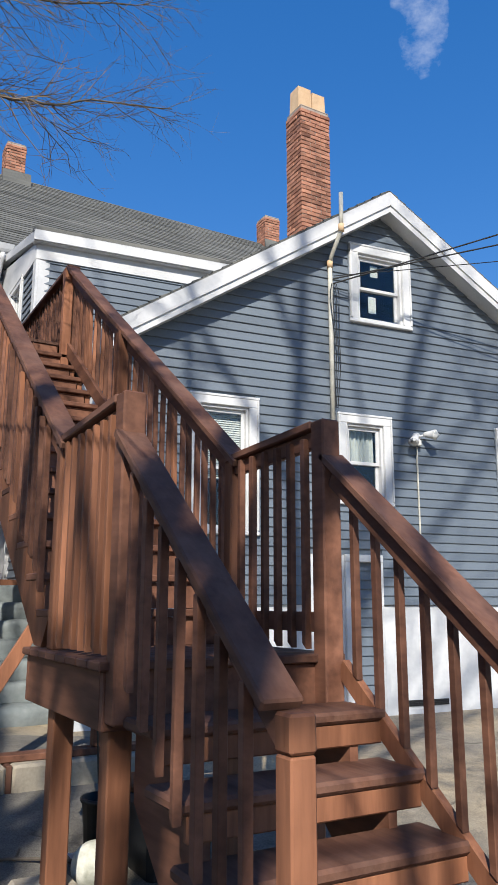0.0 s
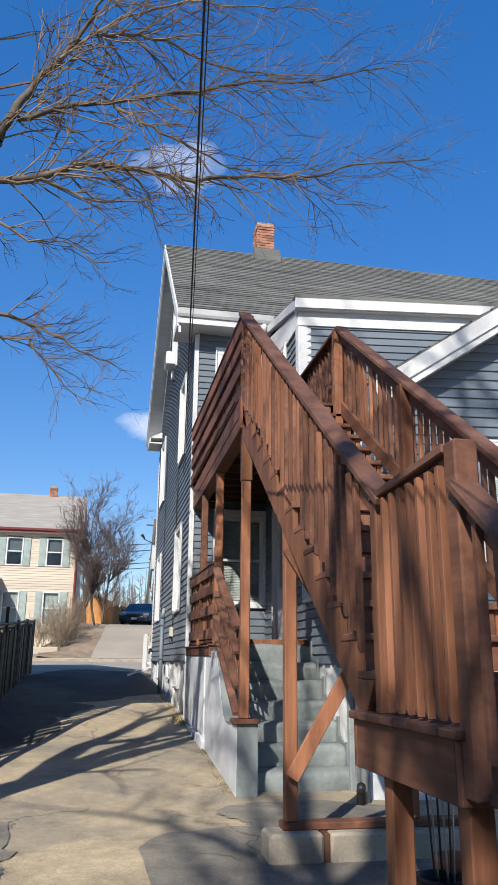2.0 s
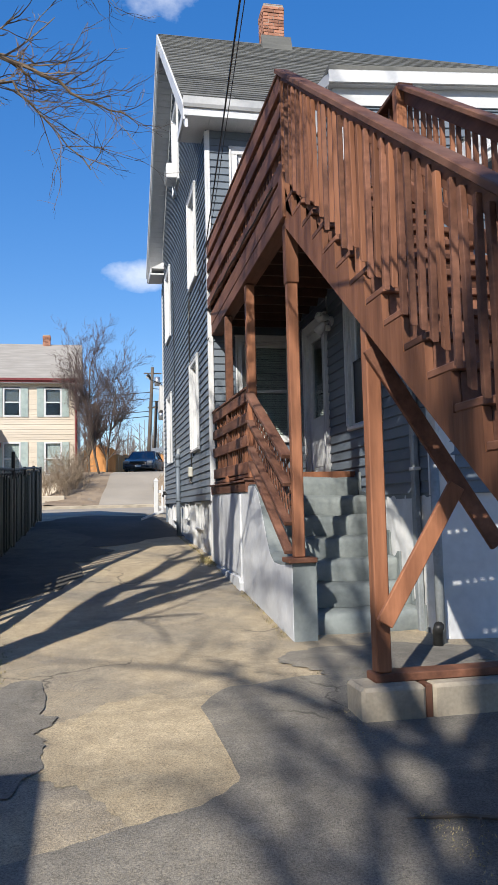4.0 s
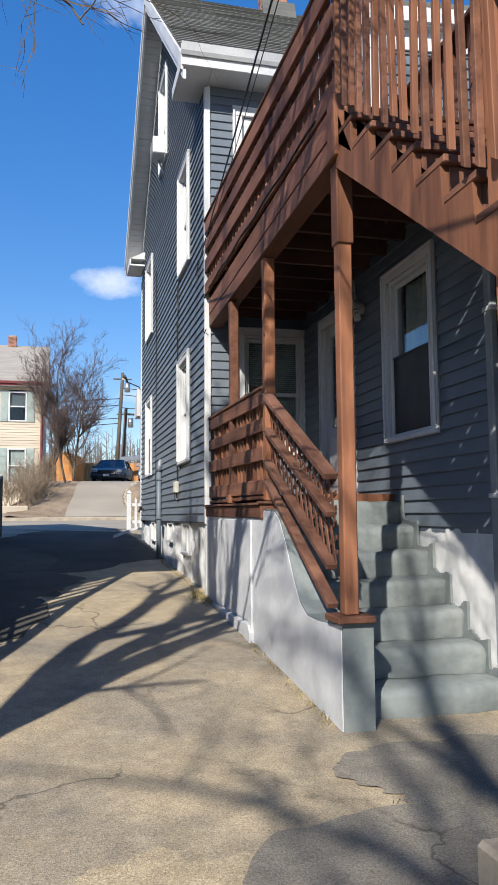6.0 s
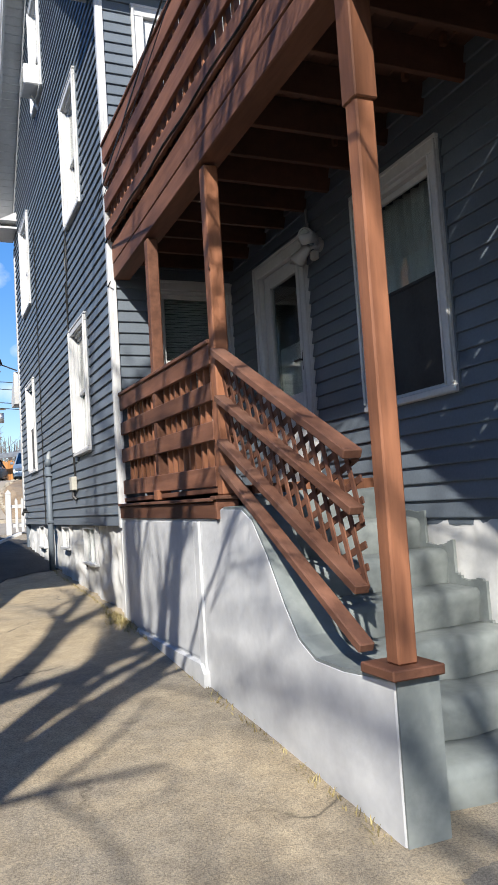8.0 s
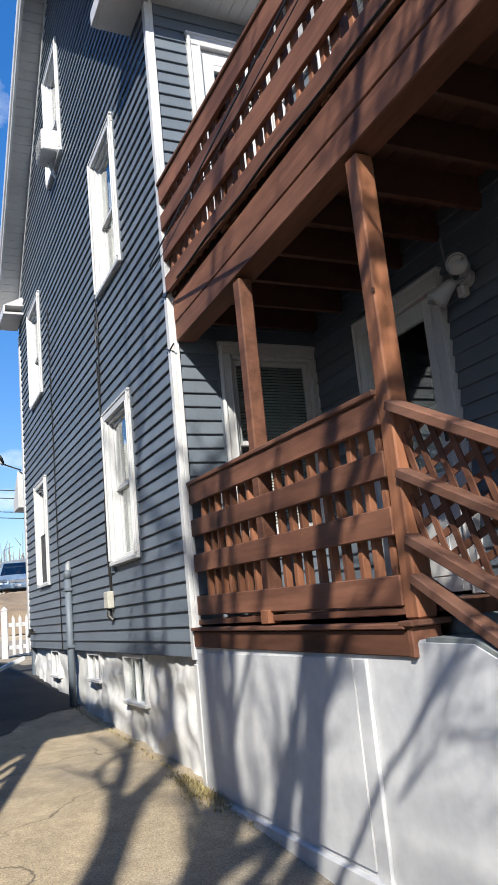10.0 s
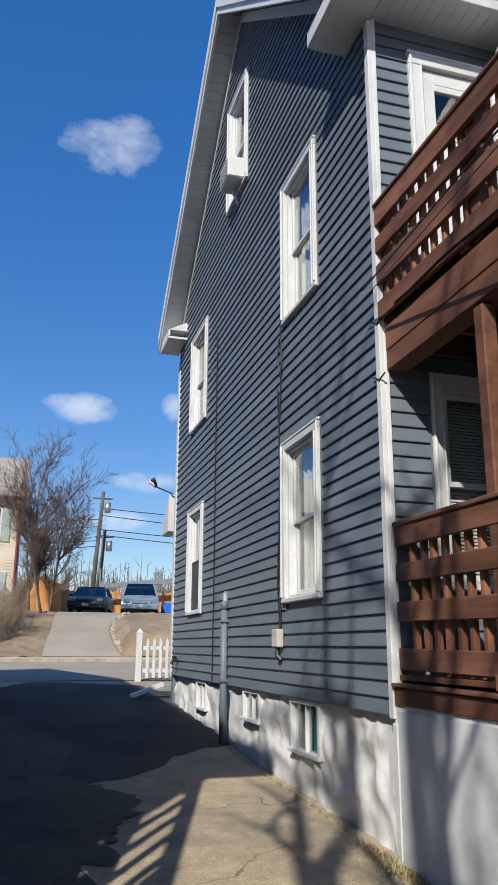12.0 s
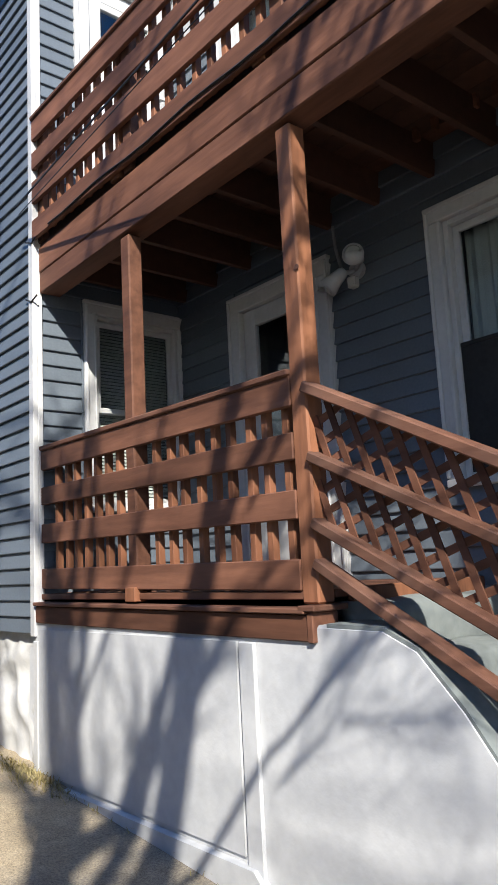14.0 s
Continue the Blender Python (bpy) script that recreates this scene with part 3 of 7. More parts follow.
def clad_wall(name, facing, plane, u0, u1, z0, z1, openings, label, roof=None, thick=0.14, boards_from=None):
    """A wall of courses of clapboards over a core, with openings (u0, u1, z0, z1). facing '-x' or '-y'; u runs along the wall.
    roof(z) gives the ends of a course under a gable."""
    base = (plane, u0, z0) if facing == "-x" else (u0, plane, z0)
    wall = thing(name, base, label, "wall", kind="structure")
    core = Geo()
    edges = sorted({z0, z1, *[w for o in openings for w in o[2:] if z0 < w < z1]})
    rows = []
    for a, b in zip(edges, edges[1:]):
        n = max(1, math.ceil((b - a) / (0.25 if roof else 9)))
        rows += [(a + (b - a) * i / n, a + (b - a) * (i + 1) / n) for i in range(n)]
    for a, b in rows:
        s0, e0 = (u0, u1)
        if roof:
            ra = roof(b)
            s0, e0 = max(u0, ra[0]), min(u1, ra[1])
        for s, e in spans_at(s0, e0, a, b, openings):
            if facing == "-x":
                core.box(plane + 0.001, s, a, plane + thick, e, b)
            else:
                core.box(s, plane + 0.001, a, e, plane + thick, b)
    part("wall_core", core, siding, wall)
    z = z0
    while z < z1 - 0.03:
        s0, e0 = u0, u1
        if roof:
            ra = roof(z + 0.06)
            s0, e0 = max(u0, ra[0]), min(u1, ra[1])
        if boards_from is None or z > boards_from:
            for s, e in spans_at(s0, e0, z + 0.012, z + COURSE - 0.012, openings):
                me = clapboard_mesh(e - s)
                if facing == "-x":
                    shared("clapboard", me, wall, (plane, (s + e) / 2, z), (0, 0, radians(-90)))
                else:
                    shared("clapboard", me, wall, ((s + e) / 2, plane, z))
        z += COURSE
    return wall


# ---- windows and doors ----
def window(name, facing, plane, u, z0, z1, w, label, fill="dark", casing=0.09, head=0.0, lower_dark=False, screen=False):
    """A white double-hung window: casing, head, sill, two sashes, panes and what hangs behind. u: its middle; z0, z1, w: outside the casing."""
    base = (plane, u, z0) if facing == "-x" else (u, plane, z0)
    ob = thing(name, base, label, "window", kind="structure", rz=-90 if facing == "-x" else 0, world_coords=False)
    h, a = z1 - z0, w / 2
    c = casing
    part("side_casing", Geo().box(-a, -0.048, 0.03, -a + c, 0.02, h - c, 0.006), trim_white, ob)
    part("side_casing", Geo().box(a - c, -0.048, 0.03, a, 0.02, h - c, 0.006), trim_white, ob)
    part("head_casing", Geo().box(-a, -0.050, h - c, a, 0.02, h, 0.006).box(-a - 0.008, -0.058, h - 0.024, a + 0.008, 0.01, h + 0.004, 0.005), trim_white, ob)
    part("sill", Geo().box(-a - 0.008, -0.058, 0.0, a + 0.008, 0.02, 0.045, 0.008), trim_white, ob)
    for s in (-1, 1):
        part("back_band", Geo().box(min(s * a, s * (a - 0.022)), -0.066, 0.05, max(s * a, s * (a - 0.022)), -0.046, h - 0.026, 0.006), trim_white, ob)
        part("inner_bead", Geo().box(min(s * (a - c), s * (a - c + 0.016)), -0.058, 0.05, max(s * (a - c), s * (a - c + 0.016)), -0.046, h - c, 0.005), trim_white, ob)
        part("side_channel", Geo().box(min(s * (a + 0.002), s * (a + 0.016)), -0.030, 0.0, max(s * (a + 0.002), s * (a + 0.016)), 0.0, h, 0.002), siding, ob)
    i0, i1, b0, b1 = -a + c, a - c, 0.045, h - c
    fr = Geo()
    fr.box(i0, -0.018, b0, i0 + 0.03, 0.09, b1, 0.004).box(i1 - 0.03, -0.018, b0, i1, 0.09, b1, 0.004)
    fr.box(i0 + 0.03, -0.018, b1 - 0.03, i1 - 0.03, 0.09, b1, 0.004).box(i0 + 0.03, -0.018, b0, i1 - 0.03, 0.09, b0 + 0.025, 0.004)
    part("window_frame", fr, trim_white, ob)
    mid = (b0 + b1) / 2
    for k, (s0, s1, d) in enumerate(((mid - 0.02, b1 - 0.03, 0.022), (b0 + 0.025, mid + 0.02, 0.050))):
        sash = Geo()
        x0, x1, t = i0 + 0.03, i1 - 0.03, 0.04
        sash.box(x0, d, s0, x0 + t, d + 0.028, s1, 0.004).box(x1 - t, d, s0, x1, d + 0.028, s1, 0.004)
        sash.box(x0 + t, d, s0, x1 - t, d + 0.028, s0 + t, 0.004).box(x1 - t, d, s1 - t, x0 + t, d + 0.028, s1, 0.004)
        sob = part("sash", sash, trim_white, ob)
        pane = part("pane", Geo().box(x0 + t - 0.004, d + 0.011, s0 + t - 0.004, x1 - t + 0.004, d + 0.016, s1 - t + 0.004), pane_glass, sob)
        pane.visible_shadow = False
    bx0, bx1 = i0 + 0.035, i1 - 0.035
    if screen:
        part("insect_screen", Geo().box(i0 + 0.03, 0.0, b0 + 0.025, i1 - 0.03, 0.004, mid, 0).box(i0 + 0.03, -0.006, mid - 0.012, i1 - 0.03, 0.012, mid + 0.012, 0.003), black_m, ob, "dark insect screen")
    if fill == "blind":
        g = Geo()
        z = b0 + (0.42 * (b1 - b0) if lower_dark else 0.06)
        while z < b1 - 0.04:
            g.add([(bx0, 0.100, z), (bx1, 0.100, z), (bx1, 0.112, z + 0.021), (bx0, 0.112, z + 0.021), (bx0, 0.101, z - 0.002), (bx1, 0.101, z - 0.002), (bx1, 0.113, z + 0.019), (bx0, 0.113, z + 0.019)],
                  [(0, 1, 2, 3), (4, 7, 6, 5), (0, 4, 5, 1), (2, 6, 7, 3), (1, 5, 6, 2), (0, 3, 7, 4)])
            z += 0.025
        part("blind", g, blind_m, ob, "ivory slatted blind")
    elif fill in ("curtain", "half"):
        g = Geo()
        lo = b0 + 0.03 if fill == "curtain" else mid
        n = 40
        for k in range(n + 1):
            x = bx0 + (bx1 - bx0) * k / n
            y = 0.125 + 0.018 * math.sin(k * 1.15) + 0.008 * math.sin(k * 2.7)
            g.v += [(x, y, lo), (x, y + 0.004, b1 - 0.03)]
        g.f += [(2 * k, 2 * k + 2, 2 * k + 3, 2 * k + 1) for k in range(n)]
        part("curtain", g, curtain_m, ob, "pale hanging curtain")
    return ob


def opening(u, z0, z1, w, inset=0.03):
    return (u - w / 2 + inset, u + w / 2 - inset, z0 + 0.02, z1 - inset)


def door(name, facing, plane, u, z0, z1, w, label, glass_from, glass_to, arched=False):
    base = (plane, u, z0) if facing == "-x" else (u, plane, z0)
    ob = thing(name, base, label, "door", kind="structure", rz=-90 if facing == "-x" else 0, world_coords=False)
    h, a, c = z1 - z0, w / 2, 0.115
    part("side_casing", Geo().box(-a, -0.048, 0, -a + c, 0.02, h - c, 0.006), trim_white, ob)
    part("side_casing", Geo().box(a - c, -0.048, 0, a, 0.02, h - c, 0.006), trim_white, ob)
    part("head_casing", Geo().box(-a, -0.050, h - c, a, 0.02, h, 0.006).box(-a - 0.008, -0.058, h - 0.024, a + 0.008, 0.01, h + 0.004, 0.005), trim_white, ob)
    for s in (-1, 1):
        part("back_band", Geo().box(min(s * a, s * (a - 0.026)), -0.066, 0.0, max(s * a, s * (a - 0.026)), -0.046, h - 0.026, 0.006), trim_white, ob)
        part("inner_bead", Geo().box(min(s * (a - c), s * (a - c + 0.018)), -0.058, 0.0, max(s * (a - c), s * (a - c + 0.018)), -0.046, h - c, 0.005), trim_white, ob)
    x0, x1, b1 = -a + c + 0.005, a - c - 0.005, h - c - 0.005
    st = 0.12
    g = Geo().box(x0, -0.01, 0.02, x0 + st, 0.03, b1, 0.004).box(x1 - st, -0.01, 0.02, x1, 0.03, b1, 0.004)
    g.box(x0 + st, -0.01, b1 - st, x1 - st, 0.03, b1, 0.004).box(x0 + st, -0.01, 0.02, x1 - st, 0.03, glass_from, 0.004)
    if glass_to < b1 - st:
        g.box(x0 + st, -0.01, glass_to, x1 - st, 0.03, b1 - st, 0.004)
    leaf = part("door_leaf", g, trim_white, ob)
    p = part("pane", Geo().box(x0 + st - 0.01, 0.008, glass_from - 0.01, x1 - st + 0.01, 0.014, min(glass_to, b1 - st) + 0.01), pane_glass, leaf)
    p.visible_shadow = False
    part("door_curtain", Geo().box(x0 + st, 0.06, glass_from, x1 - st, 0.07, glass_from + 0.45 * (min(glass_to, b1 - st) - glass_from)), curtain_m, leaf)
    part("panel", Geo().box(x0 + st + 0.06, -0.016, 0.12, x1 - st - 0.06, -0.009, glass_from - 0.12, 0.003), trim_white, leaf)
    part("door_handle", Geo().box(x1 - 0.075, -0.022, 0.92, x1 - 0.03, -0.008, 1.08, 0.005).tube([(x1 - 0.05, -0.02, 1.0), (x1 - 0.05, -0.055, 1.0), (x1 - 0.13, -0.06, 1.0)], 0.009, 8), black_m, leaf, "black door handle")
    return ob


WX, WY = 1.09, 12.0       # driveway face and rear face of the main house
EX = 2.28                 # side face of the ell
RIDGE_Y, RIDGE_Z, EAVE_Z = 15.80, 10.62, 6.95
SLOPE = (RIDGE_Z - EAVE_Z) / (RIDGE_Y - 11.65)
FARY = 19.5
FAR_Y, FAR_Z = 19.70, 7.14  # street-side eave


def main_gable(z):
    if z < 6.5:
        return (WY, FARY)
    d = (RIDGE_Z - 0.12 - z) / SLOPE
    return (max(WY, RIDGE_Y - d), min(FARY, RIDGE_Y + (RIDGE_Z - 0.12 - z) * (FAR_Y - RIDGE_Y) / (RIDGE_Z - FAR_Z)))


W = {"w1": (13.615, 2.31, 3.80, 0.94), "w2": (13.595, 5.0, 6.53, 0.92), "wl1": (17.87, 2.35, 3.845, 0.90), "wl2": (17.89, 5.02, 6.55, 1.0), "attic": (15.86, 7.55, 9.18, 0.94)}
main_open = [opening(*v) for v in W.values()]
clad_wall("wall_west", "-x", WX, WY, FARY, 1.52, 10.5, main_open, "blue-grey clapboard gable wall above white foundation", main_gable)
window("window_1", "-x", WX, *W["w1"], "white double-hung window with pale curtain, first floor", "curtain")
window("window_2", "-x", WX, *W["w2"], "white double-hung window with pale curtain, second floor", "curtain")
window("window_3", "-x", WX, *W["wl1"], "white double-hung window, dark lower sash", "half", screen=True)
window("window_4", "-x", WX, *W["wl2"], "white double-hung window, dark upper floor", "curtain")
window("window_5", "-x", WX, *W["attic"], "white attic window holding an air conditioner", "curtain")

dwin = (1.886, 2.30, 3.815, 0.905)
updoor = (1.86, 4.25, 6.55, 0.92)
clad_wall("wall_rear", "-y", WY, WX, EX + 0.02, 1.52, 6.80, [opening(*dwin), opening(*updoor)], "blue-grey clapboard wall above the porch")
window("window_6", "-y", WY, *dwin, "white porch window with slatted blind", "blind")
door("door_1", "-y", WY, *updoor, "white upper door with small arched glass", 1.55, 2.0)
# fanlight bars of the upper door
fan = Geo()
for k in range(5):
    a = math.pi * (0.15 + 0.175 * k)
    fan.beam((updoor[0], WY - 0.002, 5.80), (updoor[0] + 0.24 * math.cos(a), WY - 0.002, 5.80 + 0.24 * math.sin(a)), 0.012, 0.012, 0)
fan.tube([(updoor[0] + 0.24 * math.cos(math.pi * k / 10), WY - 0.002, 5.80 + 0.24 * math.sin(math.pi * k / 10)) for k in range(11)], 0.012, 5)
single("fanlight", fan, trim_white, "white radiating bars of arched door glass", "door glass", kind="structure")

SKEW = radians(-6.6)      # the rear wings stand a little out of square with the main house


def skewed(y, *things):
    """Turns things about the upright line where the side wall meets the rear face at y."""
    m = Matrix.Translation((EX, y, 0)) @ Matrix.Rotation(SKEW, 4, "Z") @ Matrix.Translation((-EX, -y, 0))
    for ob in things:
        ob.matrix_basis = m @ ob.matrix_basis


ELLY = 9.8               # rear face of the upper ell
GY = 7.45                # rear gable face of the low wing
w3 = (9.10, 2.22, 3.74, 0.975)
pdoor = (10.825, 1.775, 3.755, 0.985)
ell_open = [opening(*w3), (pdoor[0] - pdoor[3] / 2 + 0.03, pdoor[0] + pdoor[3] / 2 - 0.03, pdoor[1], pdoor[2] - 0.03)]
clad_wall("wall_ell_side", "-x", EX, GY, WY, 1.50, 4.35, ell_open, "blue-grey clapboard wall along the porch and steps")
window("window_7", "-x", EX, *w3, "white double-hung window, dark lower pane", "half", screen=True)
door("door_2", "-x", EX, *pdoor, "white porch door with tall glass pane", 0.75, 1.85)
upwin = (10.9, 4.95, 6.1, 0.8)
clad_wall("wall_ell_upper_side", "-x", EX, ELLY, WY, 4.35, 6.20, [opening(*upwin)], "blue-grey clapboard wall above the deck")
window("window_8", "-x", EX, *upwin, "small white window above the deck", "curtain")
ell_wall = clad_wall("wall_ell_upper", "-y", ELLY, EX, 10.2, 3.5, 6.20, [], "blue-grey clapboard upper wall under white fascia", boards_from=4.3)

APX, APZ = 5.93, 6.60
LS, RS = 0.652, 0.645


def rear_gable(z):
    return (max(EX, APX - (APZ - 0.12 - z) / LS), min(10.2, APX + (APZ - 0.12 - z) / RS))


G = {"a": (5.89, 4.865, 5.905, 0.885), "b": (5.606, 2.62, 3.705, 0.735), "c": (3.82, 2.22, 3.755, 0.81), "d": (7.95, 2.62, 3.72, 0.78)}
wing = [clad_wall("wall_rear_gable", "-y", GY, EX, 10.2, 1.49, 6.45, [opening(*v) for v in G.values()] + [(4.85, 5.80, 0, 2.05)], "blue-grey clapboard gable wall above white base", rear_gable)]
wing.append(window("window_9", "-y", GY, *G["a"], "white gable window with dark panes", "dark", 0.12))
for dx, z, h in ((-0.02, 5.55, 0.15), (-0.06, 5.06, 0.22)):
    wing.append(single("window_sticker", Geo().box(G["a"][0] + dx - 0.055, GY + 0.075, z, G["a"][0] + dx + 0.055, GY + 0.08, z + h, 0.001), blind_m, "pale paper stuck inside the gable window", "paper"))
wing.append(window("window_10", "-y", GY, *G["b"], "white window with drawn pale shade", "half", 0.115))
wing.append(window("window_11", "-y", GY, *G["c"], "white window with slatted blind behind stairs", "blind", 0.115, 0, True))
wing.append(window("window_12", "-y", GY, *G["d"], "white window on rear wall", "curtain", 0.115))
base = Geo()
base.box(EX, GY + 0.005, -0.1, 5.30, GY + 0.2, 2.05).box(5.80, GY + 0.005, -0.1, 10.2, GY + 0.2, 1.485)
wing.append(tagged(part("foundation_rear", base, stucco), "white painted base of the rear wall", "foundation", kind="structure"))
dw = Geo().box(5.30, GY - 0.03, 0.3, 5.38, GY + 0.06, 1.97, 0.005).box(5.72, GY - 0.03, 0.3, 5.80, GY + 0.06, 1.97, 0.005).box(5.30, GY - 0.035, 1.97, 5.80, GY + 0.06, 2.055, 0.005)
wing.append(tagged(part("door_frame", dw, trim_white), "white frame of narrow basement bay", "door frame", kind="structure"))
bay = thing("wall_bay", (5.55, GY + 0.06, 0.3), "blue-grey clapboard infill in white frame", "wall", kind="structure")
part("wall_core", Geo().box(5.38, GY + 0.061, 0.3, 5.72, GY + 0.2, 1.97), siding, bay)
for k in range(16):
    shared("clapboard", clapboard_mesh(0.33), bay, (5.55, GY + 0.06, 0.30 + k * COURSE))
grille = thing("vent_grille", (6.40, GY, 0.40), "dark slotted vent at foot of white base", "vent")
part("frame", Geo().box(6.10, GY - 0.012, 0.37, 6.65, GY + 0.004, 0.435, 0.003), black_m, grille)
for k in range(3):
    part("slat", Geo().box(6.11, GY - 0.018, 0.382 + 0.018 * k, 6.64, GY - 0.008, 0.390 + 0.018 * k), black_m, grille)
wing += [bay, grille]

# plain walls and floors that close the house
shell = Geo()
shell.box(11.9, WY, -0.1, 12.05, FARY, 6.9).box(WX, FARY - 0.14, -0.1, 12.05, FARY, 6.9).box(10.2, GY, -0.1, 10.34, WY, 6.3).box(EX, WY, 6.3, 12.0, WY + 0.14, 6.9)
shell.prism([(WY, 6.85), (FARY, 6.85), (RIDGE_Y, RIDGE_Z - 0.1)], 0, 11.9, 12.05)
tagged(part("wall_far", shell, siding), "plain closing walls of the house", "wall", kind="structure")
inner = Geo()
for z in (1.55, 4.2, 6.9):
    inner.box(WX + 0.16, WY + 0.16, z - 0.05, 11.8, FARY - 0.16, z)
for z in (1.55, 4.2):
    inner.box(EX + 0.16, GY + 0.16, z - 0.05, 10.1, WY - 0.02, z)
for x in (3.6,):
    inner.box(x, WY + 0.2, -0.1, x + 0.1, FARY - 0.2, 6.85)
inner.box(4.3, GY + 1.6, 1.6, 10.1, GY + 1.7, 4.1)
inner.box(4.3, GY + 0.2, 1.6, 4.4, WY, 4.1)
tagged(part("inner_walls", inner, room_m), "added inner walls, dark grey for dim rooms behind windows", "wall", kind="structure")

# foundation of the main house
bw = [(13.70, 1.075, 1.515, 0.70), (15.25, 1.20, 1.515, 0.60), (17.50, 1.15, 1.515, 0.58)]
found = thing("foundation_west", (WX, 15.8, 0.3), "rough white painted fieldstone foundation", "foundation", kind="structure")
edges = [WY] + [e for u, a, b, w in bw for e in (u - w / 2 + 0.03, u + w / 2 - 0.03)] + [FARY]
for i, (a, b) in enumerate(zip(edges, edges[1:])):
    top = 1.515 if i % 2 == 0 else bw[i // 2][1] + 0.02
    n, m = max(1, round((b - a) / 0.035)), max(1, round((top - 0.2) / 0.035))
    fd = Geo()
    for q in range(m + 1):
        for p in range(n + 1):
            y, z = a + (b - a) * p / n, 0.2 + (top - 0.2) * q / m
            lump = abs(noise.noise((y * 2.6, z * 3.4, 1.5))) ** 0.6 * 0.065 + 0.018 * noise.noise((y * 7, z * 7, 4)) + 0.008 * noise.noise((y * 17, z * 17, 2))
            fd.v.append((WX + 0.012 + (0 if (p == 0 and i % 2 == 0 and i and z > bw[i // 2 - 1][1] - 0.03) or (p == n and i % 2 == 0 and i < len(edges) - 2 and z > bw[i // 2][1] - 0.03) else 1) * lump, y, z))
    for q in range(m):
        for p in range(n):
            v = q * (n + 1) + p
            fd.f.append((v, v + 1, v + n + 2, v + n + 1))
    part("stone_face", fd, rough_stucco, found, smooth=True)
    part("stone_core", Geo().box(WX + 0.11, a, 0.2, WX + 0.35, b, top), rough_stucco, found)
part("stone_return", Geo().box(WX + 0.03, WY + 0.01, 0.2, EX + 0.2, WY + 0.2, 1.5), stucco, found)
for k, (u, a, b, w) in enumerate(bw):
    ob = thing("basement_window", (WX, u, a), ("small white basement window with teal panel inside" if k == 0 else "small white basement window in foundation"), "window", kind="structure", rz=-90, world_coords=False)
    h = b - a
    part("window_frame", Geo().box(-w / 2, 0.0, 0.03, -w / 2 + 0.045, 0.075, h, 0.004).box(w / 2 - 0.045, 0.0, 0.03, w / 2, 0.075, h, 0.004).box(-w / 2 + 0.045, 0.0, h - 0.04, w / 2 - 0.045, 0.075, h, 0.004).box(-0.010, 0.02, 0.03, 0.010, 0.06, h - 0.04, 0.003), trim_white, ob)
    part("sill", Geo().box(-w / 2 - 0.01, -0.016, 0, w / 2 + 0.01, 0.07, 0.035, 0.006), trim_white, ob)
    p = part("pane", Geo().box(-w / 2 + 0.04, 0.044, 0.03, w / 2 - 0.04, 0.05, h - 0.035), pane_glass, ob)
    p.visible_shadow = False
    # other basement panes: a dark sheet paints the unlit inside
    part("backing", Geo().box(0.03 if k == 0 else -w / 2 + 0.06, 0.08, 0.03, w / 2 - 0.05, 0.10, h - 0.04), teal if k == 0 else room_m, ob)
    if k == 0:
        part("blind", Geo().box(-w / 2 + 0.06, 0.08, 0.05, -0.03, 0.09, h - 0.05), blind_m, ob)

# corner boards
for name, g, lab in (
        ("corner_board", Geo().box(WX - 0.040, WY - 0.036, 1.505, WX - 0.004, WY + 0.03, 6.76, 0.004).box(WX - 0.004, WY - 0.036, 1.505, WX + 0.032, WY - 0.004, 6.78, 0.004), "white corner board of the house"),
        ("corner_board", Geo().box(WX - 0.036, FARY - 0.10, 1.5, WX - 0.004, FARY + 0.02, 6.6, 0.004), "white corner board at street side"),
        ("corner_board", Geo().box(EX - 0.036, GY - 0.036, 1.48, EX - 0.004, GY + 0.13, 4.2, 0.004).box(EX - 0.004, GY - 0.036, 1.48, EX + 0.13, GY - 0.004, 4.25, 0.004), "white corner board by the steps"),
        ("corner_board", Geo().box(EX - 0.036, ELLY - 0.036, 4.35, EX - 0.004, ELLY + 0.13, 6.3, 0.004).box(EX - 0.004, ELLY - 0.036, 4.3, EX + 0.15, ELLY - 0.004, 6.3, 0.004), "white corner board above the deck")):
    tagged(part(name, g, trim_white), lab, "trim", kind="structure")

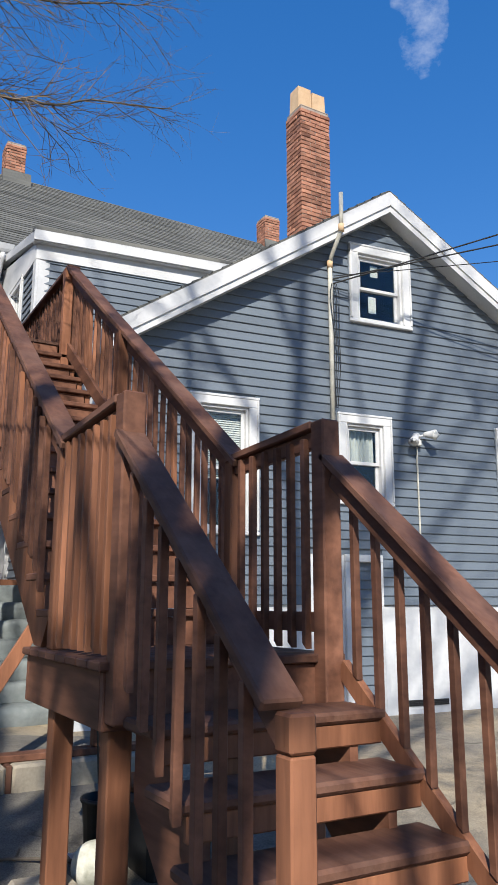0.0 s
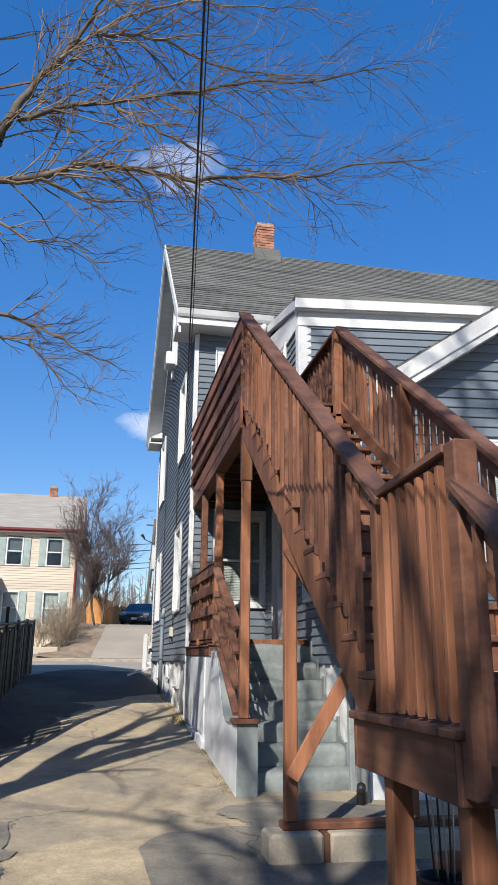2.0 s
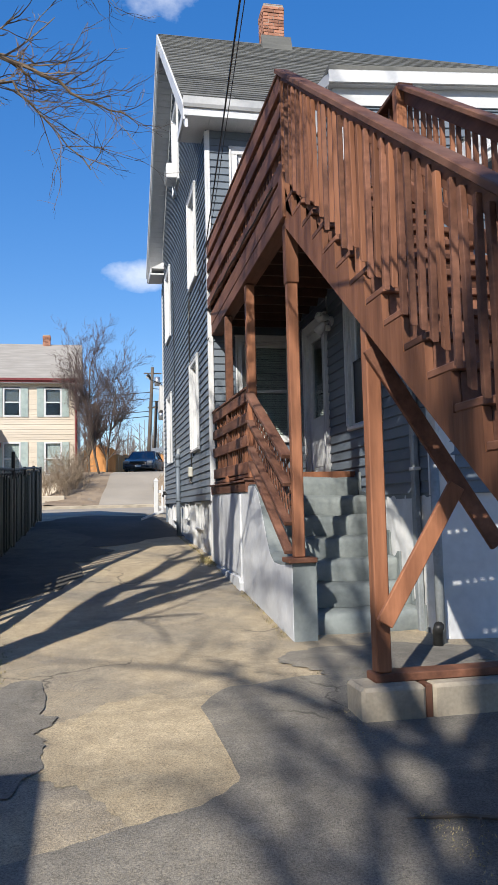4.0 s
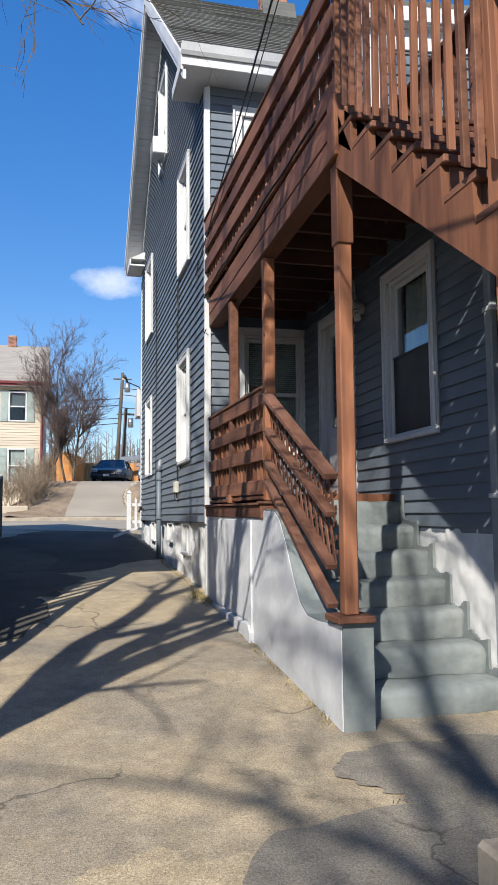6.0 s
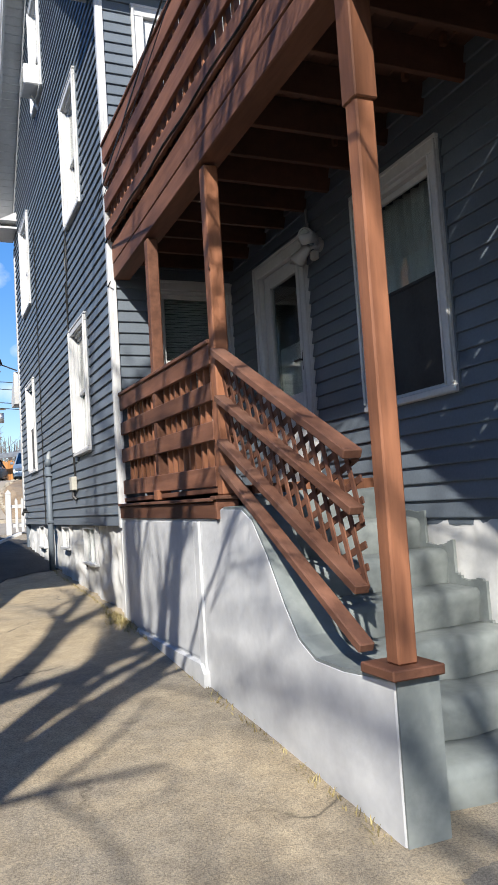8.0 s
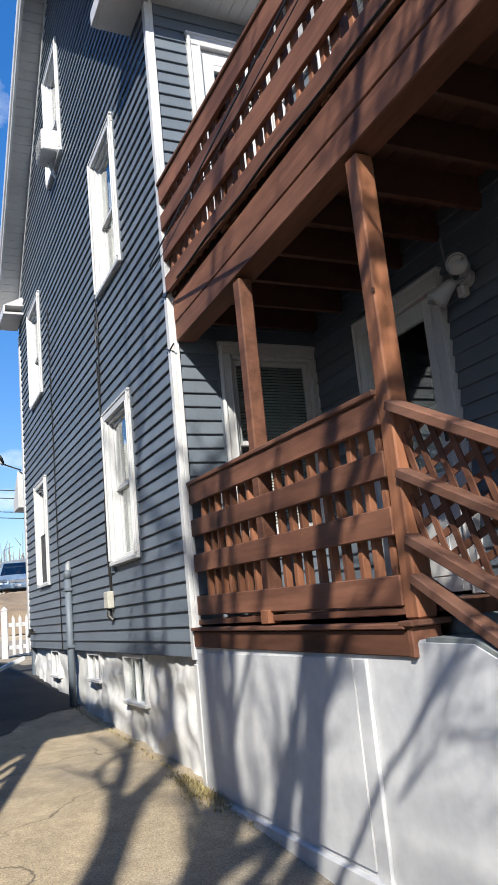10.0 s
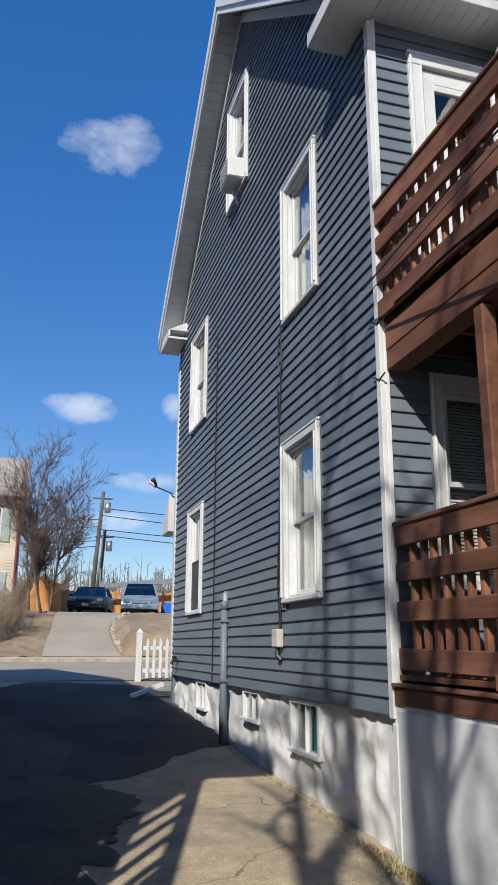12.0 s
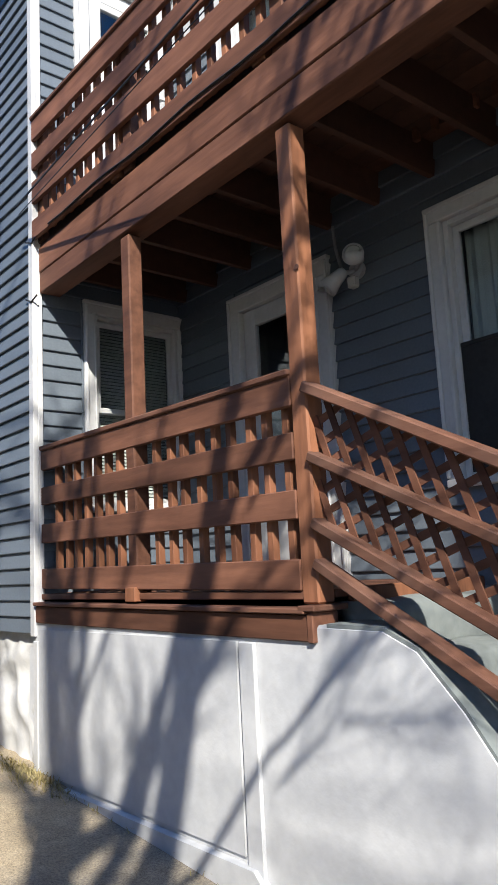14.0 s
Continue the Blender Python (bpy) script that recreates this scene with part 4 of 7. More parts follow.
# ---- roofs ----


def shingled(name, p0, along, down, length, run, label, thick=0.09, course=0.14, mat=None):
    """A roof slope: a board deck with lapped courses. p0: ridge start; along, down: unit vectors."""
    mat = mat or shingle
    p0, along, down = Vector(p0), Vector(along), Vector(down)
    up = along.cross(down)
    if up.z < 0:
        up = -up
    ob = thing(name, p0, label, "roof", kind="structure")
    g = Geo()
    vs = [p0 + along * a + down * d + up * h for a in (0, length) for d in (0, run) for h in (-thick, 0)]
    g.add(vs, [(0, 1, 3, 2), (4, 6, 7, 5), (0, 4, 5, 1), (2, 3, 7, 6), (0, 2, 6, 4), (1, 5, 7, 3)])
    part("roof_deck", g, mat, ob)
    g = Geo()
    rng = random.Random(5)
    d = 0.0
    k = 0
    while d < run:
        a = 0.0 if k % 2 else -rng.uniform(0.05, 0.4)
        while a < length:
            w = rng.uniform(0.7, 1.0)
            a0, a1 = max(0, a), min(length, a + w - 0.006)
            t = 0.014 + rng.uniform(0, 0.006)
            if a1 > a0 + 0.02:
                q = [p0 + along * x + down * e + up * h for x in (a0, a1) for e, h in ((d, 0.004), (min(run + 0.02, d + course), t), (min(run + 0.02, d + course), 0.0))]
                g.add(q, [(0, 1, 4, 3), (1, 2, 5, 4), (0, 2, 1), (3, 4, 5)])
            a += w
        d += course
        k += 1
    part("shingle_courses", g, mat, ob, kind="stuff")
    return ob


n_down = Vector((0, -(RIDGE_Y - 11.62), EAVE_Z - RIDGE_Z)).normalized()
f_down = Vector((0, FAR_Y - RIDGE_Y, FAR_Z - RIDGE_Z)).normalized()
run_f = math.hypot(FAR_Y - RIDGE_Y, FAR_Z - RIDGE_Z)
run_n = (Vector((0, 11.62, EAVE_Z)) - Vector((0, RIDGE_Y, RIDGE_Z))).length
shingled("roof_main_rear", (0.74, RIDGE_Y, RIDGE_Z), (1, 0, 0), n_down, 11.6, run_n, "grey asphalt shingle roof of main house")
shingled("roof_main_front", (0.74, RIDGE_Y, RIDGE_Z), (1, 0, 0), f_down, 11.6, run_f, "grey asphalt shingle roof slope toward street")
trims = thing("eave_trim", (0.8, 11.7, 6.5), "white eaves, rake boards and gutter of house", "trim", kind="structure")
for sgn, yy, ez in ((-1, 11.62, EAVE_Z), (1, FAR_Y, FAR_Z)):
    for off, hgt, xo, dep in ((0.0, 0.20, 0.712, 0.03), (0.20, 0.11, 0.735, 0.04)):
        part("rake_board", Geo().prism([(yy, ez - 0.02 - off), (RIDGE_Y, RIDGE_Z - 0.02 - off), (RIDGE_Y, RIDGE_Z - 0.02 - off - hgt), (yy, ez - 0.02 - off - hgt)], 0, xo, xo + dep), trim_white, trims)
    part("rake_soffit", Geo().beam((0.92, yy + sgn * -0.1, ez - 0.16 + 0.08), (0.92, RIDGE_Y, RIDGE_Z - 0.16), 0.33, 0.02, 0), trim_white, trims)
    part("rake_frieze", Geo().beam((WX - 0.018, yy + sgn * -0.3, ez - 0.02), (WX - 0.018, RIDGE_Y, RIDGE_Z - 0.30), 0.03, 0.12, 0.003), trim_white, trims)
for k in range(40):
    t = (k + 0.5) / 40
    part("soffit_rib", Geo().beam((0.765, 11.7 + (RIDGE_Y - 11.7) * t, EAVE_Z - 0.10 + (RIDGE_Z - 0.18 - EAVE_Z + 0.10) * t), (WX - 0.005, 11.7 + (RIDGE_Y - 11.7) * t, EAVE_Z - 0.10 + (RIDGE_Z - 0.18 - EAVE_Z + 0.10) * t), 0.012, 0.022, 0), trim_white, trims)
    part("soffit_rib", Geo().beam((0.765, FAR_Y - 0.08 + (RIDGE_Y - FAR_Y + 0.08) * t, FAR_Z - 0.10 + (RIDGE_Z - 0.18 - FAR_Z + 0.10) * t), (WX - 0.005, FAR_Y - 0.08 + (RIDGE_Y - FAR_Y + 0.08) * t, FAR_Z - 0.10 + (RIDGE_Z - 0.18 - FAR_Z + 0.10) * t), 0.012, 0.022, 0), trim_white, trims)
# near eave: soffit, fascia, frieze, gutter and the boxed return round the corner
part("soffit", Geo().box(WX, 11.63, 6.79, 2.3, 12.0, 6.82), trim_white, trims)
part("fascia", Geo().box(0.72, 11.60, 6.78, 2.3, 11.625, 6.96, 0.003), trim_white, trims)
for k in range(12):
    part("soffit_joint", Geo().box(WX + 0.1 * k, 11.66, 6.784, WX + 0.006 + 0.1 * k, 11.96, 6.79), trim_white, trims)
part("gutter", Geo().prism([(11.598, 7.02), (11.598, 6.90), (11.575, 6.89), (11.55, 6.93), (11.53, 7.02), (11.542, 7.02), (11.56, 6.945), (11.575, 6.905), (11.588, 6.91), (11.588, 7.02)], 0, 0.71, 2.3), trim_white, trims)
part("eave_return", Geo().box(0.752, 11.63, 6.79, WX - 0.002, 12.42, 6.83).box(0.72, 11.63, 6.79, 0.75, 12.42, 6.93, 0.004).prism([(0.72, 6.935), (WX, 7.10), (WX, 6.93)], 1, 11.7, 12.42), trim_white, trims)
part("eave_return", Geo().box(0.76, 18.95, 6.80, WX - 0.004, FAR_Y, 6.84, 0.004).box(0.76, 18.95, 6.845, 0.79, FAR_Y - 0.03, 6.95, 0.004).prism([(0.76, 6.95), (WX, 7.12), (WX, 6.95)], 1, 18.95, FAR_Y - 0.03), trim_white, trims)
part("far_fascia", Geo().box(0.75, FAR_Y - 0.02, 6.88, 11.9, FAR_Y + 0.02, 7.10), trim_white, trims)

# ell roof, nearly flat, with a deep white fascia
ell = thing("roof_ell", (EX, ELLY, 6.3), "low roof with deep white fascia over the deck", "roof", kind="structure")
part("roof_deck", Geo().prism([(ELLY - 0.16, 6.41), (WY + 0.3, 6.98), (WY + 0.3, 7.05), (ELLY - 0.16, 6.47)], 0, EX - 0.09, 10.5), shingle, ell)
part("fascia", Geo().box(EX - 0.09, ELLY - 0.16, 6.27, 10.4, ELLY - 0.13, 6.42, 0.003), trim_white, ell)
part("frieze", Geo().box(EX - 0.035, ELLY - 0.045, 6.05, 10.4, ELLY - 0.002, 6.27, 0.003), trim_white, ell)
part("soffit", Geo().box(EX - 0.085, ELLY - 0.13, 6.26, 10.4, ELLY, 6.28), trim_white, ell)
side_eave = thing("ell_side_eave", (EX, ELLY, 6.3), "white side eave boards above the deck", "trim", kind="structure")
part("side_fascia", Geo().prism([(ELLY - 0.15, 6.27), (WY - 0.4, 6.74), (WY - 0.4, 6.86), (ELLY - 0.15, 6.42)], 0, EX - 0.085, EX - 0.06), trim_white, side_eave)
part("side_frieze", Geo().prism([(ELLY, 6.05), (WY - 0.03, 6.05), (WY - 0.03, 6.72), (ELLY, 6.29)], 0, EX - 0.04, EX - 0.004), trim_white, side_eave)
part("side_soffit", Geo().beam((EX - 0.03, ELLY - 0.1, 6.29), (EX - 0.03, WY - 0.4, 6.75), 0.06, 0.015, 0), trim_white, side_eave)
skewed(ELLY, ell, ell_wall)

# rear wing roof
ln = Vector((-1, 0, -LS)).normalized()
rn = Vector((1, 0, -RS)).normalized()
wing.append(shingled("roof_wing_left", (APX, GY - 0.25, APZ), (0, 1, 0), ln, 3.4, 3.70 * math.hypot(1, LS), "grey shingle slope of rear wing"))
wing.append(shingled("roof_wing_right", (APX, GY - 0.25, APZ), (0, 1, 0), rn, 3.4, 4.4 * math.hypot(1, RS), "grey shingle slope of rear wing"))
wt = thing("wing_trim", (APX, GY - 0.3, 4.3), "white moulded rake boards of rear gable", "trim", kind="structure")
for s, sl, xe in ((-1, LS, EX - 0.05), (1, RS, 10.4)):
    dx = abs(xe - APX)
    for off, hgt, yy, dep in ((0.02, 0.15, GY - 0.262, 0.03), (0.17, 0.035, GY - 0.27, 0.04), (0.205, 0.085, GY - 0.25, 0.03)):
        part("rake_board", Geo().prism([(APX, APZ - off), (xe, APZ - dx * sl - off), (xe, APZ - dx * sl - off - hgt), (APX, APZ - off - hgt)], 1, yy, yy + dep), trim_white, wt)
    part("rake_soffit", Geo().prism([(APX, APZ - 0.25), (xe, APZ - dx * sl - 0.25), (xe, APZ - dx * sl - 0.27), (APX, APZ - 0.27)], 1, GY - 0.22, GY), trim_white, wt)

wing.append(wt)

# ---- chimneys, brick by brick ----
brick_cache = {}


def brick_mesh(l):
    key = round(l, 3)
    if key not in brick_cache:
        brick_cache[key] = Geo().box(-key / 2, -0.05, 0, key / 2, 0.05, 0.057, 0.004).mesh("brick", brick_m)
    return brick_cache[key]


def chimney(cx, cy, z0, z1, wx, wy, label, flues=0, parts_on=True):
    ob = thing("chimney", (cx, cy, z0), label, "chimney")
    part("mortar_core", Geo().box(cx - wx / 2 + 0.012, cy - wy / 2 + 0.012, z0, cx + wx / 2 - 0.012, cy + wy / 2 - 0.012, z1), mortar, ob)
    rows = int((z1 - z0) / 0.068)
    for r in range(rows):
        z = z0 + r * 0.068
        out = 0.010 if r >= rows - 2 else 0.0
        for face in range(4):
            L = wx if face % 2 == 0 else wy
            n = max(2, round(L / 0.21))
            bl = L / n
            x = -L / 2
            while x < L / 2 - 0.01:
                w = bl / 2 if (r % 2 and (abs(x + L / 2) < 0.01 or x > L / 2 - bl * 0.7)) else bl
                m = x + w / 2
                d = (wy if face % 2 == 0 else wx) / 2 - 0.05 + out + 0.004 * math.sin(r * 7.1 + face * 3 + x * 40)
                px, py = [(m, -d), (d, m), (-m, d), (-d, -m)][face]
                if face in (0, 3) or r > rows - 3:
                    shared("brick", brick_mesh(w - 0.010), ob, (cx + px, cy + py, z), (0, 0, radians(90 * face)))
                x += w
    part("cap", Geo().box(cx - wx / 2 + 0.01, cy - wy / 2 + 0.01, z1 - 0.002, cx + wx / 2 - 0.01, cy + wy / 2 - 0.01, z1 + 0.03, 0.012), mortar, ob, "rough mortar cap")
    for k in range(flues):
        fx = cx - 0.13 + 0.26 * k
        g = Geo()
        prof = [(-0.125, 0), (-0.115, 0.40 - 0.03 * k)]
        for (a, za), (b, zb) in ((prof[0], prof[1]),):
            g.add([(fx + a, cy + a, z1 + za), (fx - a, cy + a, z1 + za), (fx - a, cy - a, z1 + za), (fx + a, cy - a, z1 + za),
                   (fx + b, cy + b, z1 + zb), (fx - b, cy + b, z1 + zb), (fx - b, cy - b, z1 + zb), (fx + b, cy - b, z1 + zb),
                   (fx + b + 0.025, cy + b + 0.025, z1 + zb), (fx - b - 0.025, cy + b + 0.025, z1 + zb), (fx - b - 0.025, cy - b - 0.025, z1 + zb), (fx + b + 0.025, cy - b - 0.025, z1 + zb),
                   (fx + b + 0.025, cy + b + 0.025, z1 + 0.1), (fx - b - 0.025, cy + b + 0.025, z1 + 0.1), (fx - b - 0.025, cy - b - 0.025, z1 + 0.1), (fx + b + 0.025, cy - b - 0.025, z1 + 0.1)],
                  [(0, 1, 5, 4), (1, 2, 6, 5), (2, 3, 7, 6), (3, 0, 4, 7), (4, 5, 9, 8), (5, 6, 10, 9), (6, 7, 11, 10), (7, 4, 8, 11), (8, 9, 13, 12), (9, 10, 14, 13), (10, 11, 15, 14), (11, 8, 12, 15), (12, 13, 14, 15)])
        part("flue", g, clay, ob, "pale buff clay flue liner")
    return ob


chimney(6.10, 8.9, 5.9, 9.0, 0.54, 0.42, "tall red brick chimney with two clay flues", 2)
chimney(3.0, 15.75, 10.3, 11.28, 0.42, 0.44, "short red brick chimney on main ridge")
chimney(9.50, 15.75, 10.3, 11.28, 0.44, 0.44, "short red brick chimney on far ridge")
for cx in (3.03, 9.55):
    tagged(part("flashing", Geo().prism([(15.35, 10.18), (15.5, 10.62), (15.5, 10.2)], 0, cx - 0.30, cx + 0.30), shingle), "dark tarred flashing below chimney", "flashing", kind="structure")


# ---- lower porch: concrete, steps, floor ----
PX = 1.066                # driveway face of the porch wall
cw = Geo().prism([(7.65, 0.15), (12.0, 0.45), (12.0, 1.60), (9.40, 1.64), (9.10, 1.635), (8.95, 1.57), (8.78, 1.39), (8.60, 1.15), (8.46, 1.0), (8.30, 0.93), (8.05, 0.925), (7.65, 0.955)], 0, PX, PX + 0.20)
porch_wall = tagged(part("porch_wall", cw, stucco), "smooth white painted concrete side wall of the steps", "wall", kind="structure")
porch_wall.modifiers.new("soft", "BEVEL").width = 0.012
cap = [(9.38, 1.647), (9.10, 1.642), (8.95, 1.577), (8.78, 1.397), (8.60, 1.157), (8.46, 1.007), (8.30, 0.937), (8.05, 0.932), (7.70, 0.958)]
cg = Geo()
for x in (PX + 0.003, PX + 0.205):
    cg.v += [(x, y, z) for y, z in cap] + [(x, y, z - 0.02) for y, z in cap]
m = len(cap)
for i in range(m - 1):
    cg.f += [(i, i + 1, 2 * m + i + 1, 2 * m + i), (m + i, 3 * m + i, 3 * m + i + 1, m + i + 1), (i, m + i, m + i + 1, i + 1), (2 * m + i, 2 * m + i + 1, 3 * m + i + 1, 3 * m + i)]
tagged(part("wall_cap", cg, step_grey), "grey painted top of the sloping stair wall", "wall", kind="structure")
tagged(part("porch_ledge", Geo().prism([(9.78, 0.33), (12.0, 0.55), (12.0, 0.67), (9.84, 0.655), (9.78, 0.60)], 0, PX - 0.045, PX - 0.001), stucco), "white concrete ledge at foot of porch wall", "ledge", kind="structure")
tagged(part("seam_strip", Geo().box(PX - 0.022, 9.80, 0.40, PX - 0.001, 9.90, 1.56, 0.004), stucco), "white batten strip over the wall joint", "trim", kind="structure")
tagged(part("wall_panel", Geo().prism([(9.925, 0.685), (11.915, 0.70), (11.915, 1.555), (9.925, 1.56)], 0, PX - 0.014, PX - 0.001), stucco), "smooth white panel on the porch wall", "wall panel", kind="structure")
tagged(part("seam_strip", Geo().box(PX - 0.016, 11.93, 0.55, PX - 0.001, 11.99, 1.48, 0.004), trim_white), "thin white strip where porch meets house", "trim", kind="structure")
steps = thing("concrete_steps", (1.75, 7.8, 0.3), "grey painted concrete steps up to the porch", "steps")
for k in range(7):
    y0 = 7.80 + 0.255 * k
    z1 = 0.33 + 0.197 * (k + 1)
    x1 = EX - 0.02
    g = Geo()
    n = 24
    back = y0 + 0.30 if k < 6 else 9.5
    sec = [(y0 + 0.03, z1 - 0.40), (y0 + 0.012, z1 - 0.18), (y0 - 0.004, z1 - 0.07), (y0 + 0.006, z1 - 0.028), (y0 + 0.034, z1 - 0.006), (y0 + 0.09, z1), (y0 + 0.2, z1 + 0.004), (back, z1 + 0.004), (back, z1 - 0.40)]
    for i in range(n + 1):
        x = PX + 0.20 + (x1 - PX - 0.20) * i / n
        g.v += [(x, y + 0.030 * noise.noise((x * 4, k * 3.1, j * 0.3)), z + 0.016 * noise.noise((x * 5, k * 1.7, j * 0.3 + 9))) for j, (y, z) in enumerate(sec)]
    m = len(sec)
    for i in range(n):
        for j in range(m):
            g.f.append((i * m + j, i * m + (j + 1) % m, (i + 1) * m + (j + 1) % m, (i + 1) * m + j))
    g.f += [tuple(range(m)), tuple(range(n * m, n * m + m))[::-1]]
    part("step", g, step_grey, steps, smooth=True)
tagged(part("pier_face", Geo().box(PX + 0.004, 7.642, 0.15, PX + 0.20, 7.652, 0.955), step_grey), "grey painted end of the white stair wall", "wall", kind="structure")
fw = Geo().box(EX + 0.004, GY + 0.02, 0.1, EX + 0.2, WY, 1.495)
tagged(part("foundation_ell", fw, stucco), "white rough foundation beside the grey steps", "foundation", kind="structure")
rf = Geo()
cols, lines = steps_of(GY + 0.03, 9.6, 0.035), steps_of(0.15, 1.49, 0.035)
for y in cols:
    for z in lines:
        rf.v.append((EX - 0.004 - 0.028 * abs(noise.noise((y * 3, z * 4, 8))) ** 0.6 - 0.008 * noise.noise((y * 11, z * 11, 3)), y, z))
for i in range(len(cols) - 1):
    for j in range(len(lines) - 1):
        a = i * len(lines) + j
        rf.f.append((a, a + 1, a + 1 + len(lines), a + len(lines)))
tagged(part("rough_face", rf, rough_stucco, smooth=True), "lumpy white painted stone beside the grey steps", "foundation", kind="structure")
pe = Geo()
for i in range(70):
    y = 7.70 + i * 0.026
    k = max(-1, min(6, math.floor((y - 7.74) / 0.255)))
    top = 0.33 + 0.197 * (k + 1) + 0.035 + 0.05 * noise.noise((y * 6, 0, 3)) + 0.02 * noise.noise((y * 21, 0, 5))
    pe.box(EX - 0.040, y, 0.2, EX - 0.021, y + 0.027, top)
tagged(part("paint_edge", pe, step_grey), "uneven grey painted edge where steps meet wall", "paint edge", kind="structure")
tagged(part("sill_trim", Geo().box(EX - 0.012, GY + 0.13, 1.46, EX + 0.004, 9.3, 1.50), siding), "blue-grey drip edge under siding", "trim", kind="structure")

porch = thing("porch_floor", (1.6, 10.7, 1.6), "brown stained board floor of the lower porch", "porch floor")
for k in range(9):
    x = WX + 0.01 + k * 0.131
    part("floorboard", Geo().box(x, 9.48, 1.735, x + 0.125, 11.97, 1.77, 0.004), wood, porch)
part("skirt", Geo().beam((WX - 0.021, 9.465, 1.628), (WX - 0.021, 11.95, 1.645), 0.038, 0.105, 0.005), wood, porch)
part("skirt_cap", Geo().beam((WX - 0.01, 9.465, 1.694), (WX - 0.01, 11.95, 1.711), 0.10, 0.022, 0.004), wood_rail, porch)
part("end_skirt", Geo().box(WX + 0.21, 9.44, 1.645, EX - 0.03, 9.478, 1.775, 0.005), wood_bright, porch)
part("post_block", Geo().box(WX - 0.046, 9.43, 1.572, WX + 0.1, 9.464, 1.69, 0.004), wood, porch)
part("post_plate", Geo().box(WX - 0.06, 9.405, 1.692, WX + 0.14, 9.50, 1.716, 0.005), wood_rail, porch)
part("rail_foot", Geo().box(WX - 0.02, 10.78, 1.724, WX + 0.06, 10.88, 1.80, 0.004), wood_bright, porch)

def baluster_mesh(h, mat, cut=0.0, w=0.019):
    """A square bar, its foot cut on the slant."""
    g = Geo().box(-w, -w, 0, w, w, h, 0.003)
    g.v = [(x, y, z + (cut * (y / w) if z < 0.02 else 0)) for x, y, z in g.v]
    return g.mesh("baluster", mat)


def board_rail(name, y0, y1, x, boards, label, posts, z_low, drop, gap):
    ob = thing(name, (x, (y0 + y1) / 2, boards[-1][0]), label, "railing")
    for a, b in boards:
        part("rail_board", Geo().beam((x - 0.016, y0, (a + b) / 2 - drop), (x - 0.016, y1, (a + b) / 2), 0.030, b - a, 0.005), wood, ob)
    part("cap_rail", Geo().beam((x + 0.0075, y0, boards[0][1] + 0.013 - drop), (x + 0.0075, y1, boards[0][1] + 0.013), 0.105, 0.03, 0.006), wood_rail, ob)
    me = baluster_mesh(boards[0][1] - z_low - 0.01 - drop, wood_bright)
    y = y0 + 0.08
    k = 0
    while y < y1 - 0.05:
        if not any(abs(y - p) < 0.08 for p in posts):
            shared("baluster", me, ob, (x + 0.024, y + 0.006 * math.sin(k * 2.3), z_low), (0, 0.006 * math.sin(k * 3.7), 0))
        y += gap
        k += 1
    return ob


board_rail("porch_railing", 9.53, 11.94, WX + 0.03, [(2.568, 2.70), (2.34, 2.456), (2.093, 2.215), (1.803, 1.93)], "brown stained porch railing, wide boards before balusters", [10.83], 1.82, 0.032, 0.128)
board_rail("deck_railing", 7.58, 11.97, WX - 0.01, [(4.91, 5.065), (4.69, 4.82), (4.44, 4.60), (4.175, 4.315)], "brown stained upper deck railing, wide boards before balusters", [10.77, 9.47], 4.21, 0.012, 0.128)


def porch_post(y, z0, z1, w, mat, label):
    ob = thing("porch_post", (WX + 0.07, y, z0), label, "post", "porch posts")
    part("shaft", Geo().box(WX + 0.005, y - w / 2, z0, WX + 0.005 + w, y + w / 2, z1, 0.008), mat, ob)
    return ob


porch_post(10.83, 1.77, 3.785, 0.09, wood, "brown stained square porch post")
p2 = porch_post(9.485, 1.718, 3.79, 0.095, wood_bright, "orange-brown stained square porch post with knot")
part("knot", Geo().tube([(WX + 0.004, 9.44, 3.12), (WX - 0.001, 9.44, 3.12)], 0.012, 8), wood_dark_and_shade, p2)
p3 = porch_post(7.70, 1.0, 3.81, 0.09, wood_bright, "weathered brown post standing on white concrete pier")
part("plinth", Geo().box(WX - 0.06, 7.60, 0.957, WX + 0.18, 7.84, 0.999, 0.006), wood, p3)
part("splice", Geo().box(WX - 0.004, 7.64, 3.28, WX + 0.104, 7.753, 3.80, 0.006), wood_bright, p3)

# sloped lattice railing beside the concrete steps
lat = thing("step_railing", (WX + 0.05, 8.6, 1.0), "brown sloped railing with crossed lattice beside steps", "railing")
RS0, RS1 = 9.44, 7.91
RAILS = [(2.60, 1.84, 0.095, 0.045), (2.31, 1.60, 0.075, 0.042), (2.04, 1.27, 0.075, 0.044), (1.88, 1.03, 0.075, 0.044)]
for za, zb, w, h in RAILS:
    part("sloped_rail", Geo().beam((WX + 0.02, RS0, za), (WX + 0.02, RS1, zb), w, h, 0.006), wood_rail, lat)


def rail_z(i, y):
    za, zb = RAILS[i][:2]
    return zb + (za - zb) * (y - RS1) / (RS0 - RS1)


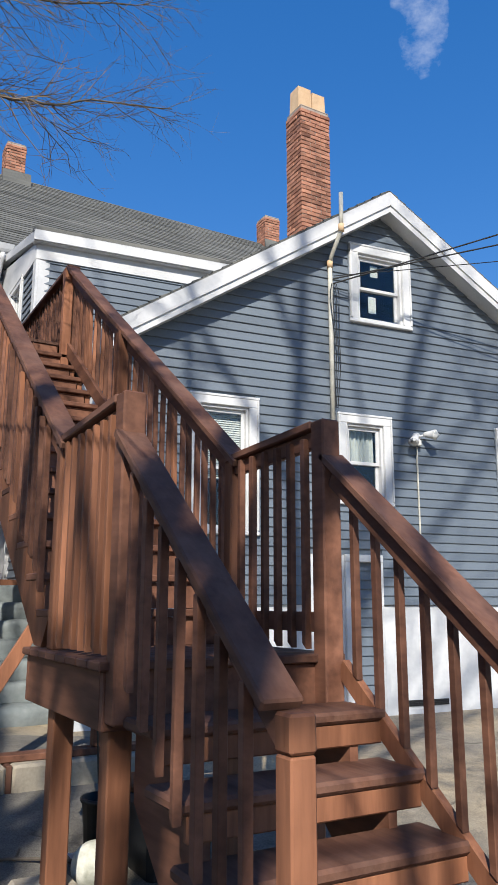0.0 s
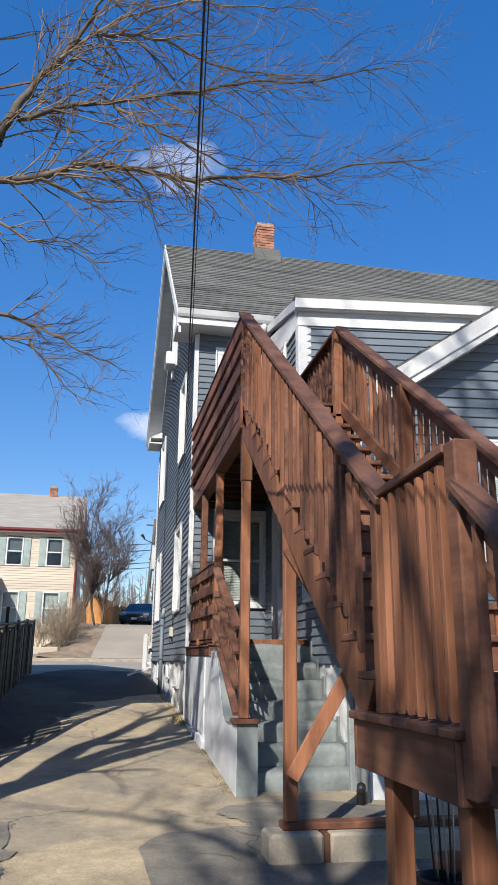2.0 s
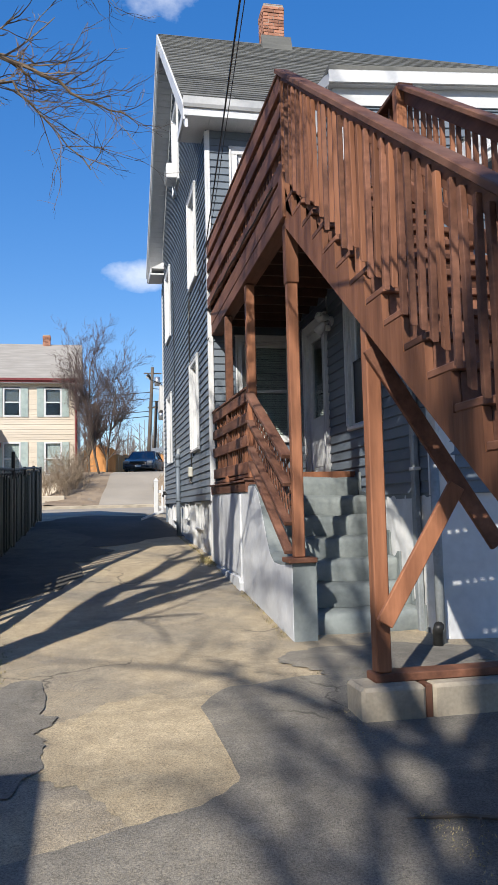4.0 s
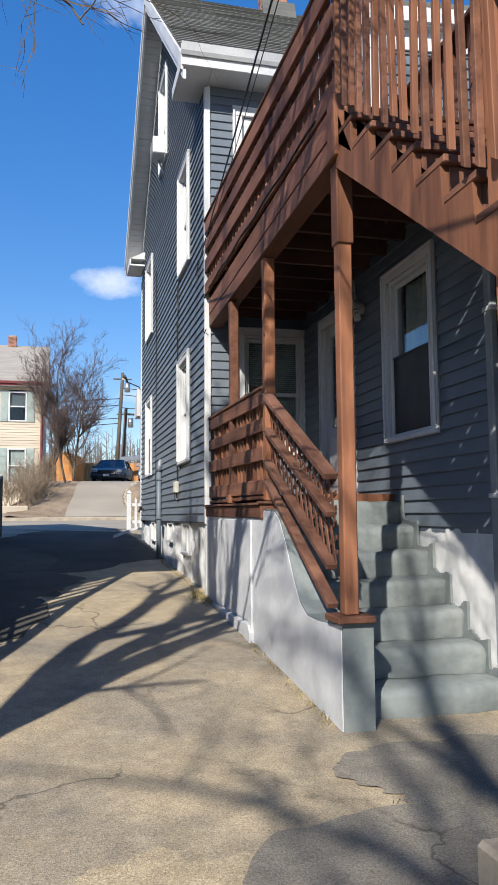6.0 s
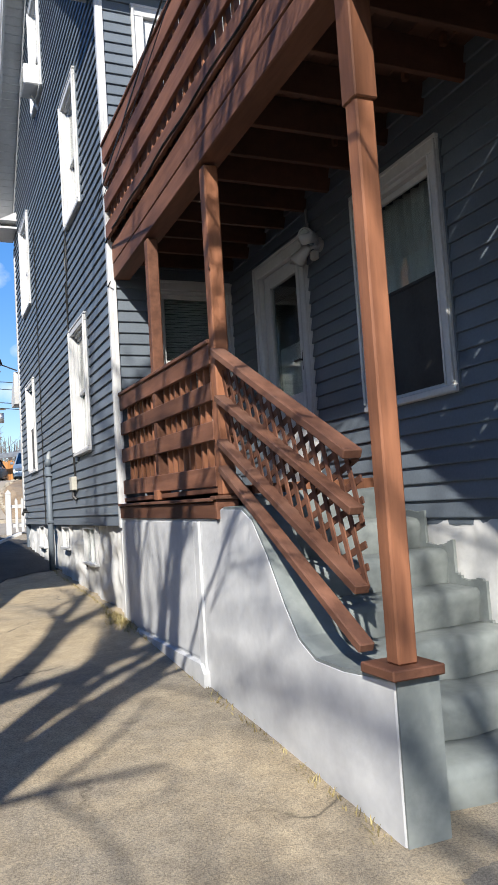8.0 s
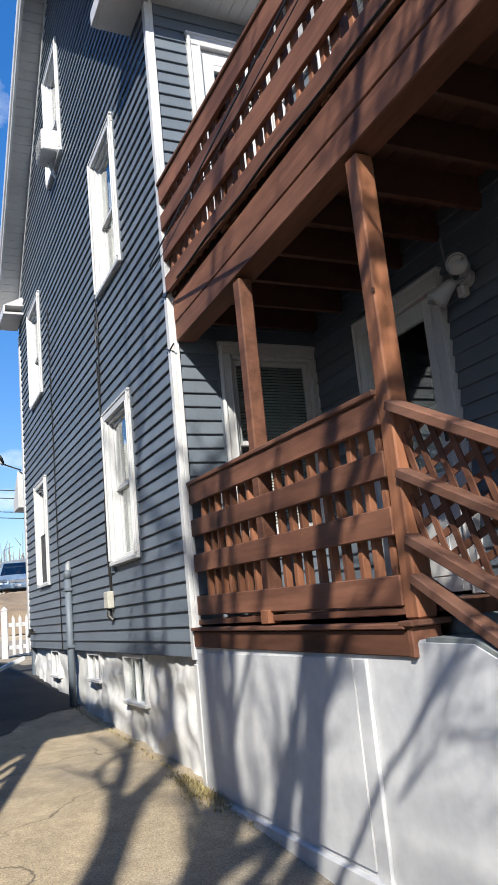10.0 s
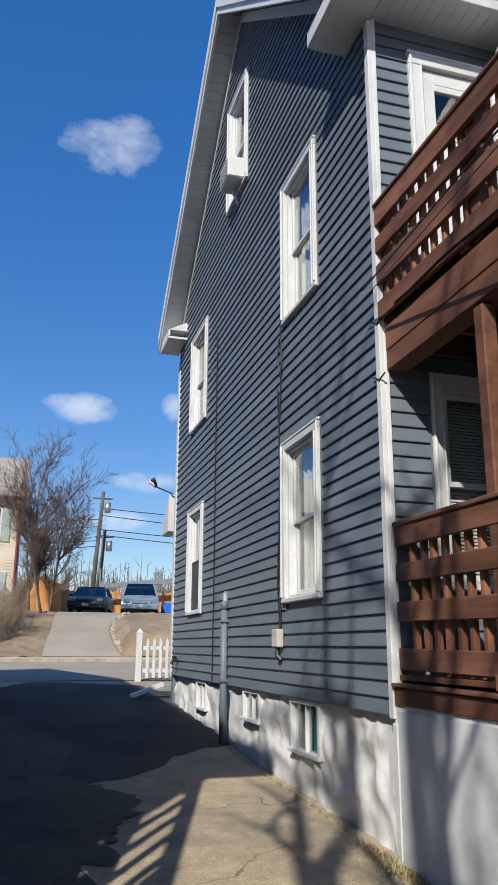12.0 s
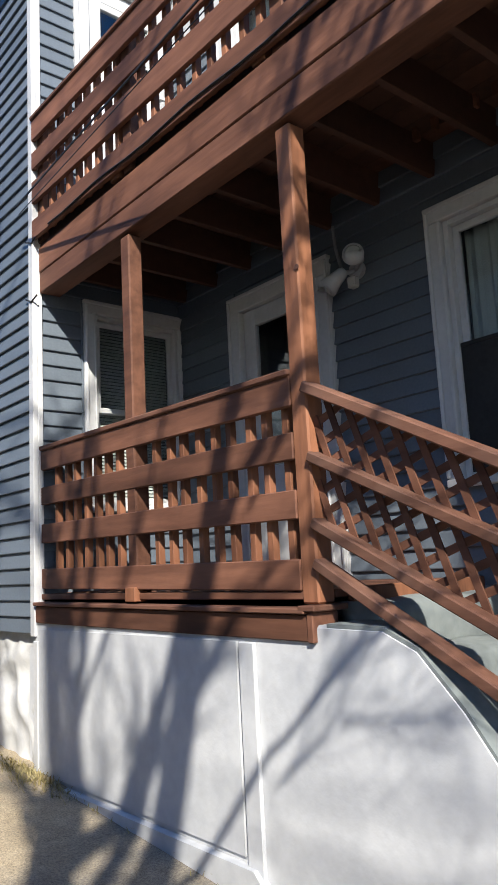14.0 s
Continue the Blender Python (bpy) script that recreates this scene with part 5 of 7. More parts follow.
for sgn in (1, -1):
    for k in range(-10, 24):
        yk = RS1 + 0.112 * k
        pts = []
        for i in range(160):
            s = 0.012 * i
            y, z = (yk - s, rail_z(2, yk) + 0.34 * s) if sgn > 0 else (yk + s * 0.4, rail_z(2, yk) + 2.9 * s * 0.4)
            if RS1 < y < RS0 and rail_z(2, y) <= z < rail_z(0, y) - 0.02:
                pts.append((WX + 0.052 + 0.006 * sgn, y, z))
        if len(pts) > 4:
            part("lattice_strip", Geo().beam(pts[0], pts[-1], 0.008, 0.030, 0), wood, lat)

# ---- upper deck ----
deck = thing("upper_deck", (1.7, 9.8, 3.8), "brown stained upper deck on posts over the porch", "deck")
part("beam", Geo().beam((WX + 0.04, 7.60, 3.885), (WX + 0.085, 11.96, 3.869), 0.15, 0.145, 0.006), wood, deck)
part("upper_beam", Geo().beam((WX - 0.01, 7.60, 4.052), (WX + 0.036, 11.96, 4.034), 0.06, 0.183, 0.006), wood, deck)
# board added behind the rail gap, darkened so the gap reads as shade
part("kick_board", Geo().box(WX + 0.034, 7.70, 4.156, WX + 0.052, 11.86, 4.33, 0.003), wood_dark_and_shade, deck)
part("end_beam", Geo().box(WX + 0.12, 7.60, 3.95, EX - 0.02, 7.64, 4.15, 0.005), wood, deck)
part("corner_block", Geo().box(WX - 0.045, 7.55, 3.80, WX + 0.105, 7.69, 4.20, 0.008), wood_bright, deck)
# joists and floorboards carry the shade below the deck in their colour
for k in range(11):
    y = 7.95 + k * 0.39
    part("joist", Geo().box(WX + 0.12, y, 3.92, EX - 0.005, y + 0.04, 4.12, 0.003), wood_dark_and_shade, deck)
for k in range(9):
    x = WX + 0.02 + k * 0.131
    part("floorboard", Geo().box(x, 7.58, 4.122, x + 0.127, 11.97, 4.155, 0.003), wood_dark_and_shade, deck)
for k, y in enumerate((8.25, 9.55, 10.85)):
    part("rail_block", Geo().box(WX - 0.012, y, 4.152, WX + 0.07, y + 0.09, 4.30, 0.005), wood_bright, deck)
for y in (7.63, 9.47, 10.77, 11.92):
    part("rail_post", Geo().box(WX + 0.002, y - 0.045, 4.155, WX + 0.09, y + 0.045, 5.08, 0.006), wood, deck)
single("cable", Geo().tube([(WX - 0.045, 7.9 + 0.2 * k, 4.195 + 0.010 * math.sin(k * 1.3)) for k in range(20)], 0.008, 5), black_m, "black cable clipped along the deck edge", "cable")

# ---- upper stair flight ----
SX0, SX1 = 1.09, 2.06
RISE, RUN, SY0, SZ0 = 0.191, 0.265, 3.89, 1.28


def nose(y):
    return SZ0 + RISE + (y - SY0) * RISE / RUN


def top_rail(y):
    return 2.31 + 0.722 * (y - 3.76)


flight = thing("upper_stairs", (1.56, 5.7, 1.28), "brown stained wooden stairs rising to upper deck", "stairs")
for x in (SX0, SX1 - 0.02):
    g = Geo()
    outline = [(4.02, 1.285), (4.16, 1.285), (7.60, 3.74), (7.60, 4.13)]
    for k in range(13, -1, -1):
        y = SY0 + RUN * k
        outline += [(y + RUN + 0.01, SZ0 + RISE * (k + 1) - 0.042), (y + 0.02, SZ0 + RISE * (k + 1) - 0.042)]
    g.prism(outline, 0, x - 0.02, x + 0.022)
    part("stringer", g, wood_bright, flight)
for k in range(14):
    y = SY0 + RUN * k
    z = SZ0 + RISE * (k + 1)
    part("tread", Geo().box(SX0 - 0.022, y - 0.02, z - 0.04, SX1 + 0.03, y + 0.265, z, 0.006), wood, flight)
    part("riser", Geo().box(SX0 + 0.025, y + 0.012, z - RISE + 0.002, SX1 - 0.05, y + 0.03, z - 0.042, 0.003), wood, flight)
part("riser", Geo().box(SX0 + 0.025, 7.595, 3.98, SX1 - 0.05, 7.61, 4.12, 0.003), wood, flight)


def stair_side(x, sgn, label):
    ob = thing("stair_railing", (x, 5.7, 1.3), label, "railing", "stair railings")
    part("cap_rail", Geo().beam((x, 3.70, top_rail(3.70) + 0.0), (x, 7.66 if sgn < 0 else 7.36, top_rail(7.66 if sgn < 0 else 7.36)), 0.125, 0.04, 0.006), wood_rail, ob)
    part("under_rail", Geo().beam((x + sgn * 0.01, 3.76, top_rail(3.76) - 0.09), (x + sgn * 0.01, 7.60 if sgn < 0 else 7.34, top_rail(7.60 if sgn < 0 else 7.34) - 0.09), 0.038, 0.09, 0.004), wood, ob)
    h = 2.31 - 0.07 - (nose(3.76) + 0.05)
    kinds = [baluster_mesh(h + d, m, 0.012, 0.016) for d, m in ((0.0, wood_bright), (0.05, wood), (-0.04, wood_bright), (0.02, wood))]
    y = 4.02
    k = 0
    rng = random.Random(3)
    while y < 7.55:
        e = rng.randrange(4)
        hh = h + (0.0, 0.05, -0.04, 0.02)[e]
        shared("baluster", kinds[e], ob, (x + sgn * 0.042, y, top_rail(y) - 0.07 - hh), (rng.uniform(-0.012, 0.012), rng.uniform(-0.012, 0.012), rng.uniform(-0.15, 0.15)))
        y += 0.112 if sgn < 0 else 0.118
        k += 1
    if sgn > 0:
        part("lower_rail", Geo().beam((x, 3.82, nose(3.82) + 0.06), (x, 7.36, nose(7.36) + 0.06), 0.038, 0.12, 0.004), wood, ob)
    for y in ((5.88,) if sgn < 0 else (5.66, 7.36)):
        part("rail_post", Geo().box(x - sgn * 0.03 - 0.045, y - 0.045, nose(y) - 0.3, x - sgn * 0.03 + 0.045, y + 0.045, top_rail(y) - 0.02, 0.006), wood_bright, ob)
    return ob


stair_side(SX0, -1, "brown stained stair railing with tight square balusters")
stair_side(SX1, 1, "brown stained stair railing on the house side")
short = thing("deck_side_railing", (2.1, 8.5, 4.2), "brown deck railing along the house side", "railing")
me = baluster_mesh(0.85, wood, 0.0, 0.017)
for k in range(19):
    shared("baluster", me, short, (SX1 + 0.02, 7.44 + 0.12 * k, 4.05))
part("cap_rail", Geo().box(SX1 - 0.05, 7.32, 4.885, SX1 + 0.08, 9.72, 4.925, 0.006), wood_rail, short)
part("under_rail", Geo().box(SX1 + 0.037, 7.40, 4.80, SX1 + 0.07, 9.70, 4.883, 0.004), wood, short)
part("post", Geo().box(SX1 - 0.03, 9.62, 4.156, SX1 + 0.06, 9.71, 4.88, 0.006), wood, short)

# posts and braces under the flight
sup = thing("stair_support", (1.56, 5.88, 0.44), "brown post frame with crossed braces on concrete kerb", "support frame")
for x in (1.085, 1.98):
    part("post", Geo().box(x + 0.008, 5.835, 0.452, x + 0.098, 5.925, 2.80 if x < 1.5 else 2.7, 0.007), wood_bright, sup)
part("sill", Geo().box(1.07, 5.81, 0.402, 2.40, 5.96, 0.45, 0.006), wood, sup)
part("brace", Geo().beam((1.11, 5.81, 2.34), (1.87, 5.81, 1.16), 0.035, 0.10, 0.004), wood, sup)
part("brace", Geo().beam((1.12, 5.77, 0.74), (1.60, 5.77, 1.52), 0.035, 0.10, 0.004), wood_bright, sup)
single("concrete_block", Geo().box(0.95, 5.70, 0.05, 1.33, 5.98, 0.402, 0.02), kerb_stone, "weathered concrete block under the stair post", "block", "kerb blocks")
single("concrete_block", Geo().box(1.375, 5.71, 0.05, 2.5, 5.98, 0.40, 0.02), kerb_stone, "long weathered concrete block under stair sill", "block", "kerb blocks")
single("wooden_wedge", Geo().box(1.333, 5.715, 0.05, 1.372, 5.98, 0.40, 0.004), wood_dark_and_shade, "dark wooden wedge between concrete blocks", "wedge")
single("concrete_slab", Geo().box(0.96, 3.62, 0.02, 1.25, 3.98, 0.235, 0.02), kerb_stone, "weathered concrete footing under landing post", "slab")

# ---- landing ----
land = thing("stair_landing", (1.56, 3.5, 1.0), "brown stained square stair landing on posts", "landing")
LX0, LX1, LY0, LY1 = 1.03, 2.13, 2.94, 4.12
for k in range(8):
    y = LY0 - 0.03 + k * 0.151
    part("floorboard", Geo().box(LX0 - 0.03, y, 1.245, LX1 + 0.03, y + 0.146, 1.282, 0.006), wood_rail, land)
for g in (Geo().box(LX0, LY0, 1.02, LX1, LY0 + 0.04, 1.243, 0.005), Geo().box(LX0, LY1 - 0.04, 1.02, LX1, LY1, 1.243, 0.005),
          Geo().box(LX0, LY0 + 0.04, 1.02, LX0 + 0.04, LY1 - 0.04, 1.243, 0.005), Geo().box(LX1 - 0.04, LY0 + 0.04, 1.02, LX1, LY1 - 0.04, 1.243, 0.005)):
    part("frame_board", g, wood, land)
for x, y, zb in ((LX0 + 0.045, 3.74, 0.236), (LX0 + 0.045, LY0 + 0.045, 0.05), (LX1 - 0.14, 3.74, 0.1), (LX1 - 0.14, LY0 + 0.045, 0.05)):
    part("post", Geo().box(x, y, zb, x + 0.10, y + 0.10, 1.243, 0.006), wood_bright, land)
lr = thing("landing_railing", (1.56, 3.4, 1.28), "brown stained landing railing with square balusters", "railing")
for x, sgn in ((SX0, -1), (SX1, 1)):
    for y, zt in ((2.90, 2.35), (3.80, 2.30)):
        w = 0.050 if y < 3 else 0.042
        part("post", Geo().box(x - w, y - w, 1.05 if y < 3 else 1.28, x + w, y + w, zt, 0.008), wood if y < 3 else wood_bright, lr)
    part("cap_rail", Geo().beam((x, 2.95, 2.335), (x, 3.82, 2.305), 0.11, 0.04, 0.006), wood_rail, lr)
    part("top_rail", Geo().beam((x, 2.95, 2.27), (x, 3.76, 2.25), 0.038, 0.08, 0.004), wood, lr)
    part("bottom_rail", Geo().beam((x, 2.95, 1.42), (x, 3.76, 1.42), 0.038, 0.09, 0.004), wood, lr)
    me = baluster_mesh(0.97, wood_bright if sgn < 0 else wood, 0.014, 0.017)
    for k in range(7 if sgn < 0 else 6):
        shared("baluster", me, lr, (x + sgn * (0.03 if sgn < 0 else -0.03), 3.03 + (0.105 if sgn < 0 else 0.125) * k, 1.31), (0, 0, 0.1 * math.sin(k * 2.0)))

# ---- lower stair flight ----
low = thing("lower_stairs", (1.56, 2.2, 0.05), "brown stained open wooden steps up to landing", "stairs")
for k in range(6):
    yf, z = 2.57 - 0.225 * k, 1.085 - 0.193 * k
    part("tread", Geo().box(SX0 - 0.01, yf, z - 0.045, SX1 + 0.05, yf + 0.285, z, 0.012), wood_rail, low)
    part("riser", Geo().box(SX0 + 0.03, yf + 0.018, z - 0.135, SX1 + 0.035, yf + 0.045, z - 0.047, 0.006), wood_bright, low)
for x in (SX0 + 0.10, SX1 - 0.10):
    part("stringer", Geo().prism([(2.94, 1.02), (2.94, 0.76), (1.99, -0.05), (1.36, -0.05), (1.36, 0.06)] + [p for k in range(5, -1, -1) for p in ((2.60 - 0.225 * k, 1.03 - 0.193 * (k + 1)), (2.60 - 0.225 * k, 1.035 - 0.193 * k))], 0, x - 0.02, x + 0.02), wood, low)
ll = thing("lower_stair_railing", (1.56, 2.3, 0.1), "brown stained lower stair railing with newel post", "railing")
for x, sgn, y_end in ((SX0, -1, 1.72), (SX1, 1, 1.40)):
    def lrail(y):
        return 2.16 + 0.80 * (y - 2.86)
    part("cap_rail", Geo().beam((x + 0.014 * sgn, y_end, lrail(y_end)), (x + 0.014 * sgn, 2.88, lrail(2.88)), 0.128, 0.038, 0.007), wood_rail, ll)
    part("under_rail", Geo().beam((x, y_end, lrail(y_end) - 0.075), (x, 2.84, lrail(2.84) - 0.075), 0.038, 0.08, 0.004), wood, ll)
    part("newel_post", Geo().box(x - 0.038, y_end - 0.076, -0.05, x + 0.038, y_end, lrail(y_end) - 0.11, 0.006).box(x - 0.040, y_end - 0.078, lrail(y_end) - 0.107, x + 0.040, y_end + 0.002, lrail(y_end) - 0.01, 0.008), wood_bright, ll)
    me = baluster_mesh(0.80, wood, 0.012, 0.016)
    for k in range(7 if sgn < 0 else 8):
        y = 2.74 - 0.145 * k
        if y > y_end + 0.06:
            shared("baluster", me, ll, (x + sgn * 0.035, y, lrail(y) - 0.87), (0, 0, 0.08 * math.sin(k * 1.7)))
    if sgn > 0:
        part("lower_rail", Geo().beam((x + 0.045, y_end, lrail(y_end) - 0.93), (x + 0.045, 2.86, lrail(2.86) - 0.93), 0.038, 0.085, 0.005), wood_bright, ll)

# ---- pipes, lamps and fittings on the house ----
dsp = thing("downspout", (EX - 0.05, 7.8, 0.25), "grey square downspout on the porch wall", "downspout")
part("pipe", Geo().box(EX - 0.085, 7.76, 0.30, EX - 0.030, 7.84, 4.05, 0.010), grey_pipe, dsp)
for z in (1.7, 2.95, 3.65):
    part("strap", Geo().box(EX - 0.090, 7.745, z, EX - 0.026, 7.855, z + 0.03, 0.003), trim_white, dsp)
ed = thing("eave_downpipe", (2.14, 11.9, 4.3), "white downpipe from the gutter beside upper door", "downspout")
part("pipe", Geo().tube([(2.14, 11.56, 6.87), (2.14, 11.58, 6.78), (2.15, 11.90, 6.52), (2.15, 11.93, 6.42), (2.15, 11.93, 4.25)], 0.032, 10), trim_white, ed, smooth=True)
part("strap", Geo().box(2.11, 11.89, 5.6, 2.19, 11.975, 5.63, 0.003), trim_white, ed)
vp = thing("vent_pipe", (EX - 0.1, 7.34, 0.3), "grey plastic vent pipe standing on the asphalt", "pipe")
part("pipe", Geo().tube([(EX - 0.09, 7.34, 0.27), (EX - 0.09, 7.34, 1.85)], 0.038, 12), grey_pipe, vp, smooth=True)
part("cap", Geo().tube([(EX - 0.09, 7.34, 1.85), (EX - 0.09, 7.34, 1.93), (EX - 0.09, 7.33, 1.96)], [0.043, 0.042, 0.02], 12), steel, vp, smooth=True)
part("foot", Geo().tube([(EX - 0.09, 7.34, 0.26), (EX - 0.09, 7.34, 0.31)], 0.07, 12), kerb_stone, vp)

md = thing("house_downspout", (WX - 0.05, 16.3, 1.0), "grey downspout stub on the driveway wall", "downspout")
part("pipe", Geo().tube([(WX - 0.06, 16.095, 0.88), (WX - 0.06, 16.095, 2.34)], 0.042, 12), siding, md, smooth=True)
part("cap", Geo().tube([(WX - 0.06, 16.095, 2.34), (WX - 0.06, 16.095, 2.42), (WX - 0.06, 16.095, 2.44)], [0.048, 0.046, 0.03], 12), siding, md, smooth=True)
for z in (1.55, 2.2):
    part("strap", Geo().box(WX - 0.108, 16.04, z, WX - 0.02, 16.15, z + 0.03, 0.003), siding, md)
part("elbow", Geo().tube([(WX - 0.048, 16.1, 2.40), (WX - 0.04, 16.14, 2.50), (WX - 0.02, 16.18, 2.53)], 0.035, 8), grey_pipe, md)
eb = thing("junction_box", (WX - 0.05, 14.34, 1.98), "small beige utility box with cables on siding", "utility box")
part("box", Geo().box(WX - 0.085, 14.12, 1.93, WX - 0.02, 14.28, 2.09, 0.008), pipe_m, eb)
part("meter_stub", Geo().tube([(WX - 0.05, 14.20, 1.94), (WX - 0.06, 14.19, 1.86), (WX - 0.03, 14.16, 1.82)], 0.022, 8), black_m, eb)
cb = thing("wall_cable", (WX - 0.02, 14.6, 2.1), "thin black cables running down the siding", "cable")
for pts in ([(14.18, 2.09), (14.17, 2.9), (14.18, 4.0), (14.12, 4.6), (14.16, 4.9), (14.10, 5.2)], [(14.22, 2.09), (14.24, 2.5), (14.21, 3.5), (14.22, 4.4)], [(16.75, 1.5), (16.72, 2.6), (16.80, 4.5), (16.78, 6.0)]):
    part("strand", Geo().tube([(WX - 0.030 - 0.008 * (i % 2), y + 0.02 * math.sin(z * 5), z) for i, (y, z) in enumerate(pts)], 0.007, 5), black_m, cb)
part("coil", Geo().tube([(WX - 0.035, 14.16 + 0.06 * math.cos(a * 0.9), 4.72 + 0.20 * math.sin(a * 0.9)) for a in range(24)], 0.006, 5), black_m, cb)
spig = thing("spigot", (WX - 0.05, 19.0, 1.75), "small dark outdoor tap on siding", "tap")
part("body", Geo().tube([(WX - 0.01, 18.9, 1.74), (WX - 0.10, 18.9, 1.74), (WX - 0.12, 18.9, 1.68)], 0.025, 8), black_m, spig)
part("wheel", Geo().tube([(WX - 0.08, 18.9, 1.76), (WX - 0.08, 18.9, 1.80)], [0.03, 0.035], 8), black_m, spig)

ac = thing("air_conditioner", (WX - 0.15, 15.70, 7.62), "white window air conditioner below the attic sash", "air conditioner")
part("case", Geo().box(WX - 0.25, 15.50, 7.61, WX + 0.05, 15.92, 7.90, 0.015), trim_white, ac)
for k in range(6):
    part("louvre", Geo().box(WX - 0.257, 15.53, 7.635 + 0.04 * k, WX - 0.248, 15.89, 7.65 + 0.04 * k, 0.002), blind_m, ac)
part("bracket", Geo().beam((WX - 0.12, 15.80, 7.61), (WX - 0.03, 15.80, 7.40), 0.03, 0.03, 0.003), trim_white, ac)


def flood(x, y, z, rz, label):
    ob = thing("flood_light", (x, y, z), label, "outdoor lamp", rz=rz, world_coords=False)
    part("back_plate", Geo().tube([(0, 0, 0), (0, -0.03, 0)], 0.055, 14), trim_white, ob)
    for at, aim in (((0.085, -0.10, 0.02), Vector((0.55, -1.0, -0.15))), ((-0.06, -0.09, -0.02), Vector((-0.7, -0.5, -0.75)))):
        p, d = Vector(at), aim.normalized()
        part("arm", Geo().tube([(0, -0.02, 0), p * 0.6, p], 0.014, 8), trim_white, ob, smooth=True)
        head = part("lamp_head", Geo().tube([p - d * 0.03, p - d * 0.01, p + d * 0.05, p + d * 0.11, p + d * 0.125, p + d * 0.125], [0.022, 0.036, 0.046, 0.062, 0.064, 0.054], 18), trim_white, ob, smooth=True)
        lens_at = p + d * 0.126
        part("lens", Geo().tube([lens_at, lens_at + d * 0.006], [0.052, 0.044], 18), curtain_m, head, "frosted lamp glass", smooth=True)
    part("sensor", Geo().box(-0.03, -0.085, -0.12, 0.03, -0.03, -0.05, 0.01), blind_m, ob)
    return ob


flood(EX - 0.02, 10.10, 3.58, -90, "white twin floodlight beside porch door")
single("lamp_conduit", Geo().tube([(EX - 0.03, 10.22, 3.60), (EX - 0.035, 10.26, 3.78), (EX - 0.035, 10.27, 3.92)], 0.011, 6), grey_pipe, "grey conduit from ceiling to porch floodlight", "conduit")
wing.append(flood(6.33, GY - 0.02, 3.50, 0, "white twin floodlight on rear siding"))
wing.append(single("conduit", Geo().tube([(6.33, GY - 0.035, 3.38), (6.33, GY - 0.035, 1.55)], 0.011, 6), pipe_m, "thin pale conduit below the floodlight", "conduit"))
sp = thing("service_mast", (5.16, GY - 0.08, 3.5), "pale weathered electric service mast with cables", "service mast")
part("lower_pipe", Geo().tube([(5.16, GY - 0.06, 3.50), (5.16, GY - 0.06, 5.58)], 0.029, 12), pipe_m, sp, smooth=True)
part("offset_pipe", Geo().tube([(5.16, GY - 0.06, 5.56), (5.162, GY - 0.10, 5.64), (5.17, GY - 0.30, 5.84), (5.173, GY - 0.33, 5.93)], 0.027, 12), pipe_m, sp, smooth=True)
part("upper_pipe", Geo().tube([(5.173, GY - 0.33, 5.90), (5.18, GY - 0.33, 6.36)], 0.027, 12), pipe_m, sp, smooth=True)
for z, y, x in ((5.54, GY - 0.06, 5.16), (5.90, GY - 0.33, 5.173)):
    part("coupling", Geo().tube([(x, y, z - 0.045), (x, y, z + 0.045)], 0.037, 12), clay, sp, smooth=True)
for k in range(4):
    part("drip_loop", Geo().tube([(5.16 + 0.02 * k, GY - 0.10, 5.28), (5.10 + 0.04 * k, GY - 0.16, 5.14), (5.14 + 0.03 * k, GY - 0.13, 4.86 - 0.1 * k), (5.18 + 0.025 * k, GY - 0.11, 4.58 - 0.1 * k), (5.19 + 0.01 * k, GY - 0.08, 4.2 - 0.15 * k), (5.18 + 0.01 * k, GY - 0.07, 3.75)], 0.005, 5), black_m, sp)
wing.append(sp)
skewed(GY, *wing)


def sag_line(name, p, q, sag, r, label, cat="cable"):
    p, q = Vector(p), Vector(q)
    pts = [p.lerp(q, i / 20) - Vector((0, 0, sag * 4 * (i / 20) * (1 - i / 20))) for i in range(21)]
    return single(name, Geo().tube(pts, r, 5), black_m, label, cat)


sag_line("power_line", (5.12, GY - 0.47, 5.26), (22.0, -6.0, 12.6), 0.5, 0.010, "black service cable from the rear mast")
sag_line("power_line", (5.12, GY - 0.47, 5.32), (22.0, -6.0, 10.6), 0.5, 0.010, "black service cable from the rear mast")
sag_line("power_line", (5.13, GY - 0.47, 5.36), (22.0, -3.0, 8.2), 0.3, 0.006, "thin black cable from the rear mast")
sag_line("power_line", (0.93, 11.95, 4.38), (-1.07, -8.0, 3.30), 0.03, 0.006, "black overhead cable along the driveway")
sag_line("power_line", (0.95, 11.95, 4.33), (-1.06, -8.0, 3.34), 0.06, 0.003, "black overhead cable along the driveway")
for k in range(2):
    z = 3.76 + 0.42 * k
    single("cable", Geo().tube([(WX - 0.036, 11.9 + 0.02 * k, z), (WX - 0.045, 11.97, z - 0.03), (WX - 0.036, 12.08, z + 0.02)], 0.006, 5), black_m, "black cable tied round the corner board", "cable")


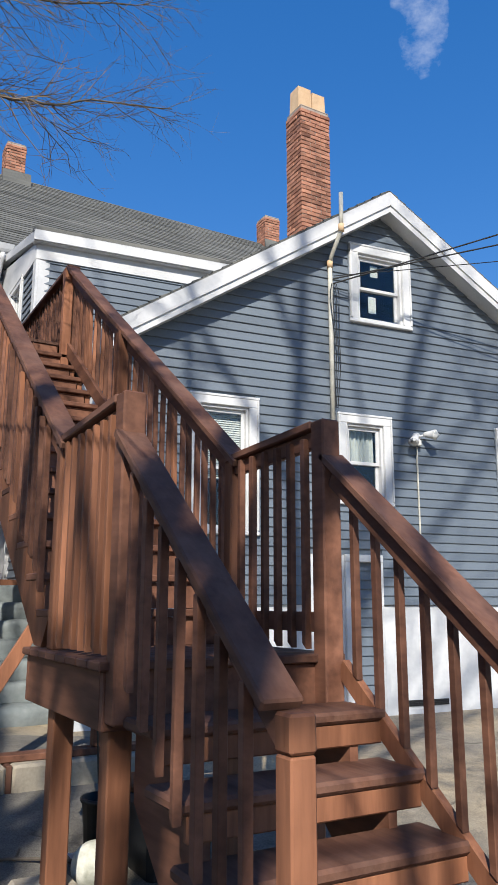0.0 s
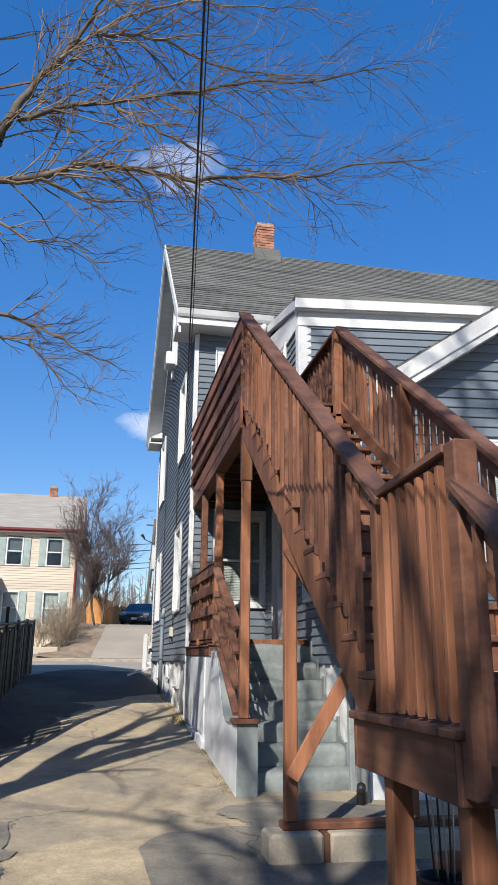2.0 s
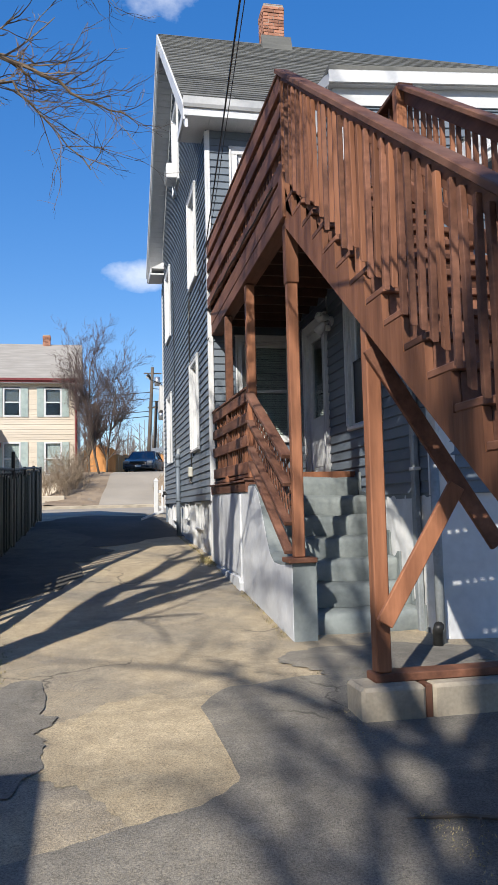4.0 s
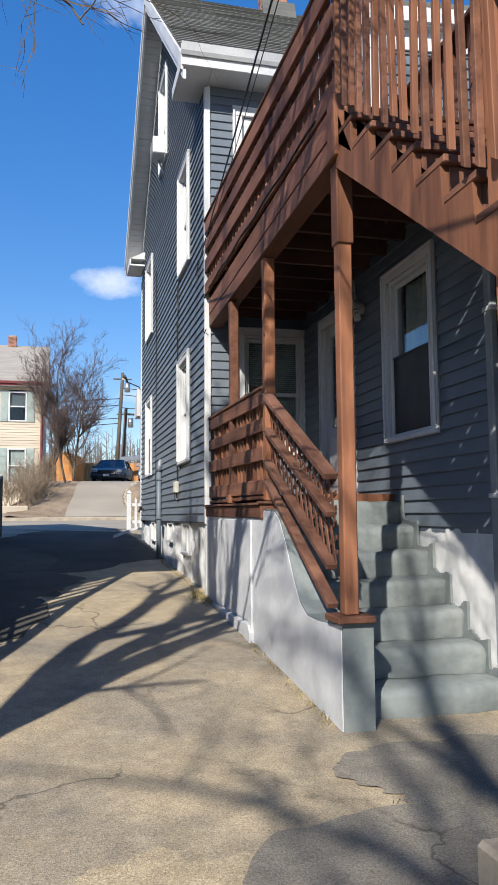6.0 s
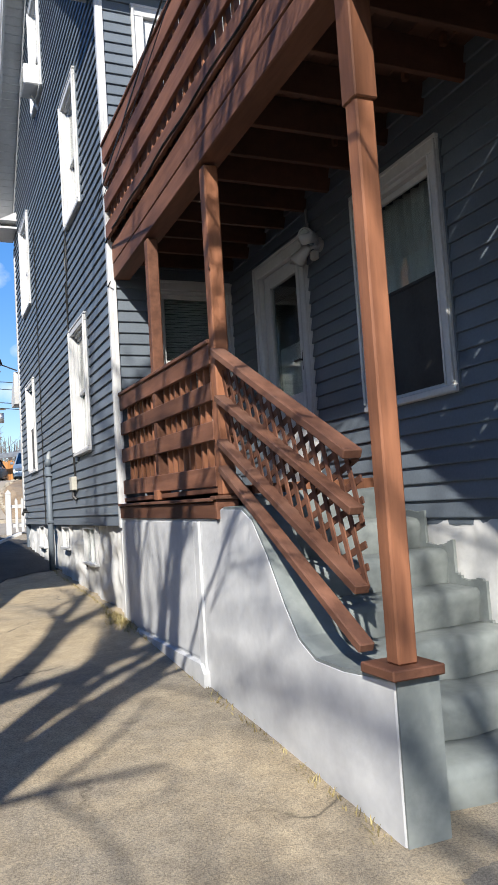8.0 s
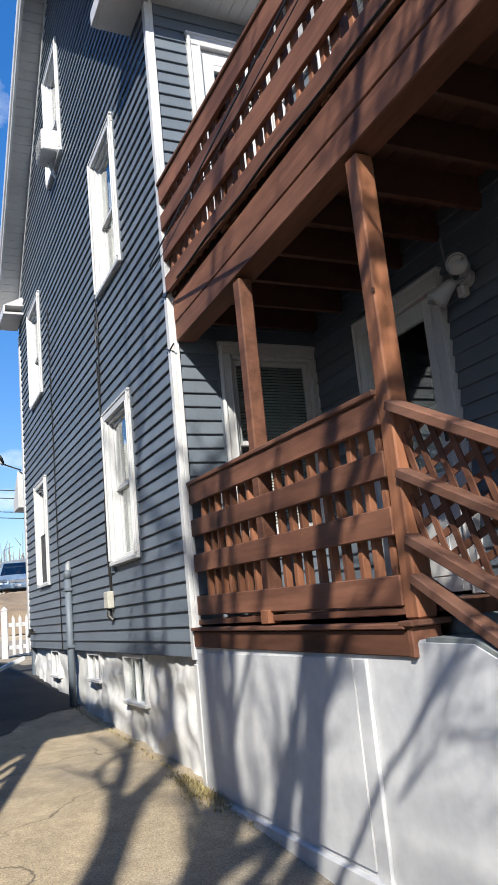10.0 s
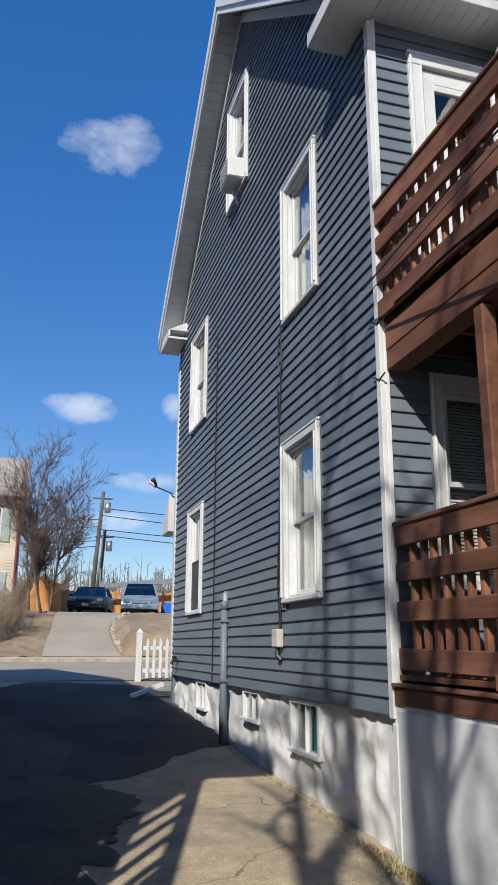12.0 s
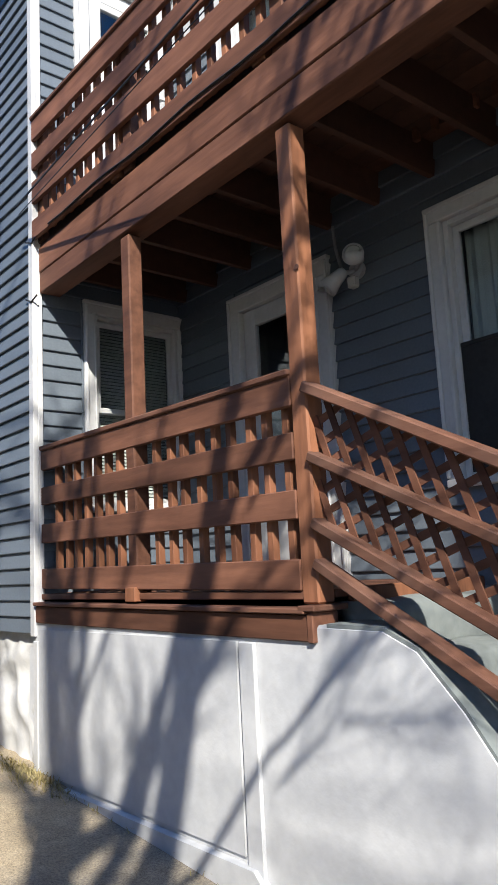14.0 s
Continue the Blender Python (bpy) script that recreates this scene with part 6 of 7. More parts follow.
# ---- trees ----
def tree_mesh(rng, start, stems, depth, n_sides, spread, shrink, up, kids, droop=0.0, min_r=0.004):
    """Tapered limbs that fork into twigs; returns trunk-and-limb and twig geometry."""
    big, fine = Geo(), Geo()

    def grow(p, d, length, r, level, dens):
        pts, rad = [Vector(p)], [r]
        n = 6 if level == 0 else 5 if level < 3 else 4
        dd = Vector(d).normalized()
        for i in range(n):
            wob = Vector((rng.gauss(0, 1), rng.gauss(0, 1), rng.gauss(0, 0.7))) * (0.10 + 0.03 * level)
            dd = (dd + wob + Vector((0, 0, up * 0.10 - droop * level * 0.02))).normalized()
            pts.append(pts[-1] + dd * (length / n))
            rad.append(max(min_r * 0.7, r * (1 - 0.55 * (i + 1) / n)))
        (big if r > 0.03 else fine).tube(pts, rad, n_sides if r > 0.03 else 4 if r > 0.012 else 3, cap=r > 0.03)
        if level >= depth:
            return
        for k in range(max(2, round(kids[level] * dens))):
            t = rng.uniform(0.25, 1.0) if k else 1.0
            i = min(n, max(1, int(t * n)))
            ang = rng.uniform(0, 2 * math.pi)
            side = dd.orthogonal().normalized()
            side = (Matrix.Rotation(ang, 3, dd) @ side)
            base_d = (pts[i] - pts[i - 1]).normalized()
            nd = (base_d + side * rng.uniform(0.5, 1.0) * spread).normalized()
            grow(pts[i], nd, length * shrink * rng.uniform(0.7, 1.15), max(min_r, rad[i] * rng.uniform(0.5, 0.75)), level + 1, dens)

    for p, d, length, r, *dens in stems:
        grow(p, d, length, r, 0, dens[0] if dens else 1.0)
    return big, fine


def tree(name, base, stems, seed, label, depth=4, sides=8, spread=0.8, shrink=0.7, up=0.3, kids=(4, 4, 4, 4, 3), droop=0.3, min_r=0.004, bm=None, tm=None, trunk=None, category="tree"):
    rng = random.Random(seed)
    ob = thing(name, base, label, category)
    big, fine = tree_mesh(rng, base, stems, depth, sides, spread, shrink, up, kids, droop, min_r)
    if trunk:
        big.tube(*trunk, 12)
    if big.v:
        part("trunk", big, bm or bark, ob, smooth=True)
    if fine.v:
        part("crown", fine, tm or twig_m, ob, kind="stuff")
    return ob


TB = (-3.0, 4.95, 0.1)
BOUGHS = [  # thickness at the root, then bends along a limb in the plane across the driveway
    (0.045, [(-1.36, 5.79), (-1.22, 6.12), (-1.07, 6.46), (-0.80, 7.00), (-0.55, 7.55), (-0.35, 8.2)]),
    (0.026, [(-1.21, 6.01), (-0.84, 6.20), (-0.45, 6.34), (-0.09, 6.53), (0.37, 6.69), (0.84, 6.84), (1.44, 6.87), (1.95, 7.10), (2.49, 7.38)]),
    (0.034, [(-1.33, 5.42), (-0.92, 5.52), (-0.59, 5.69), (-0.15, 5.72), (0.34, 5.64), (0.85, 5.76), (1.37, 5.77), (1.81, 6.02), (2.6, 6.18)]),
    (0.018, [(-1.32, 5.34), (-0.96, 5.44), (-0.48, 5.30), (-0.09, 5.30), (0.05, 5.10)]),
    (0.016, [(-0.40, 6.27), (-0.07, 6.05), (0.29, 5.92), (0.66, 5.81), (1.13, 5.90), (1.7, 5.65)]),
    (0.020, [(-0.66, 7.10), (-0.30, 7.17), (0.03, 7.12), (0.46, 6.93), (1.04, 6.92), (1.64, 6.90)]),
    (0.018, [(-1.22, 4.19), (-0.86, 4.13), (-0.53, 3.96), (-0.24, 3.83)]),
    (0.012, [(-1.21, 4.01), (-0.97, 3.99), (-0.76, 3.75), (-0.50, 3.46)]),
    (0.016, [(-0.9, 6.7), (-0.4, 7.35), (0.2, 7.6), (0.9, 7.75), (1.5, 7.7)]),
    (0.014, [(-1.36, 5.0), (-1.0, 4.85), (-0.7, 4.9), (-0.45, 4.75)]),
]


def driveway_tree(base, seed, label):
    """A trunk beside the driveway whose limbs reach across it, each set with fine upturned and hanging twigs."""
    rng = random.Random(seed)
    ob = thing("bare_tree", base, label, "tree")
    big, fine = Geo(), Geo()
    big.tube([(-3.1, 4.85, -0.1), (-3.02, 4.92, 0.4), (-2.98, 4.98, 1.6), (-2.9, 5.1, 3.0), (-2.4, 5.5, 4.1), (-1.75, 5.95, 5.0), (-1.36, 6.15, 5.79)], [0.30, 0.24, 0.20, 0.17, 0.11, 0.075, 0.046], 12)
    big.tube([(-2.95, 5.05, 3.0), (-2.4, 5.6, 3.6), (-1.8, 6.0, 4.1), (-1.22, 6.15, 4.19)], [0.07, 0.045, 0.03, 0.018], 8)
    big.tube([(-1.75, 5.95, 5.0), (-1.5, 6.1, 5.3), (-1.33, 6.15, 5.42)], [0.05, 0.04, 0.035], 8)

    def twig(p, d, length, r, level):
        pts, dd = [p], d.normalized()
        for _ in range(4):
            dd = (dd + Vector((rng.gauss(0, 0.16), rng.gauss(0, 0.14), rng.gauss(0, 0.16)))).normalized()
            pts.append(pts[-1] + dd * length / 4)
        fine.tube(pts, [r, r * 0.85, r * 0.7, r * 0.55, r * 0.4], 4 if r > 0.005 else 3, False)
        if level < 2:
            for _ in range(rng.randint(2, 5) if level == 0 else rng.randint(1, 3)):
                k = rng.randint(1, 3)
                side = Vector((rng.uniform(-0.6, 1.0), rng.gauss(0, 0.5), rng.uniform(-0.8, 1.0)))
                twig(pts[k].lerp(pts[k + 1], rng.random()), dd * 0.8 + side, length * rng.uniform(0.35, 0.75), r * 0.62, level + 1)

    for r0, bends in BOUGHS:
        pts = [Vector((x, 6.15 + 0.18 * noise.noise((x * 0.9, z * 0.9, r0 * 90)), z)) for x, z in bends]
        run = []
        for a, b in zip(pts, pts[1:]):
            run += [a.lerp(b, k / 4) + Vector((rng.gauss(0, 0.008), rng.gauss(0, 0.01), rng.gauss(0, 0.008))) for k in range(4)]
        run.append(pts[-1])
        n = len(run)
        (big if r0 > 0.02 else fine).tube(run, [max(0.004, r0 * (1 - 0.85 * k / (n - 1))) for k in range(n)], 7)
        for k in range(1, n):
            d = (run[k] - run[k - 1]).normalized()
            for _ in range(rng.randint(1, 3)):
                side = Vector((rng.uniform(-0.2, 0.6), rng.gauss(0, 0.6), rng.choice((1.0, -0.8)) * rng.uniform(0.3, 1.0)))
                thick = max(0.004, r0 * (1 - 0.85 * k / (n - 1)))
                twig(run[k - 1].lerp(run[k], rng.random()), d * 0.9 + side, rng.uniform(0.25, 0.85) if r0 > 0.019 or run[k].z > 5.4 else rng.uniform(0.15, 0.45), min(0.009, max(0.0035, thick * 0.45)), 0)
    for p, d, length, r, dens in (((-2.95, 5.05, 3.3), (-0.40, 0.05, 1.0), 5.0, 0.15, 0.45), ((-2.95, 5.05, 3.0), (0.10, 0.2, 1.0), 5.2, 0.12, 0.8), ((-2.95, 5.05, 2.6), (-0.45, -0.5, 1.0), 4.5, 0.11, 0.45)):
        b2, f2 = tree_mesh(rng, base, [(p, d, length, r, dens)], 3, 8, 0.75, 0.52, 0.15, (8, 6, 4), 0.5, 0.004)
        big.add(b2.v, b2.f)
        fine.add(f2.v, f2.f)
    part("trunk", big, bark, ob, smooth=True)
    part("crown", fine, twig_m, ob, kind="stuff")
    return ob


driveway_tree(TB, 21, "large bare tree reaching over the driveway")
TB2 = (-4.4, -5.4, -0.2)
tree("bare_tree", TB2, [
    ((-4.4, -5.4, 3.4), (0.35, 0.3, 1.0), 6.5, 0.17),
    ((-4.4, -5.4, 3.4), (-0.45, 0.2, 1.0), 6.2, 0.15),
    ((-4.4, -5.4, 3.2), (0.65, -0.15, 0.9), 6.2, 0.14),
    ((-4.4, -5.4, 4.0), (0.3, 0.7, 0.9), 5.8, 0.13),
    ((-3.55, -5.4, 9.0), (0.02, 0.0, 1.0), 8.5, 0.13),
    ((-3.6, -5.4, 8.0), (0.35, 0.05, 1.0), 8.0, 0.11),
], 8, "tall bare yard tree with forked trunk", 3, 8, 0.85, 0.6, 0.15, (6, 4, 3), 0.3, 0.010,
    trunk=([(-4.5, -5.5, -0.5), (-4.45, -5.45, 0.6), (-4.4, -5.4, 2.0), (-4.4, -5.4, 4.0), (-3.9, -5.4, 6.0), (-3.6, -5.4, 8.0), (-3.55, -5.4, 9.2)], [0.36, 0.27, 0.23, 0.2, 0.17, 0.15, 0.13]))
TB3 = (-6.0, -7.8, -0.3)
tree("bare_tree", TB3, [
    ((-6.0, -7.8, 3.0), (0.25, 0.2, 1.0), 6.5, 0.16),
    ((-6.0, -7.8, 3.0), (-0.5, 0.1, 1.0), 6.0, 0.14),
    ((-6.0, -7.8, 3.4), (0.7, -0.1, 0.9), 6.0, 0.13),
], 15, "tall bare yard tree with slender trunk", 3, 8, 0.85, 0.6, 0.2, (5, 3, 2), 0.3, 0.010,
    trunk=([(-6.0, -7.9, -0.6), (-6.0, -7.85, 0.8), (-6.0, -7.8, 3.2)], [0.28, 0.21, 0.17]))
for k, (x, y, s) in enumerate(((-0.35, 40.2, 0.92), (-0.85, 41.2, 1.05), (0.0, 41.0, 0.85))):
    z = ground_z(x, y)
    tree("street_tree", (x, y, z), [((x, y, z - 0.1), (0.05 * (k - 1), 0.0, 1), 5.2 * s, 0.062)], 40 + k, "slender bare tree beside uphill driveway", 4, 6, 0.75, 0.44, 0.6, (20, 10, 7, 4), 0.0, 0.0055, tm=haze_m)
for k, (x, y, s) in enumerate(((-2.6, 36.4, 1.0), (-1.9, 35.6, 0.9), (-2.0, 37.2, 1.2), (-1.5, 38.4, 1.2), (-1.3, 36.6, 0.8))):
    z = ground_z(x, y)
    rng = random.Random(60 + k)
    stems = [((x + rng.uniform(-0.3, 0.3), y + rng.uniform(-0.3, 0.3), z), (rng.uniform(-0.5, 0.5), rng.uniform(-0.5, 0.5), 1), 0.85 * s, 0.012) for _ in range(20)]
    tree("bush", (x, y, z), stems, 70 + k, "dry leafless bush beside cream house", 2, 4, 0.8, 0.7, 0.2, (5, 4, 3), 0.0, 0.006, bush_m, bush_m, category="bush")

# ---- chain-link fence with dark slats ----
FX = -1.85
cf = thing("slatted_fence", (FX, 14.5, ground_z(0, 14.5)), "dark green chain-link fence with privacy slats", "fence")
for k in range(7):
    y = 8.6 + k * 2.1
    part("post", Geo().tube([(FX, y, ground_z(0, y) - 0.1), (FX, y, ground_z(0, y) + (1.34 if k != 3 else 1.6))], 0.03, 8), black_m, cf)
part("top_rail", Geo().tube([(FX, 8.6 + k * 2.1, ground_z(0, 8.6 + k * 2.1) + 1.30) for k in range(7)], 0.022, 6), black_m, cf)
me = Geo().box(-0.006, -0.026, 0, 0.006, 0.026, 1.12, 0).mesh("slat", green_slat)
rng = random.Random(9)
for k in range(210):
    y = 8.64 + k * 0.06
    shared("slat", me, cf, (FX + 0.01 * math.sin(k), y, ground_z(0, y) + 0.05 + rng.uniform(-0.03, 0.05)), (0, 0, rng.uniform(-0.35, 0.35)))
wire = Geo()
for k in range(130):
    y = 8.6 + k * 0.097
    for s in (1, -1):
        y1 = y + s * 0.7
        if 8.6 < y1 < 21.2:
            wire.tube([(FX - 0.01, y, ground_z(0, y) + 0.03), (FX - 0.01, y1, ground_z(0, y1) + 1.30)], 0.0035, 3, False)
part("mesh_wire", wire, black_m, cf, kind="stuff")

# ---- unseen block added to cast the shadow beside the driveway ----
tagged(part("wall_yard", Geo().box(-7.0, -4.0, -0.3, -2.6, 2.50, 2.68), neighbour_m), "unseen plain grey block added to shade the driveway edge", "wall", kind="structure")

# ---- neighbour's house on the shaded side ----
nb = thing("neighbour_house", (-6.5, 14.0, 0.5), "tall pale grey neighbour house in shade", "house")
part("wall", Geo().box(-10.5, 8.6, 0.3, -3.3, 17.9, 6.2), neighbour_m, nb)
part("roof", Geo().prism([(-11.0, 6.1), (-2.9, 6.1), (-2.9, 6.3), (-6.6, 9.6), (-11.0, 6.3)], 1, 8.3, 18.2), far_roof, nb)
part("eave_board", Geo().box(-2.92, 8.3, 6.05, -2.88, 18.2, 6.32, 0.004), shutter_m, nb)
for k in range(45):
    part("siding_course", Geo().prism([(-3.318, 0.7 + 0.12 * k), (-3.3, 0.82 + 0.12 * k), (-3.295, 0.82 + 0.12 * k), (-3.295, 0.7 + 0.12 * k)], 1, 8.6, 17.9), neighbour_m, nb)
ps = thing("porch_stair", (-2.6, 9.0, 0.5), "shaded outside wooden stairs with slatted railing", "stairs")


def nrail(y):
    return ground_z(0, 8.5) + 2.30 + 0.81 * (y - 8.57)


for x in (-2.2, -2.95):
    for k in range(19):
        y = 6.9 + 0.25 * k
        part("baluster", Geo().box(x - 0.02, y - 0.03, nrail(y) - 0.95, x + 0.02, y + 0.03, nrail(y), 0.003), wood_dark_and_shade, ps)
    part("handrail", Geo().beam((x, 6.7, nrail(6.7)), (x, 11.6, nrail(11.6)), 0.09, 0.09, 0.006), wood_dark_and_shade, ps)
    part("stringer", Geo().beam((x, 6.7, nrail(6.7) - 1.0), (x, 11.6, nrail(11.6) - 1.0), 0.05, 0.24, 0.006), wood_dark_and_shade, ps)
    for y in (6.75, 9.2, 11.5):
        part("post", Geo().box(x - 0.05, y - 0.05, ground_z(0, y) - 0.1, x + 0.05, y + 0.05, nrail(y) + 0.05, 0.006), wood_dark_and_shade, ps)
for k in range(16):
    y = 6.85 + 0.30 * k
    part("skirt_board", Geo().box(-2.215, y - 0.148, ground_z(0, y) - 0.1, -2.19, y + 0.148, nrail(y - 0.15) - 1.05, 0.003), wood_dark_and_shade, ps)
for k in range(14):
    y = 7.3 + 0.29 * k
    part("tread", Geo().box(-2.92, y - 0.14, nrail(y) - 0.97, -2.23, y + 0.14, nrail(y) - 0.93, 0.004), wood_dark_and_shade, ps)

# ---- cream house across the street ----
HY = 42.0
ch = thing("cream_house", (-7.0, HY + 3, 2.0), "cream clapboard house with maroon eaves and sage shutters", "house")
CX1 = -1.45
HW = [(-4.72, 6.25, 7.75), (-2.68, 6.25, 7.75), (-4.72, 3.25, 4.95), (-2.68, 3.25, 4.95), (-7.4, 6.25, 7.75)]
wall = Geo()
zz = 1.7
while zz < 8.25:
    spans = spans_at(-12.5, CX1, zz + 0.01, zz + 0.12, [(u - 0.42, u + 0.42, a, b) for u, a, b in HW])
    for s, e in spans:
        wall.prism([(HY - 0.02, zz), (HY, zz + 0.13), (HY + 0.1, zz + 0.13), (HY + 0.1, zz)], 0, s, e)
    zz += 0.13
part("wall", wall, cream, ch)
part("side_wall", Geo().box(CX1 - 0.1, HY + 0.1, 1.7, CX1, HY + 7, 8.2).box(-12.5, HY + 6.9, 1.7, CX1 - 0.1, HY + 7, 8.2).prism([(HY, 8.2), (HY + 7, 8.2), (HY + 3.5, 10.6)], 0, CX1 - 0.1, CX1), cream, ch)
part("foundation", Geo().box(-12.5, HY + 0.01, 1.2, CX1, HY + 0.3, 2.15), walk_m, ch)
for s, yy in ((-1, HY - 0.35), (1, HY + 7.35)):
    rf = Geo().prism([(yy, 8.22), (HY + 3.5, 10.77), (HY + 3.5, 10.63), (yy, 8.10)], 0, -12.8, CX1 + 0.2)
    part("roof", rf, far_roof, ch)
part("eave_board", Geo().box(-12.8, HY - 0.38, 7.98, CX1 + 0.2, HY - 0.33, 8.2), maroon, ch)
part("gutter", Geo().box(-12.8, HY - 0.46, 8.06, CX1 + 0.22, HY - 0.38, 8.16, 0.02), maroon, ch)
part("soffit", Geo().box(-12.8, HY - 0.36, 7.96, CX1 + 0.2, HY, 7.985), trim_white, ch)
part("downpipe", Geo().tube([(CX1 - 0.05, HY - 0.4, 8.05), (CX1 - 0.08, HY - 0.10, 7.75), (CX1 - 0.08, HY - 0.08, 2.0)], 0.06, 8), maroon, ch)
for u, a, b in HW:
    wob = part("window", Geo().box(u - 0.44, HY - 0.05, a, u - 0.36, HY + 0.08, b, 0.006).box(u + 0.36, HY - 0.05, a, u + 0.44, HY + 0.08, b, 0.006).box(u - 0.36, HY - 0.05, b - 0.08, u + 0.36, HY + 0.08, b, 0.006).box(u - 0.36, HY - 0.06, a, u + 0.36, HY + 0.08, a + 0.07, 0.006).box(u - 0.36, HY - 0.02, (a + b) / 2 - 0.03, u + 0.36, HY + 0.06, (a + b) / 2 + 0.03, 0.004), trim_white, ch)
    part("pane", Geo().box(u - 0.37, HY + 0.03, a + 0.04, u + 0.37, HY + 0.04, b - 0.04), pane_glass, wob)
    # upper panes get a dark sheet that paints the dim room, not cloth
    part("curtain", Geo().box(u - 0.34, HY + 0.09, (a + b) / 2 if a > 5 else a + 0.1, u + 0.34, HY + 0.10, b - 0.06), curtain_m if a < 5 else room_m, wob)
    for s in (-1, 1):
        sh = Geo().box(u + s * 0.63 - 0.17, HY - 0.06, a, u + s * 0.63 + 0.17, HY - 0.03, b, 0.004)
        for q in range(14):
            sh.box(u + s * 0.63 - 0.13, HY - 0.07, a + 0.08 + q * (b - a - 0.16) / 14, u + s * 0.63 + 0.13, HY - 0.058, a + 0.13 + q * (b - a - 0.16) / 14)
        part("shutter", sh, shutter_m, wob)
# dark grey sheet paints the unlit interior behind the panes
part("back_room", Geo().box(-12.3, HY + 1.2, 1.8, CX1 - 0.2, HY + 1.3, 8.1), room_m, ch)
pr = part("porch_roof", Geo().prism([(HY - 1.9, 4.9), (HY - 0.05, 5.5), (HY - 0.05, 5.6), (HY - 1.9, 5.05)], 0, -8.6, -5.25), far_roof, ch)
part("porch_fascia", Geo().box(-8.6, HY - 1.95, 4.68, -5.25, HY - 1.88, 4.95, 0.01).box(-5.3, HY - 1.88, 4.68, -5.24, HY - 0.06, 4.9), maroon, ch)
part("porch_post", Geo().box(-5.5, HY - 1.9, 2.2, -5.38, HY - 1.78, 4.7, 0.01), shutter_m, ch)
part("porch_door", Geo().box(-7.1, HY - 0.06, 2.6, -6.1, HY - 0.03, 4.6), black_m, ch)
part("porch_deck", Geo().box(-8.6, HY - 1.9, 1.9, -5.25, HY - 0.03, 2.5, 0.01), walk_m, ch)
chimney(-3.2, HY + 3.5, 10.2, 11.25, 0.42, 0.42, "small red brick chimney on cream house")
single("planter_wall", Geo().box(-5.4, 34.6, 1.4, -1.8, 34.85, 2.05, 0.03), walk_m, "low pale concrete garden wall by pavement", "wall")

# ---- hilltop: stockade fence, cars, poles, woods ----
sf = thing("stockade_fence", (4, 53, 3.4), "orange-brown wooden stockade fence behind cars", "fence")
for k in range(120):
    x = -1.6 + k * 0.14
    z = ground_z(x, 53) - 0.1
    t = 1.62 + 0.05 * math.sin(k * 1.9)
    part("plank", Geo().prism([(x, z), (x + 0.132, z), (x + 0.132, z + t - 0.06), (x + 0.066, z + t), (x, z + t - 0.06)], 1, 53.0, 53.03), fence_wood, sf)
shed = thing("wooden_shed", (-0.1, 42.7, 3.2), "orange-brown wooden shed panel end", "shed")
for k in range(14):
    x = -1.15 + k * 0.12
    part("plank", Geo().prism([(x, 3.1), (x + 0.114, 3.1), (x + 0.114, 4.55 + 0.35 * (1 - abs(k - 6.5) / 7)), (x, 4.55 + 0.35 * (1 - abs(k - 6.5) / 7))], 1, 42.7, 42.74), fence_wood, shed)


